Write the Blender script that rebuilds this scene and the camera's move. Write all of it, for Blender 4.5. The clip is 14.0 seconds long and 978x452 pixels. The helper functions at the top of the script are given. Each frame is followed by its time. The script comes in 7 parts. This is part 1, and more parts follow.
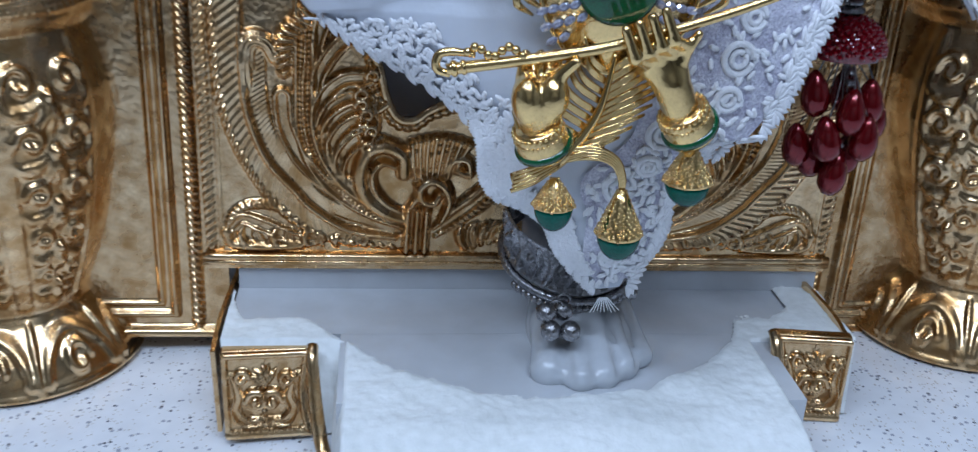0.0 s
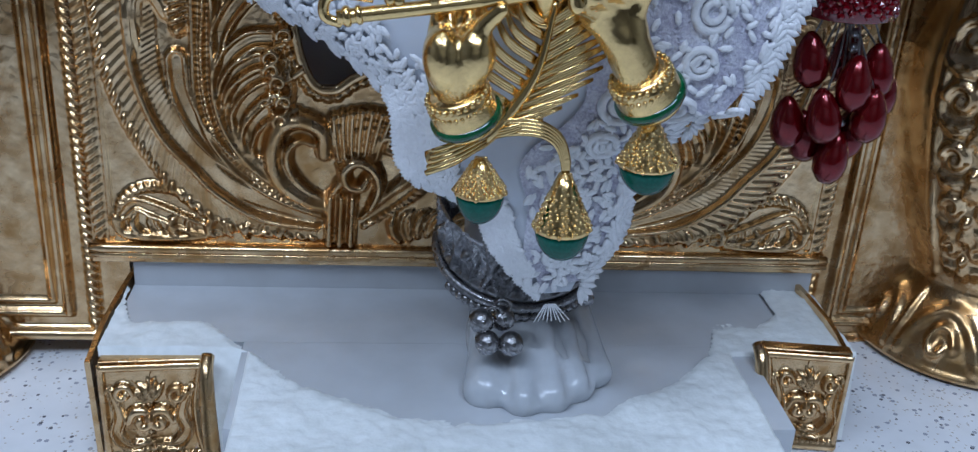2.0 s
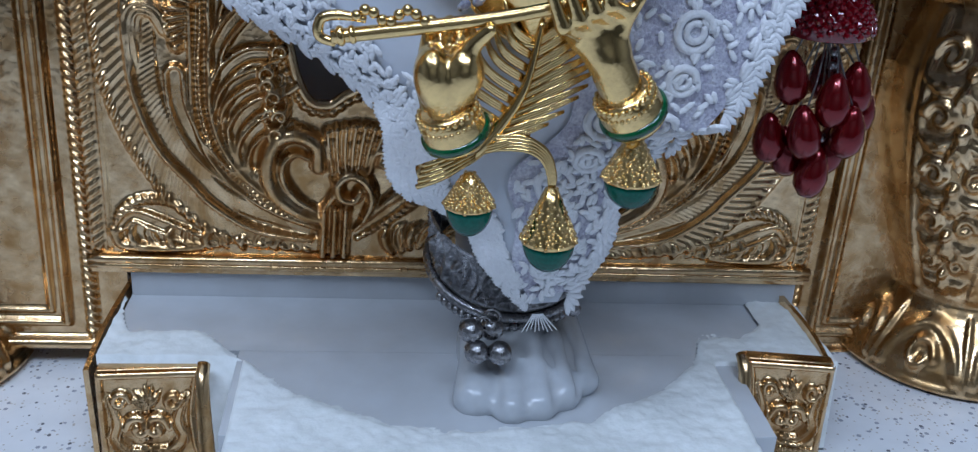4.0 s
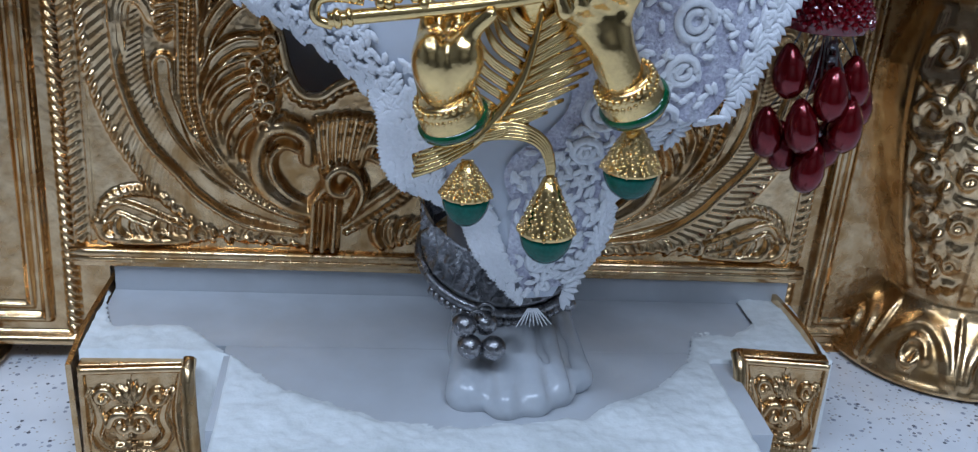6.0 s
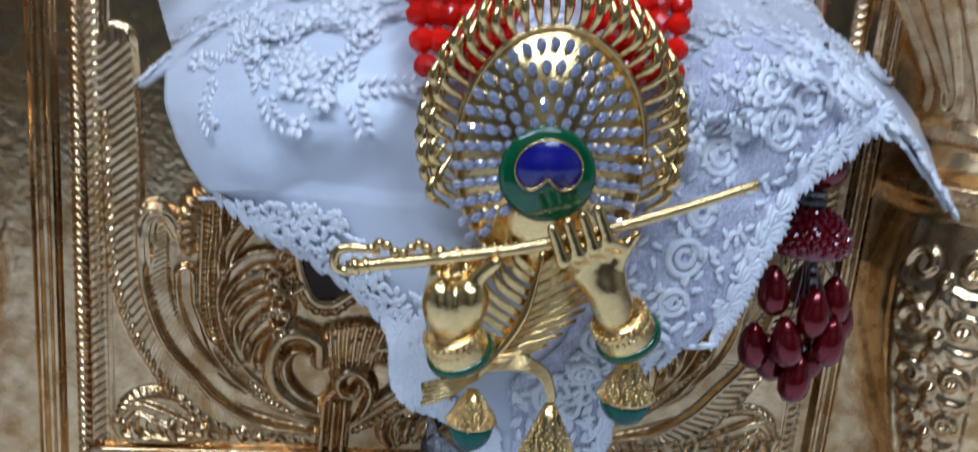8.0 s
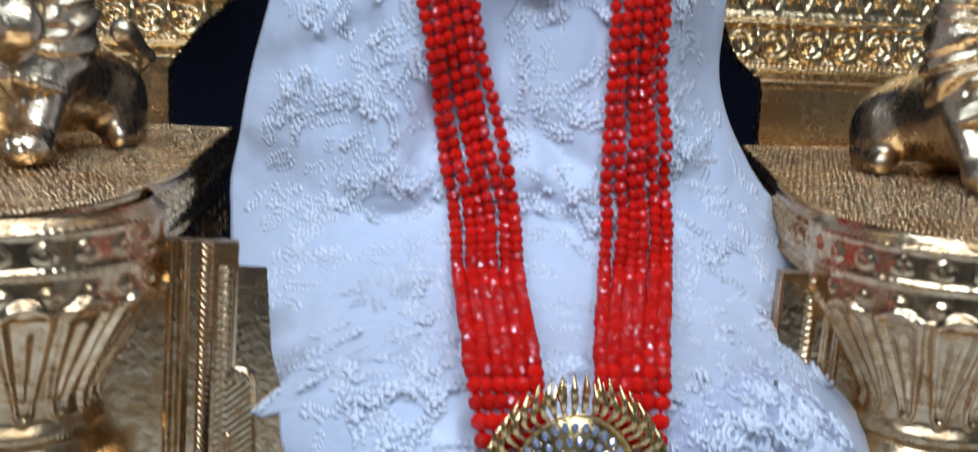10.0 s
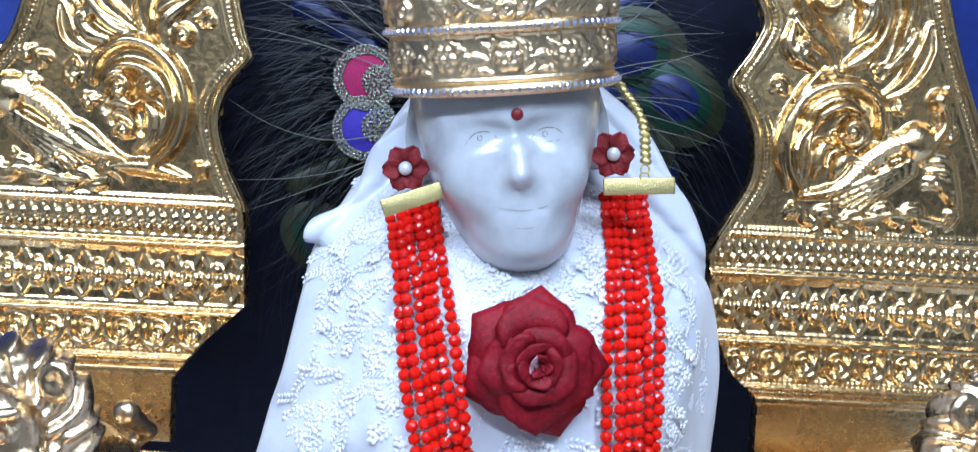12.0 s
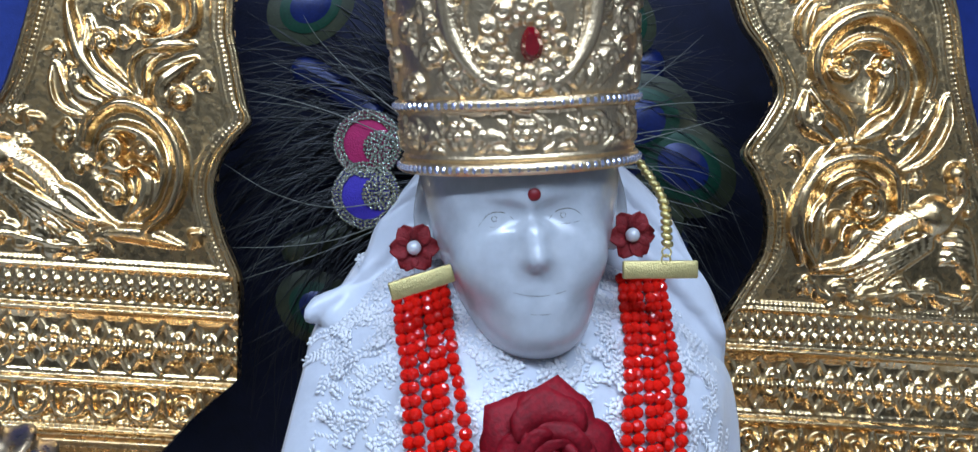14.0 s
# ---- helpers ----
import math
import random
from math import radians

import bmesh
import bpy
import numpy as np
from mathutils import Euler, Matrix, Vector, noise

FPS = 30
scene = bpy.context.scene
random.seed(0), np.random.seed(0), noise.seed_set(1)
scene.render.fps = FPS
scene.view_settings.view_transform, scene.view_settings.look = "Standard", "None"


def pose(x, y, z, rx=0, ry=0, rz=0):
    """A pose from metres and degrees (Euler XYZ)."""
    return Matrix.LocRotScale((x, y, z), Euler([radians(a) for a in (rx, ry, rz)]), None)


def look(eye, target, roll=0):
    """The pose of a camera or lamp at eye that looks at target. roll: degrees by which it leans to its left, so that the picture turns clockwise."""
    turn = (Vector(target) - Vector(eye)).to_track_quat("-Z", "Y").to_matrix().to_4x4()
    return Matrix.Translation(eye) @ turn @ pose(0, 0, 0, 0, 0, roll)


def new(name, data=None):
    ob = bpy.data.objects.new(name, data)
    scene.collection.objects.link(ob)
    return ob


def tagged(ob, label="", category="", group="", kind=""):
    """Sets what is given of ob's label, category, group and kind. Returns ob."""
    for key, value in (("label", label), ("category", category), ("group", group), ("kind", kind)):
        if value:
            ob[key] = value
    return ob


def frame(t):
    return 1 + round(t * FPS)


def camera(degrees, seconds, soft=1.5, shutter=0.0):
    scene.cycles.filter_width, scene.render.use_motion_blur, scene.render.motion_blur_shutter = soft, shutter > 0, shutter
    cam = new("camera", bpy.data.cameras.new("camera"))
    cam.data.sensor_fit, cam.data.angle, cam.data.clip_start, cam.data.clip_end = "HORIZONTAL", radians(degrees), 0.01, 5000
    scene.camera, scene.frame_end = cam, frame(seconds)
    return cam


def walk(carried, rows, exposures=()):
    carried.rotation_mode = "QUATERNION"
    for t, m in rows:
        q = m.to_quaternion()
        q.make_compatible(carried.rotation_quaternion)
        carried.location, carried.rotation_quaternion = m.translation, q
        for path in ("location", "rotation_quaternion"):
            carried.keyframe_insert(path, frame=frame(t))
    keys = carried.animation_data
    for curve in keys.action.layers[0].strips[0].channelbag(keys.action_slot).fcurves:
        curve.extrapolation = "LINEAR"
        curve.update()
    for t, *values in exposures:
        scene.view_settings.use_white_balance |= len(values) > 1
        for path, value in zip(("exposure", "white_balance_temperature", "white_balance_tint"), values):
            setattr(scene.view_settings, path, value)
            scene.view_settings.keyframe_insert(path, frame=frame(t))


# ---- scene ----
cam = camera(50.0, 14.0, soft=1.25, shutter=0.5)
PATH = [
    (0, (-0.0364, -0.3574, 0.2169), (0.1539, 1.4682, -0.5776), 1.15),
    (0.5, (-0.0259, -0.3154, 0.2046), (0.1646, 1.5013, -0.6097), 1.77),
    (1, (-0.0119, -0.3008, 0.1997), (0.1605, 1.5179, -0.6145), 1.54),
    (1.5, (-0.0074, -0.2998, 0.1938), (0.1654, 1.5174, -0.6235), 1.59),
    (2, (-0.0086, -0.3062, 0.1950), (0.1653, 1.5115, -0.6210), 1.61),
    (2.5, (-0.0106, -0.3090, 0.1952), (0.1643, 1.5091, -0.6196), 1.64),
    (3, (-0.0087, -0.3119, 0.1931), (0.1699, 1.5088, -0.6150), 1.68),
    (3.5, (-0.0084, -0.3142, 0.1949), (0.1733, 1.5086, -0.6078), 1.83),
    (4, (-0.0078, -0.3132, 0.1985), (0.1758, 1.5120, -0.5982), 1.87),
    (6.5, (-0.0135, -0.3076, 0.1918), (0.2208, 1.5196, -0.5871), 2.96),
    (7, (-0.0149, -0.2999, 0.1946), (0.2180, 1.5249, -0.5903), 3.23),
    (7.5, (-0.0152, -0.2998, 0.2061), (0.2134, 1.5409, -0.5420), 3.28),
    (7.7, (-0.0152, -0.3059, 0.2131), (0.2106, 1.5706, -0.4411), 3.11),
    (9.8, (-0.0354, -0.3863, 0.2987), (0.1913, 1.5662, -0.0704), 2.49),
    (10, (-0.0410, -0.3955, 0.3172), (0.1845, 1.5611, -0.0306), 2.45),
    (10.5, (-0.0508, -0.4194, 0.3569), (0.1627, 1.5451, 0.0483), 2.41),
    (11, (-0.0531, -0.4345, 0.4018), (0.1596, 1.5348, 0.1255), 2.51),
    (11.5, (-0.0450, -0.4016, 0.4627), (0.1580, 1.5775, 0.2579), 2.63),
    (12, (-0.0404, -0.3853, 0.4826), (0.1634, 1.5968, 0.3099), 3.18),
    (12.5, (-0.0347, -0.3766, 0.4932), (0.1580, 1.6092, 0.3541), 3.58),
    (13, (-0.0384, -0.3647, 0.4937), (0.1631, 1.6221, 0.3825), 3.54),
    (13.5, (-0.0416, -0.3522, 0.4890), (0.1696, 1.6343, 0.3928), 3.72),
    (14, (-0.0505, -0.3565, 0.4954), (0.1715, 1.6297, 0.4193), 3.80),
]
EXPOSURES = [(0, -0.34), (0.6, -0.38), (4, -0.5), (7.0, -0.5), (7.5, -0.35), (9.8, -0.3), (11.0, -0.50), (11.5, -0.30), (12.0, 0.48), (12.5, 0.65), (13.0, 0.4), (14, -0.1)]
walk(cam, [(t, look(eye, target, roll)) for t, eye, target, roll in PATH], EXPOSURES)

# ---- light: a plain room with ceiling panels ----
world = bpy.data.worlds.new("world")
scene.world = world
world.use_nodes = True
world.node_tree.nodes["Background"].inputs[0].default_value = (0.62, 0.72, 0.9, 1)
world.node_tree.nodes["Background"].inputs[1].default_value = 0.06


def area_lamp(name, eye, target, sx, sy, watts, color):
    data = bpy.data.lights.new(name, "AREA")
    data.shape, data.size, data.size_y, data.energy, data.color = "RECTANGLE", sx, sy, watts, color
    ob = new(name, data)
    ob.matrix_world = look(eye, target)
    return ob


area_lamp("ceiling_tube_lamp", (-0.55, -0.75, 1.36), (0.0, 0.1, 0.3), 1.1, 0.10, 19, (0.585, 0.745, 1.0))
area_lamp("ceiling_panel_lamp", (0.32, -0.9, 1.36), (0.1, 0.1, 0.2), 0.5, 0.5, 13, (0.575, 0.735, 1.0))
area_lamp("shrine_lamp", (0.05, -0.1, 1.3), (0.05, 0.15, 0.3), 0.5, 0.06, 4, (0.63, 0.77, 1.0))

# Added fill without a known source: brightens the unseen wall mirrored in the gold.
area_lamp("front_wall_fill", (0.0, -1.5, 1.45), (0.0, -2.6, 0.5), 1.4, 0.12, 10, (0.66, 0.80, 1.0))

# ---- materials ----
def mat(name, color, rough=0.5, metal=0.0, grain=0.0, grain_scale=60.0, tone=0.0, tone_scale=8.0, dark=None, rough_var=0.0, sub=0.0, coat=0.0, sheen=0.0, spec=0.5, island=0.0):
    """Principled material with fine bump, tone drift at two scales and roughness drift."""
    m = bpy.data.materials.new(name)
    m.use_nodes = True
    nt = m.node_tree
    b = nt.nodes["Principled BSDF"]
    b.inputs["Roughness"].default_value = rough
    b.inputs["Metallic"].default_value = metal
    b.inputs["Base Color"].default_value = (*color, 1)
    b.inputs["Specular IOR Level"].default_value = spec
    b.inputs["Coat Weight"].default_value = coat
    b.inputs["Sheen Weight"].default_value = sheen
    if sub:
        b.inputs["Subsurface Weight"].default_value = sub
        b.inputs["Subsurface Radius"].default_value = (0.6, 0.65, 0.7)
        b.inputs["Subsurface Scale"].default_value = 0.006
    tc = nt.nodes.new("ShaderNodeTexCoord")
    def noise_node(scale, detail=4.0):
        n = nt.nodes.new("ShaderNodeTexNoise")
        n.inputs["Scale"].default_value, n.inputs["Detail"].default_value = scale, detail
        nt.links.new(tc.outputs["Object"], n.inputs["Vector"])
        return n
    if tone:
        big, small = noise_node(tone_scale), noise_node(tone_scale * 9)
        add = nt.nodes.new("ShaderNodeMath")
        add.operation = "ADD"
        nt.links.new(big.outputs["Fac"], add.inputs[0])
        nt.links.new(small.outputs["Fac"], add.inputs[1])
        ramp = nt.nodes.new("ShaderNodeMapRange")
        ramp.inputs["From Min"].default_value, ramp.inputs["From Max"].default_value = 0.75, 1.25
        nt.links.new(add.outputs[0], ramp.inputs["Value"])
        mix = nt.nodes.new("ShaderNodeMix")
        mix.data_type = "RGBA"
        other = dark or tuple(c * (1 - tone) for c in color)
        mix.inputs[6].default_value, mix.inputs[7].default_value = (*other, 1), (*color, 1)
        nt.links.new(ramp.outputs[0], mix.inputs[0])
        out = mix.outputs[2]
        if island:
            geo = nt.nodes.new("ShaderNodeNewGeometry")
            hsv = nt.nodes.new("ShaderNodeHueSaturation")
            mr = nt.nodes.new("ShaderNodeMapRange")
            mr.inputs["To Min"].default_value, mr.inputs["To Max"].default_value = 1 - island, 1 + island
            nt.links.new(geo.outputs["Random Per Island"], mr.inputs["Value"])
            nt.links.new(mr.outputs[0], hsv.inputs["Value"])
            nt.links.new(out, hsv.inputs["Color"])
            out = hsv.outputs[0]
        nt.links.new(out, b.inputs["Base Color"])
        if rough_var:
            r = nt.nodes.new("ShaderNodeMapRange")
            r.inputs["From Min"].default_value, r.inputs["From Max"].default_value = 0.8, 1.2
            r.inputs["To Min"].default_value, r.inputs["To Max"].default_value = rough + rough_var, max(rough - rough_var, 0.03)
            nt.links.new(add.outputs[0], r.inputs["Value"])
            nt.links.new(r.outputs[0], b.inputs["Roughness"])
    if grain:
        n = noise_node(grain_scale, 6.0)
        bump = nt.nodes.new("ShaderNodeBump")
        bump.inputs["Strength"].default_value, bump.inputs["Distance"].default_value = grain, 0.002
        nt.links.new(n.outputs["Fac"], bump.inputs["Height"])
        nt.links.new(bump.outputs[0], b.inputs["Normal"])
    return m


GOLD = mat("gold_sheet", (0.86, 0.62, 0.36), 0.25, 1.0, grain=0.10, grain_scale=260, tone=0.35, tone_scale=18, dark=(0.50, 0.28, 0.11), rough_var=0.07)
# Lit copy of the throne gold: the back's brighter look put into its colour.
GOLD_LIT = mat("lit_gold_sheet", (0.88, 0.67, 0.39), 0.25, 1.0, grain=0.12, grain_scale=260, tone=0.25, tone_scale=22, dark=(0.66, 0.43, 0.19), rough_var=0.08)
ROOMFLOOR = mat("dark_room_floor", (0.05, 0.045, 0.04), 0.6, tone=0.3, tone_scale=3)
GOLD_LION = mat("gold_lion_casting", (0.84, 0.64, 0.41), 0.30, 1.0, grain=0.5, grain_scale=150, tone=0.3, tone_scale=25, rough_var=0.06)
GOLD_BRIGHT = mat("gold_jewellery", (0.92, 0.64, 0.28), 0.18, 1.0, grain=0.08, grain_scale=900, tone=0.2, tone_scale=80, rough_var=0.05)
GOLD_CROWN = mat("gold_crown_sheet", (0.96, 0.73, 0.45), 0.34, 1.0, grain=0.2, grain_scale=700, tone=0.25, tone_scale=30, rough_var=0.06)
GOLD_BAR = mat("brushed_brass_clasp", (0.78, 0.64, 0.28), 0.38, 1.0, grain=0.35, grain_scale=1500, tone=0.15, tone_scale=120)
SILVER = mat("oxidised_silver", (0.42, 0.41, 0.42), 0.32, 1.0, grain=0.2, grain_scale=600, tone=0.6, tone_scale=90, rough_var=0.1)
MARBLE = mat("white_marble", (0.52, 0.54, 0.57), 0.22, 0.0, tone=0.12, tone_scale=22, sub=0.5, coat=0.22)
SLAB = mat("polished_marble_slab", (0.56, 0.58, 0.61), 0.16, 0.0, tone=0.12, tone_scale=9, sub=0.2, coat=0.3, dark=(0.50, 0.51, 0.53))
PLASTER = mat("white_cement", (0.80, 0.82, 0.82), 0.8, 0.0, grain=0.5, grain_scale=160, tone=0.16, tone_scale=30, dark=(0.68, 0.70, 0.69))
SATIN = mat("white_satin", (0.67, 0.70, 0.77), 0.32, 0.0, grain=0.5, grain_scale=60, tone=0.06, tone_scale=16, sheen=0.35, sub=0.1)
THREAD = mat("white_thread", (0.92, 0.92, 0.95), 0.38, 0.0, grain=0.3, grain_scale=1500, tone=0.1, tone_scale=120, sheen=0.4)
LACE = mat("white_lace_net", (0.82, 0.82, 0.90), 0.6, 0.0, grain=0.6, grain_scale=1200, tone=0.35, tone_scale=130, dark=(0.44, 0.42, 0.54))
REDGLASS = mat("red_cut_glass", (0.74, 0.012, 0.006), 0.12, 0.0, tone=0.2, tone_scale=200, sub=0.3, spec=0.32, island=0.22)
PEARLRED = mat("red_pearl_lacquer", (0.20, 0.003, 0.006), 0.2, 0.6, tone=0.3, tone_scale=60, coat=0.6)
RUBY = mat("ruby_glass", (0.21, 0.002, 0.008), 0.05, 0.1, tone=0.3, tone_scale=150, coat=1.0)
PETAL = mat("dark_red_petal", (0.27, 0.003, 0.012), 0.6, 0.0, grain=0.25, grain_scale=400, tone=0.55, tone_scale=40, spec=0.25)
PETAL_PALE = mat("pale_petal_edge", (0.50, 0.28, 0.33), 0.5, 0.0, tone=0.4, tone_scale=80)
FELT = mat("red_fabric_petal", (0.26, 0.008, 0.012), 0.7, 0.0, grain=0.4, grain_scale=700, tone=0.3, tone_scale=90)
PEARL = mat("pearl", (0.72, 0.73, 0.76), 0.18, 0.2, tone=0.1, tone_scale=90, coat=0.5)
GREEN = mat("green_agate", (0.0, 0.115, 0.078), 0.22, 0.0, tone=0.3, tone_scale=120, spec=0.3)
ENAMEL_G = mat("green_enamel", (0.0, 0.11, 0.035), 0.15, 0.0, tone=0.5, tone_scale=180, coat=0.7)
ENAMEL_B = mat("blue_enamel", (0.012, 0.012, 0.22), 0.15, 0.0, tone=0.3, tone_scale=150, coat=0.7)
CRYSTAL = mat("clear_rhinestone", (0.82, 0.84, 0.93), 0.05, 0.55, tone=0.5, tone_scale=500, coat=1.0, dark=(0.16, 0.16, 0.32))
NAVY = mat("navy_cloth", (0.006, 0.009, 0.035), 0.8, 0.0, grain=0.3, grain_scale=400, tone=0.5, tone_scale=8)
BLUE = mat("blue_wall_cloth", (0.02, 0.05, 0.30), 0.7, 0.0, grain=0.3, grain_scale=500, tone=0.3, tone_scale=12)
BARB = mat("dark_feather_barb", (0.010, 0.009, 0.015), 0.38, 0.0, tone=0.5, tone_scale=30, dark=(0.004, 0.007, 0.010), spec=0.5)
BARB_PALE = mat("pale_feather_barb", (0.22, 0.23, 0.20), 0.35, 0.0, tone=0.5, tone_scale=60)
EYE_GREEN = mat("peacock_green", (0.005, 0.045, 0.025), 0.35, 0.2, tone=0.4, tone_scale=70)
EYE_OLIVE = mat("peacock_olive", (0.034, 0.042, 0.022), 0.4, 0.2, tone=0.4, tone_scale=70)
EYE_BLUE = mat("peacock_blue", (0.006, 0.016, 0.10), 0.35, 0.2, tone=0.4, tone_scale=70)
SEQUIN = mat("grey_sequin", (0.5, 0.5, 0.44), 0.25, 0.9, grain=0.6, grain_scale=900, tone=0.5, tone_scale=300)
PINK = mat("magenta_felt", (0.40, 0.008, 0.10), 0.75, 0.0, grain=0.3, grain_scale=800, tone=0.2, tone_scale=90)
ROYAL = mat("royal_blue_felt", (0.05, 0.03, 0.42), 0.75, 0.0, grain=0.3, grain_scale=800, tone=0.2, tone_scale=90)
INK = mat("engraved_line", (0.22, 0.21, 0.18), 0.6, tone=0.3, tone_scale=200)
TILAK = mat("red_paste", (0.22, 0.004, 0.008), 0.5, tone=0.3, tone_scale=300)
WALLPAINT = mat("room_paint", (0.62, 0.62, 0.60), 0.8, grain=0.2, grain_scale=60, tone=0.15, tone_scale=2)
# Near-black that paints in the shade of the gap below the seat.
RECESS_SHADE = mat("recess_shade", (0.02, 0.014, 0.01), 0.7, tone=0.5, tone_scale=20)


def terrazzo():
    m = mat("white_terrazzo", (0.78, 0.80, 0.84), 0.22, tone=0.1, tone_scale=12, coat=0.2)
    nt = m.node_tree
    b = nt.nodes["Principled BSDF"]
    old = b.inputs["Base Color"].links[0].from_socket
    tc = nt.nodes.new("ShaderNodeTexCoord")
    prev = old
    for scale, cut, col in ((420, 0.08, (0.34, 0.36, 0.42)), (800, 0.09, (0.50, 0.47, 0.44)), (520, 0.02, (0.14, 0.14, 0.16))):
        v = nt.nodes.new("ShaderNodeTexVoronoi")
        v.inputs["Scale"].default_value = scale
        v.inputs["Randomness"].default_value = 1.0
        nt.links.new(tc.outputs["Object"], v.inputs["Vector"])
        sep = nt.nodes.new("ShaderNodeSeparateColor")
        nt.links.new(v.outputs["Color"], sep.inputs[0])
        pick = nt.nodes.new("ShaderNodeMath")
        pick.operation, pick.inputs[1].default_value = "LESS_THAN", cut * 2.2
        nt.links.new(sep.outputs[0], pick.inputs[0])
        near = nt.nodes.new("ShaderNodeMath")
        near.operation, near.inputs[1].default_value = "LESS_THAN", 0.34
        nt.links.new(v.outputs["Distance"], near.inputs[0])
        both = nt.nodes.new("ShaderNodeMath")
        both.operation = "MULTIPLY"
        nt.links.new(pick.outputs[0], both.inputs[0])
        nt.links.new(near.outputs[0], both.inputs[1])
        mix = nt.nodes.new("ShaderNodeMix")
        mix.data_type = "RGBA"
        mix.inputs[7].default_value = (*col, 1)
        nt.links.new(both.outputs[0], mix.inputs[0])
        nt.links.new(prev, mix.inputs[6])
        prev = mix.outputs[2]
    nt.links.new(prev, b.inputs["Base Color"])
    return m


TERRAZZO = terrazzo()

# ---- mesh tools ----
def link_mesh(name, verts, faces, material, parent=None, label="", smooth=True, at=None):
    me = bpy.data.meshes.new(name)
    me.from_pydata([tuple(map(float, v)) for v in verts], [], [tuple(map(int, f)) for f in faces])
    me.materials.append(material)
    if smooth:
        me.polygons.foreach_set("use_smooth", [True] * len(me.polygons))
    me.update()
    ob = new(name, me)
    if parent is not None:
        ob.parent = parent
    if at is not None:
        ob.matrix_basis = at
    if label:
        ob["label"] = label
    return ob


def thing(name, label, category, at=None, group="", kind=""):
    ob = new(name)
    ob.empty_display_size = 0.01
    if at is not None:
        ob.matrix_basis = at
    return tagged(ob, label, category, group, kind)


def part(name, bm, material, parent=None, label="", smooth=True, at=None):
    me = bpy.data.meshes.new(name)
    bm.to_mesh(me)
    bm.free()
    me.materials.append(material)
    if smooth:
        me.polygons.foreach_set("use_smooth", [True] * len(me.polygons))
    ob = new(name, me)
    if parent is not None:
        ob.parent = parent
    if at is not None:
        ob.matrix_basis = at
    if label:
        ob["label"] = label
    return ob


def box_bm(x0, x1, y0, y1, z0, z1, bevel=0.0):
    bm = bmesh.new()
    bmesh.ops.create_cube(bm, size=1.0, matrix=Matrix.LocRotScale(((x0 + x1) / 2, (y0 + y1) / 2, (z0 + z1) / 2), None, (x1 - x0, y1 - y0, z1 - z0)))
    if bevel:
        bmesh.ops.bevel(bm, geom=bm.edges[:], offset=bevel, segments=2, affect="EDGES", profile=0.5)
    return bm


def smooth_line(pts, n):
    """Points evenly along a Catmull-Rom curve through pts."""
    P = np.array(pts, float)
    if len(P) == 2:
        return P[0] + np.linspace(0, 1, n)[:, None] * (P[1] - P[0])
    Q = np.vstack([2 * P[0] - P[1], P, 2 * P[-1] - P[-2]])
    out = []
    for i in range(len(P) - 1):
        a, b, c, d = Q[i:i + 4]
        t = np.linspace(0, 1, 24, endpoint=False)[:, None]
        out.append(0.5 * (2 * b + (c - a) * t + (2 * a - 5 * b + 4 * c - d) * t ** 2 + (3 * b - a - 3 * c + d) * t ** 3))
    out = np.vstack(out + [P[-1:]])
    s = np.r_[0, np.cumsum(np.linalg.norm(np.diff(out, axis=0), axis=1))]
    g = np.linspace(0, s[-1], n)
    return np.stack([np.interp(g, s, out[:, k]) for k in range(P.shape[1])], 1)


def tube(pts, radii, n=8, count=40, cap=True):
    """Verts and faces of a tapered tube along a smooth line."""
    P = smooth_line(pts, count)
    R = np.interp(np.linspace(0, 1, count), np.linspace(0, 1, len(radii)), radii)
    T = np.gradient(P, axis=0)
    T /= np.linalg.norm(T, axis=1)[:, None] + 1e-12
    ref = np.array([0.0, 1.0, 0.0]) if abs(T[0][1]) < 0.8 else np.array([1.0, 0, 0])
    verts = []
    for p, t, r in zip(P, T, R):
        a = np.cross(t, ref)
        a /= np.linalg.norm(a) + 1e-12
        b = np.cross(t, a)
        ref = np.cross(a, t)
        for k in range(n):
            th = 2 * math.pi * k / n
            verts.append(p + r * (math.cos(th) * a + math.sin(th) * b))
    faces = [(i * n + k, i * n + (k + 1) % n, (i + 1) * n + (k + 1) % n, (i + 1) * n + k) for i in range(count - 1) for k in range(n)]
    if cap:
        faces += [tuple(range(n))[::-1], tuple((count - 1) * n + k for k in range(n))]
    return verts, faces


class Pile:
    """Collects verts and faces of many small pieces for one mesh."""

    def __init__(self):
        self.v, self.f = [], []

    def add(self, verts, faces, m=None):
        o = len(self.v)
        self.v += [tuple(m @ Vector(p)) for p in verts] if m is not None else [tuple(p) for p in verts]
        self.f += [tuple(i + o for i in f) for f in faces]
        return self


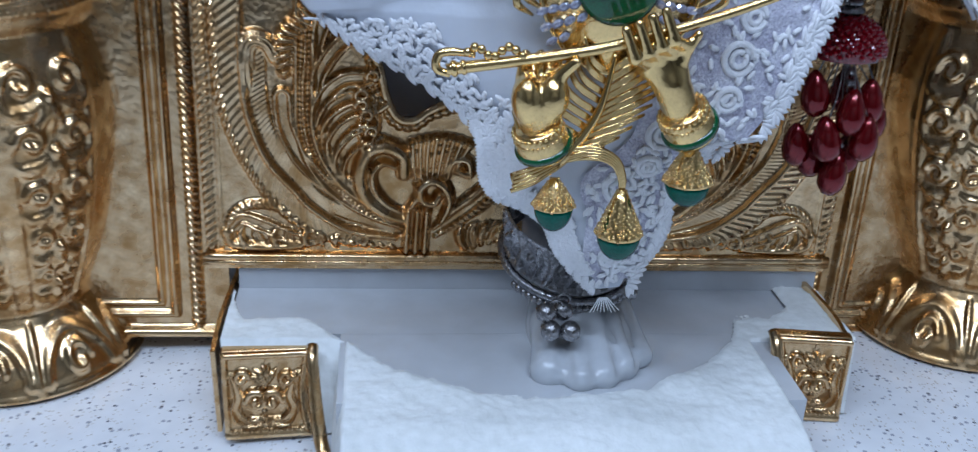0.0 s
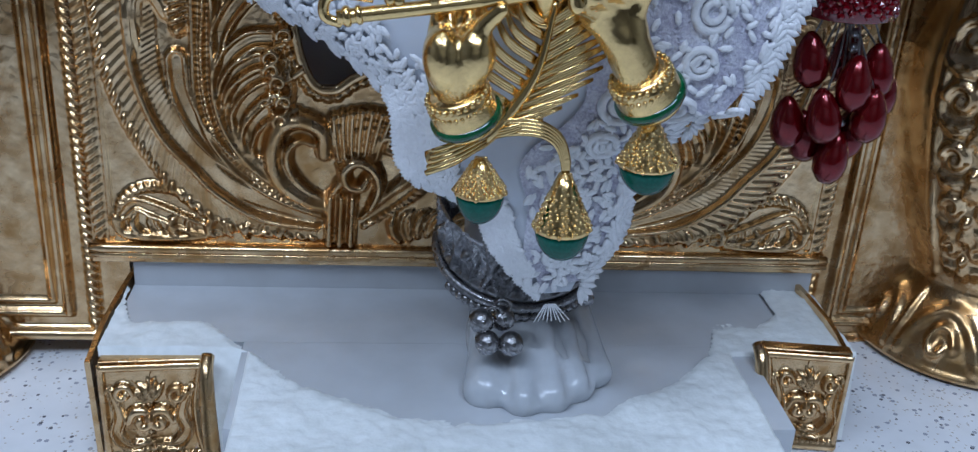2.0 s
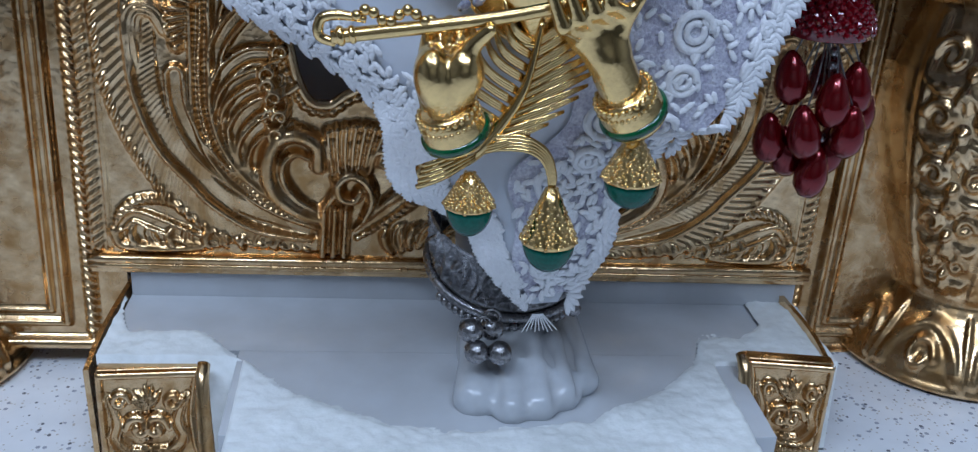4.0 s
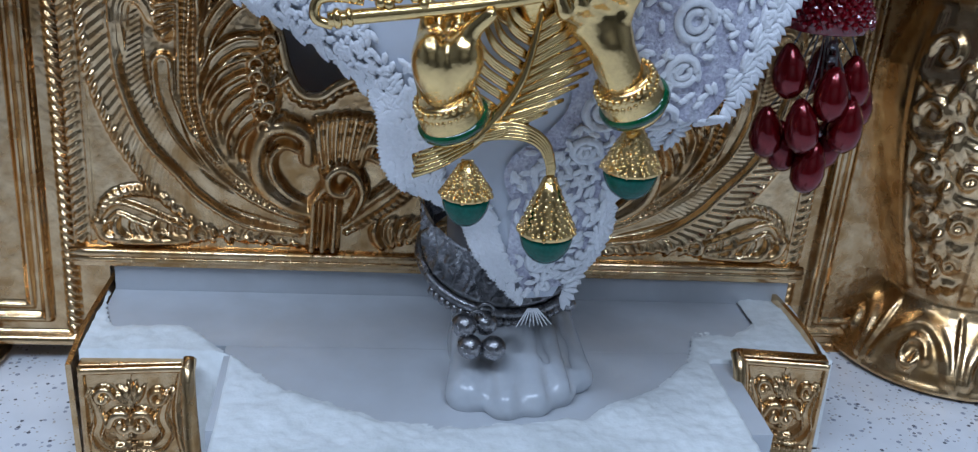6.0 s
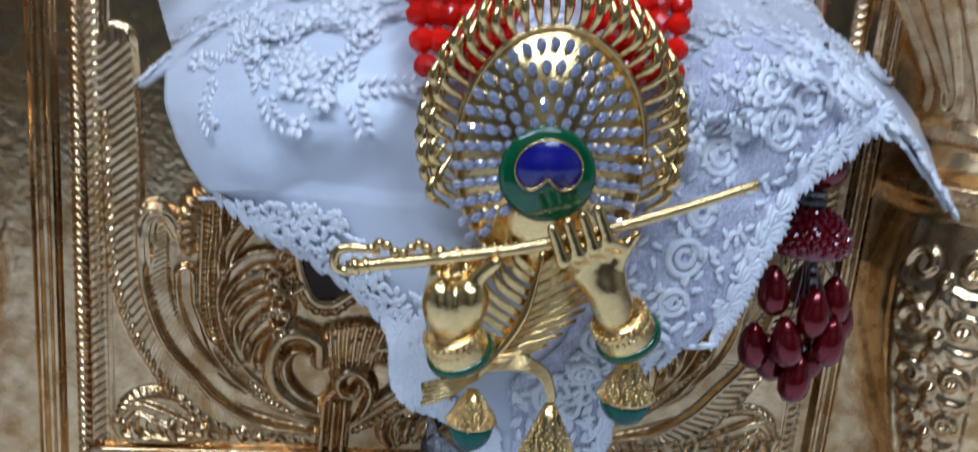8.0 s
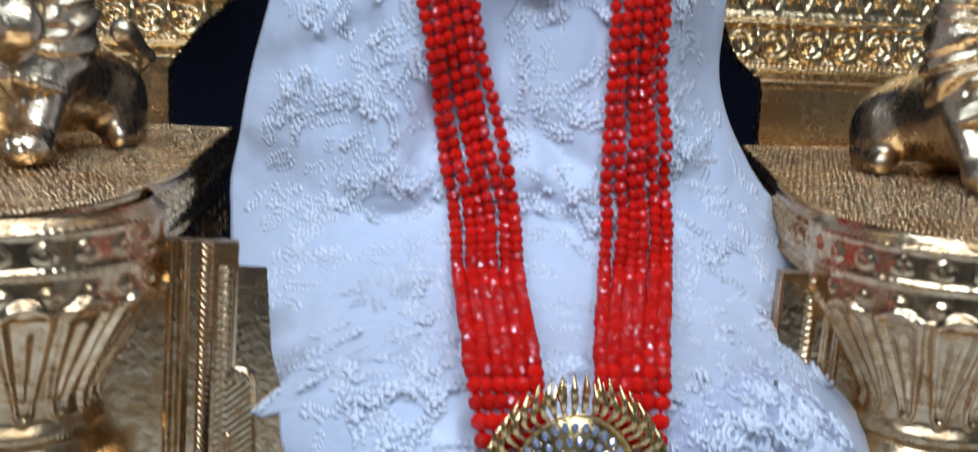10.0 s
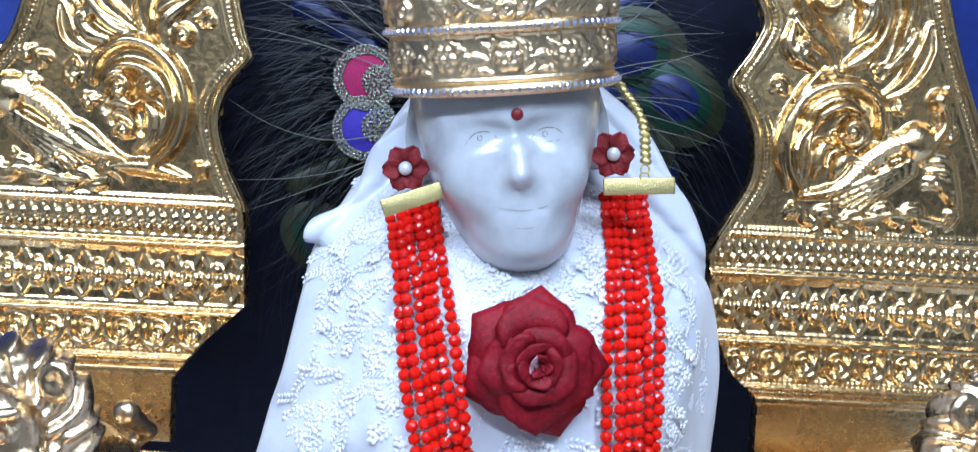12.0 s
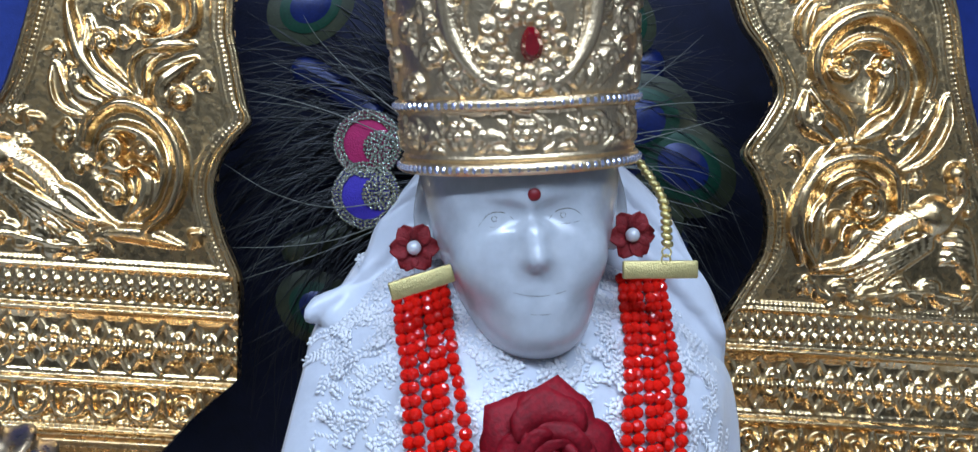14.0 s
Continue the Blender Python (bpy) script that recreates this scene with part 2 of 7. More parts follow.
def sphere_vf(r=1.0, n=10, rings=6, sx=1, sy=1, sz=1):
    verts = [(0, 0, r * sz)]
    for i in range(1, rings):
        ph = math.pi * i / rings
        for k in range(n):
            th = 2 * math.pi * k / n
            verts.append((r * sx * math.sin(ph) * math.cos(th), r * sy * math.sin(ph) * math.sin(th), r * sz * math.cos(ph)))
    verts.append((0, 0, -r * sz))
    faces = [(0, 1 + k, 1 + (k + 1) % n) for k in range(n)]
    for i in range(rings - 2):
        a, b = 1 + i * n, 1 + (i + 1) * n
        faces += [(a + k, b + k, b + (k + 1) % n, a + (k + 1) % n) for k in range(n)]
    a, e = 1 + (rings - 2) * n, len(verts) - 1
    faces += [(a + k, e, a + (k + 1) % n) for k in range(n)]
    return verts, faces


def lathe_vf(profile, n=32, closed=True):
    """Turned shape about z from (radius, height) pairs."""
    verts, faces = [], []
    for r, z in profile:
        verts += [(r * math.cos(2 * math.pi * k / n), r * math.sin(2 * math.pi * k / n), z) for k in range(n)]
    for i in range(len(profile) - 1):
        faces += [(i * n + k, i * n + (k + 1) % n, (i + 1) * n + (k + 1) % n, (i + 1) * n + k) for k in range(n)]
    if closed:
        faces += [tuple(range(n))[::-1], tuple((len(profile) - 1) * n + k for k in range(n))]
    return verts, faces


def swirl(cu, cv, r, start, turns, way=1, n=9, shrink=0.18):
    """Control points of a spiral that winds in to its centre."""
    return [(cu + r * (1 - (1 - shrink) * i / (n - 1)) * math.cos(radians(start) + way * 2 * math.pi * turns * i / (n - 1)),
             cv + r * (1 - (1 - shrink) * i / (n - 1)) * math.sin(radians(start) + way * 2 * math.pi * turns * i / (n - 1))) for i in range(n)]


class Relief:
    """A beaten sheet: a height field over (u, v) on which strokes are raised."""

    def __init__(self, u0, u1, v0, v1, step):
        self.u = np.linspace(u0, u1, int(round((u1 - u0) / step)) + 1)
        self.v = np.linspace(v0, v1, int(round((v1 - v0) / step)) + 1)
        self.U, self.V = np.meshgrid(self.u, self.v)
        self.H = np.zeros_like(self.U)

    def stroke(self, pts, w, h, kind="ridge", taper=(1, 1), pitch=0.003, n=70, both=False):
        for sign in ((1, -1) if both else (1,)):
            self._stroke([(sign * p[0], p[1]) for p in pts], w, h, kind, taper, pitch, n)
        return self

    def _stroke(self, pts, w, h, kind, taper, pitch, n):
        P = smooth_line(pts, n)
        seg = np.linalg.norm(np.diff(P, axis=0), axis=1)
        arc = np.r_[0, np.cumsum(seg)]
        iu = np.where((self.u > P[:, 0].min() - w) & (self.u < P[:, 0].max() + w))[0]
        iv = np.where((self.v > P[:, 1].min() - w) & (self.v < P[:, 1].max() + w))[0]
        if not len(iu) or not len(iv):
            return
        box = (slice(iv[0], iv[-1] + 1), slice(iu[0], iu[-1] + 1))
        G = np.stack([self.U[box].ravel(), self.V[box].ravel()], 1)
        T = np.gradient(P, axis=0)
        T /= np.linalg.norm(T, axis=1)[:, None] + 1e-12
        best = np.full(len(G), 1e9)
        idx = np.zeros(len(G), int)
        for i in range(n):
            d2 = (G[:, 0] - P[i, 0]) ** 2 + (G[:, 1] - P[i, 1]) ** 2
            hit = d2 < best
            best[hit], idx[hit] = d2[hit], i
        D = G - P[idx]
        along = (D * T[idx]).sum(1)
        perp = D[:, 1] * T[idx][:, 0] - D[:, 0] * T[idx][:, 1]
        end = ((idx == 0) & (along < 0)) | ((idx == n - 1) & (along > 0))
        d = np.where(end, np.sqrt(best), np.abs(perp))
        s = arc[idx] + np.where(end, 0, along)
        tt = np.clip(s / arc[-1], 0, 1)
        ww = w * np.interp(tt, np.linspace(0, 1, len(taper)), taper)
        q = np.clip(d / (ww + 1e-9), 0, 1)
        dome = np.sqrt(1 - q ** 2)
        hh = h * (0.4 + 0.6 * ww / w)
        if kind == "rope":
            val = hh * dome * (0.62 + 0.38 * np.cos(2 * math.pi * (s / pitch + perp / w * 0.5)))
        elif kind == "beads":
            f = (s / pitch) % 1 - 0.5
            r = np.sqrt(d ** 2 + (f * pitch) ** 2) / np.minimum(ww, pitch * 0.55)
            val = hh * np.sqrt(np.clip(1 - r ** 2, 0, 1))
        elif kind == "feather":
            val = hh * dome ** 0.8 * (0.72 + 0.28 * np.cos(2 * math.pi * (s / pitch - q * 1.4))) + hh * 0.35 * np.exp(-(d / (w * 0.12)) ** 2)
        elif kind == "barbs":
            x = perp / (ww + 1e-9)
            val = hh * np.clip((1 - q) * 6, 0, 1) * (0.55 + 0.20 * x) * (0.80 + 0.20 * np.cos(2 * math.pi * (s / pitch + 1.6 * x)))
        elif kind == "hollow":
            val = hh * (np.exp(-((q - 0.8) / 0.16) ** 2) + 0.25 * dome)
        elif kind == "ribs":
            val = hh * dome * (0.75 + 0.25 * np.cos(perp / w * math.pi * 5))
        elif kind == "band":
            val = hh * np.clip((1 - q) * 5, 0, 1)
        else:
            val = hh * dome
        val = np.where(q < 1, val, 0).reshape(self.H[box].shape)
        if kind == "cut":
            self.H[box] = np.where(val > 0, self.H[box] - val, self.H[box])
        else:
            self.H[box] = np.where(val > 0, np.maximum(self.H[box], val), self.H[box])

    def ball(self, u, v, r, h, both=False):
        for sg in ((1, -1) if both else (1,)):
            q = ((self.U - sg * u) ** 2 + (self.V - v) ** 2) / r ** 2
            self.H = np.where(q < 1, np.maximum(self.H, h * np.sqrt(np.clip(1 - q, 0, 1))), self.H)
        return self

    def leaf(self, u, v, length, angle, w, h, curl=0.5, both=False, kind="ribs"):
        a, p = radians(angle), []
        for k in range(5):
            t = k / 4
            b = a + curl * t * t
            p.append((u + length * t * math.cos(b), v + length * t * math.sin(b)))
        return self.stroke(p, w, h, kind, (0.45, 1, 0.9, 0.15), n=30, both=both)

    def scroll(self, cu, cv, r, start, way=1, w=None, h=0.004, leaves=True):
        """A closed vine scroll with a curled heart, leaves and buds."""
        w = w or r * 0.20
        self.stroke([(cu, cv), (cu + 0.02 * r, cv)], r * 0.96, h * 0.8, "cut", n=4)
        self.stroke(swirl(cu, cv, r, start, 0.92, way, 15, 0.86), w * 0.72, h, "ridge", (0.5, 1, 1, 0.8), n=140)
        self.stroke(swirl(cu, cv, r * 1.20, start - way * 14, 0.72, way, 13, 0.98), w * 0.30, h * 0.5, "ridge", (0.3, 1, 0.5), n=120)
        self.stroke(swirl(cu, cv, r * 0.80, start + way * 40, 0.75, way, 13, 0.85), w * 0.22, h * 0.55, "ridge", (0.5, 1, 0.5), n=110)
        # heart: two volutes over a ribbed shell of leaves
        for k in range(5):
            self.leaf(cu - 0.10 * r + 0.05 * r * k, cv + 0.02 * r, r * (0.78 - 0.06 * abs(k - 2)), -128 + 20 * k * 0.9, w * 0.85, h * 0.8, 0.5 * way, kind="ribs")
        for sd in (-1, 1):
            self.stroke(swirl(cu + sd * r * 0.27, cv + r * 0.22, r * 0.24, -60 if sd > 0 else 240, 1.15, sd, 11, 0.15), w * 0.55, h * 1.15, "ridge", (0.7, 1, 0.8), n=70)
            self.ball(cu + sd * r * 0.27, cv + r * 0.22, r * 0.10, h * 1.5)
        self.stroke(swirl(cu, cv + 0.02 * r, r * 0.60, 35, 0.32, 1, 9, 0.95), w * 0.45, h * 0.7, "ridge", (0.3, 1, 0.3), n=60)
        return self

    def vine(self, pts, w, h, way=1, gap=0.011, size=0.020):
        """A hollow vine with curling leaves off both sides."""
        self.stroke(pts, w, h, "ridge", (0.8, 1, 1, 0.6), n=140)
        L = smooth_line(pts, 200)
        s = np.r_[0, np.cumsum(np.linalg.norm(np.diff(L, axis=0), axis=1))]
        k, side = gap * 0.5, 1
        while k < s[-1]:
            i = int(np.searchsorted(s, k))
            i = min(max(i, 1), 198)
            t = L[i + 1] - L[i - 1]
            an = math.degrees(math.atan2(t[1], t[0]))
            nx, ny = -t[1], t[0]
            n = math.hypot(nx, ny) + 1e-9
            u, v = L[i][0] + side * nx / n * w * 0.8, L[i][1] + side * ny / n * w * 0.8
            self.leaf(u, v, size, an + side * 40, size * 0.24, h * 1.1, -side * 1.1)
            self.leaf(u, v, size * 0.6, an + side * 75, size * 0.17, h * 0.9, -side * 0.9)
            if side > 0:
                self.stroke(swirl(u + side * nx / n * size * 0.5, v + side * ny / n * size * 0.5, size * 0.22, an, 1.1, side, 9, 0.2), size * 0.07, h * 1.2, n=36)
            k, side = k + gap, -side
        return self

    def blur(self, times):
        """Soften the beaten forms."""
        for _ in range(times):
            for ax in (0, 1):
                self.H = (np.roll(self.H, 1, ax) + 2 * self.H + np.roll(self.H, -1, ax)) / 4
        return self

    def texture(self, amp, scale):
        """Punched ground between the raised work."""
        rng = np.random.RandomState(3)
        noisy = rng.rand(*self.H.shape) - 0.5
        soft = noisy.copy()
        for ax in (0, 1):
            soft = (np.roll(soft, 1, ax) + 2 * soft + np.roll(soft, -1, ax)) / 4
        self.H += amp * soft * 1.2 * (self.H < 0.0003)
        return self

    def mesh(self, name, material, parent, at=None, mask=None, mapper=None, label=""):
        nv, nu = self.H.shape
        if mapper is None:
            verts = np.stack([self.U, -self.H, self.V], -1).reshape(-1, 3)
        else:
            verts = mapper(self.U, self.V, self.H).reshape(-1, 3)
        i = np.arange(nu * nv).reshape(nv, nu)
        quads = np.stack([i[:-1, :-1], i[:-1, 1:], i[1:, 1:], i[1:, :-1]], -1)
        if mask is not None:
            ok = mask[:-1, :-1] & mask[:-1, 1:] & mask[1:, 1:] & mask[1:, :-1]
            quads = quads[ok]
        quads = quads.reshape(-1, 4)
        used = np.unique(quads)
        back = np.full(nu * nv, -1)
        back[used] = np.arange(len(used))
        return link_mesh(name, verts[used], back[quads], material, parent, label, True, at)


def inside(U, V, outline):
    """Which grid points lie inside a closed outline."""
    P = np.array(outline, float)
    res = np.zeros(U.shape, bool)
    j = len(P) - 1
    for i in range(len(P)):
        a, b = P[i], P[j]
        cross = ((a[1] > V) != (b[1] > V)) & (U < (b[0] - a[0]) * (V - a[1]) / (b[1] - a[1] + 1e-12) + a[0])
        res ^= cross
        j = i
    return res


# soft solids, from which the cast and carved figures are made
def ell(X, c, r):
    q = [(X[k] - c[k]) / r[k] for k in range(3)]
    k0 = np.sqrt(q[0] ** 2 + q[1] ** 2 + q[2] ** 2)
    return (k0 - 1) * min(r)


def rod(X, a, b, ra, rb):
    a, b = np.array(a, float), np.array(b, float)
    d = b - a
    t = np.clip(sum((X[k] - a[k]) * d[k] for k in range(3)) / (d @ d), 0, 1)
    return np.sqrt(sum((X[k] - a[k] - t * d[k]) ** 2 for k in range(3))) - (ra + (rb - ra) * t)


def melt(a, b, k):
    h = np.clip(0.5 + 0.5 * (b - a) / k, 0, 1)
    return b + (a - b) * h - k * h * (1 - h)


def carve(a, b, k):
    return -melt(-a, b, k)


def solid(field, lo, hi, step):
    """Surface-net mesh of a solid given as a distance field."""
    axes = [np.arange(lo[k], hi[k] + step, step) for k in range(3)]
    X = np.meshgrid(*axes, indexing="ij")
    F = field(X)
    n = F.shape
    neg = F < 0
    cell = tuple(m - 1 for m in n)
    total, count = np.zeros(cell + (3,)), np.zeros(cell)
    corners = [(a, b, c) for a in (0, 1) for b in (0, 1) for c in (0, 1)]
    for p in corners:
        for k in range(3):
            if p[k]:
                continue
            q = tuple(p[j] + (j == k) for j in range(3))
            sp = tuple(slice(p[j], p[j] + cell[j]) for j in range(3))
            sq = tuple(slice(q[j], q[j] + cell[j]) for j in range(3))
            fa, fb = F[sp], F[sq]
            cut = neg[sp] != neg[sq]
            t = np.where(cut, fa / (fa - fb + 1e-15), 0)
            for j in range(3):
                total[..., j] += np.where(cut, p[j] + (t if j == k else 0), 0)
            count += cut
    has = count > 0
    ids = np.full(cell, -1)
    ids[has] = np.arange(has.sum())
    where = np.argwhere(has)
    verts = (where + total[has] / count[has][:, None]) * step + np.array(lo)
    faces = []
    for k in range(3):
        a, b = [j for j in range(3) if j != k]
        sl = [slice(1, cell[j]) for j in range(3)]
        sl[k] = slice(0, cell[k])
        up = list(sl)
        up[k] = slice(1, cell[k] + 1)
        f0, f1 = neg[tuple(sl)], neg[tuple(up)]
        e = np.argwhere(f0 != f1)
        if not len(e):
            continue
        off = np.array([s.start for s in sl])
        e = e + off
        flip = neg[tuple(e.T)]
        ea, eb = np.zeros(3, int), np.zeros(3, int)
        ea[a], eb[b] = 1, 1
        quad = np.stack([ids[tuple((e - ea - eb).T)], ids[tuple((e - eb).T)], ids[tuple(e.T)], ids[tuple((e - ea).T)]], 1)
        if k == 1:
            flip = ~flip
        quad[~flip] = quad[~flip][:, ::-1]
        faces.append(quad)
    faces = np.vstack(faces)
    return verts, faces[(faces >= 0).all(1)]

# ---- the setting ----
PAN = pose(0.015, 0.0, 0.048, 0, 2, 0)          # front panel of the seat
THR = pose(0.018, 0.389, 0.0, 0, 0, -4.1)       # back of the throne
HEAD = pose(0.024, 0.155, 0.470, 0, -7, -4)     # between the statue's ears

altar = part("floor", box_bm(-1.4, 1.4, -0.55, 0.70, -0.04, 0.0, 0.004), TERRAZZO)
tagged(altar, "white speckled terrazzo slab under the throne", "floor", kind="structure")
for nm, dims, lab in (("wall_back", (-1.6, 1.6, 0.72, 0.80, -0.9, 1.5), "plain wall behind the shrine"),
                      ("wall_left", (-1.68, -1.6, -2.6, 0.72, -0.9, 1.5), "plain painted room wall"),
                      ("wall_right", (1.6, 1.68, -2.6, 0.72, -0.9, 1.5), "plain painted room wall"),
                      ("wall_front", (-1.6, 1.6, -2.68, -2.6, -0.9, 1.5), "plain painted room wall"),
                      ("ceiling", (-1.68, 1.68, -2.68, 0.80, 1.5, 1.56), "plain painted room ceiling"),
                      ("floor_of_room", (-1.68, 1.68, -2.68, 0.80, -0.96, -0.9), "plain room floor")):
    tagged(part(nm, box_bm(*dims), BLUE if nm == "wall_back" else ROOMFLOOR if nm == "floor_of_room" else WALLPAINT), lab, nm.split("_")[0], kind="structure")
tagged(part("backdrop", box_bm(-0.30, 0.42, 0.50, 0.508, 0.0, 0.95), NAVY), "dark navy cloth hung behind the throne", "backdrop", kind="structure")

# ---- the throne ----
throne = thing("throne", "carved gold-plated throne with embossed scrolls and feathers", "throne")


def front_panel():
    R = Relief(-0.1185, 0.1185, 0.0, 0.180, 0.00045)
    def st(pts, w, h, kind="ridge", taper=(1, 1), pitch=0.003, n=80):
        R.stroke(pts, w, h, kind, taper, pitch, n, True)
    st([(-0.1160, 0.004), (-0.1165, 0.051), (-0.1165, 0.178)], 0.0020, 0.0022, "rope", pitch=0.0030, n=200)
    st([(-0.1125, 0.004), (-0.1125, 0.178)], 0.0009, 0.0012)
    # barbed feather along the outside, flat striped feather within it
    st([(-0.1095, 0.132), (-0.1082, 0.094), (-0.1078, 0.076), (-0.1062, 0.060), (-0.1017, 0.043), (-0.0940, 0.0292), (-0.0840, 0.0182), (-0.070, 0.0101), (-0.0474, 0.0063)], 0.0064, 0.0044, "barbs", (0.9, 1, 1, 0.95, 0.8, 0.45), 0.0030, 240)
    st([(-0.1130, 0.110), (-0.1120, 0.072), (-0.1085, 0.050), (-0.1000, 0.031), (-0.0890, 0.0170), (-0.074, 0.0075), (-0.0500, 0.0045)], 0.0016, 0.0042, "rope", (0.8, 1, 1, 0.7), 0.0036, 220)
    st([(-0.1030, 0.090), (-0.1030, 0.0729), (-0.1016, 0.0563), (-0.0957, 0.0392), (-0.0862, 0.0274), (-0.079, 0.0194), (-0.0659, 0.0112), (-0.0493, 0.0084)], 0.0014, 0.0052, "ridge", (0.6, 1, 1, 0.7), n=160)
    st([(-0.0985, 0.078), (-0.0982, 0.0564), (-0.0925, 0.0412), (-0.0833, 0.0290), (-0.0740, 0.0208), (-0.0503, 0.0110)], 0.0044, 0.0030, "barbs", (0.9, 1, 0.9, 0.7, 0.35), 0.0017, 200)
    st([(-0.1013, 0.0626), (-0.1018, 0.0756), (-0.0996, 0.081), (-0.0945, 0.0801), (-0.0915, 0.0749)], 0.0038, 0.0058, "ribs", (0.4, 1, 1, 0.6))
    st([(-0.0885, 0.0706), (-0.0882, 0.0803), (-0.084, 0.0868), (-0.0777, 0.0923), (-0.0740, 0.1010)], 0.0040, 0.0075, "rope", (0.7, 1, 1, 0.8), 0.0029, 110)
    # rounded petal and the beaded rib with its two fillets
    st([(-0.0894, 0.0615), (-0.0886, 0.0511), (-0.0837, 0.0396), (-0.0748, 0.0298), (-0.0637, 0.0219), (-0.0483, 0.0138)], 0.0032, 0.0048, "hollow", (1, 1, 0.9, 0.7, 0.4), n=130)
    st([(-0.0805, 0.098), (-0.0812, 0.0774), (-0.0823, 0.0627), (-0.0815, 0.0475), (-0.0765, 0.0338), (-0.0656, 0.0229), (-0.0542, 0.0158), (-0.0474, 0.0121)], 0.0012, 0.0046, "beads", (1, 1, 0.9, 0.7), 0.0019, 180)
    st([(-0.0838, 0.098), (-0.0846, 0.0663), (-0.0844, 0.0493), (-0.0802, 0.0357), (-0.0712, 0.0248), (-0.0599, 0.0174), (-0.048, 0.013)], 0.0010, 0.0040, n=150)
    st([(-0.0778, 0.098), (-0.0789, 0.0666), (-0.0789, 0.0495), (-0.0742, 0.0359), (-0.0646, 0.025), (-0.0522, 0.0176), (-0.0464, 0.0149)], 0.0012, 0.0048, n=150)
    st([(-0.0752, 0.052), (-0.0735, 0.040), (-0.0680, 0.0300), (-0.0600, 0.0222), (-0.0480, 0.0165)], 0.0019, 0.0040, "ridge", (0.4, 1, 0.8, 0.4))
    st([(-0.0700, 0.040), (-0.0672, 0.0310), (-0.0600, 0.0235), (-0.0500, 0.0178)], 0.0016, 0.0036, "ridge", (0.4, 1, 0.8, 0.4))
    # acanthus fronds that roll over at their tips
    for pts in ([(-0.0787, 0.0495), (-0.0755, 0.0611), (-0.0681, 0.0679), (-0.059, 0.0692), (-0.0544, 0.074)], [(-0.0779, 0.0466), (-0.0739, 0.0564), (-0.0673, 0.0614), (-0.0628, 0.0625), (-0.0596, 0.0673)],
                [(-0.0762, 0.0438), (-0.0731, 0.0517), (-0.0675, 0.0567), (-0.0629, 0.0587), (-0.0588, 0.0614)], [(-0.0736, 0.0379), (-0.0715, 0.0459), (-0.0667, 0.0519), (-0.0611, 0.055), (-0.0583, 0.0589)],
                [(-0.0701, 0.032), (-0.0689, 0.04), (-0.0641, 0.0461), (-0.0594, 0.0492), (-0.0578, 0.0551)], [(-0.0673, 0.030), (-0.0652, 0.0382), (-0.0604, 0.0433), (-0.0548, 0.0465)],
                [(-0.0790, 0.0560), (-0.0765, 0.0700), (-0.0700, 0.0800), (-0.0620, 0.0850), (-0.0590, 0.0930)], [(-0.0785, 0.072), (-0.0760, 0.0850), (-0.0710, 0.0960), (-0.0660, 0.1030)]):
        st(pts, 0.0030, 0.0066, "hollow", (0.3, 0.8, 1, 1, 0.5), n=90)
        e = pts[-2]
        st(swirl(e[0] + 0.0012, e[1] + 0.0008, 0.0026, 200, 0.9, -1, 8, 0.3), 0.0010, 0.0078, n=40)
    st([(-0.0567, 0.0785), (-0.0536, 0.0713), (-0.0518, 0.062), (-0.0555, 0.0577)], 0.0024, 0.0064, "ridge", (0.5, 1, 0.7))
    st([(-0.0611, 0.0575), (-0.063, 0.0501), (-0.0604, 0.0443), (-0.057, 0.0483), (-0.0565, 0.0552), (-0.0592, 0.0589)], 0.0015, 0.0058, "beads", pitch=0.0021)
    R.ball(-0.0598, 0.0510, 0.0024, 0.0062, True)
    # open scroll with a plain ground, small volute and shell over the binding
    st([(-0.0467, 0.0337), (-0.0473, 0.0408), (-0.0539, 0.0441), (-0.0601, 0.0413), (-0.0625, 0.0322), (-0.0598, 0.0241), (-0.0522, 0.018), (-0.046, 0.016)], 0.0031, 0.0074, "ridge", (0.9, 1, 1, 1, 0.6), n=120)
    st([(-0.0492, 0.0357), (-0.0539, 0.0375), (-0.0577, 0.0344), (-0.0575, 0.0283), (-0.0531, 0.0222), (-0.0468, 0.0185)], 0.0017, 0.0052, "ridge", (0.5, 1, 1, 0.5), n=90)
    st([(-0.0327, 0.0153), (-0.0299, 0.0228), (-0.0319, 0.029), (-0.0368, 0.0314), (-0.0406, 0.0283), (-0.0396, 0.0236), (-0.0357, 0.0226), (-0.0336, 0.0259)], 0.0021, 0.0064, "ridge", (0.6, 1, 1, 0.8), n=100)
    st([(-0.0454, 0.0182), (-0.0416, 0.0256), (-0.0429, 0.0297)], 0.0016, 0.0050, "ridge", (0.7, 1, 0.4))
    st([(-0.031, 0.0321), (-0.0289, 0.0389), (-0.0239, 0.0391), (-0.023, 0.0338), (-0.0268, 0.0349)], 0.0017, 0.0056, "ridge", (0.5, 1, 0.9), n=70)
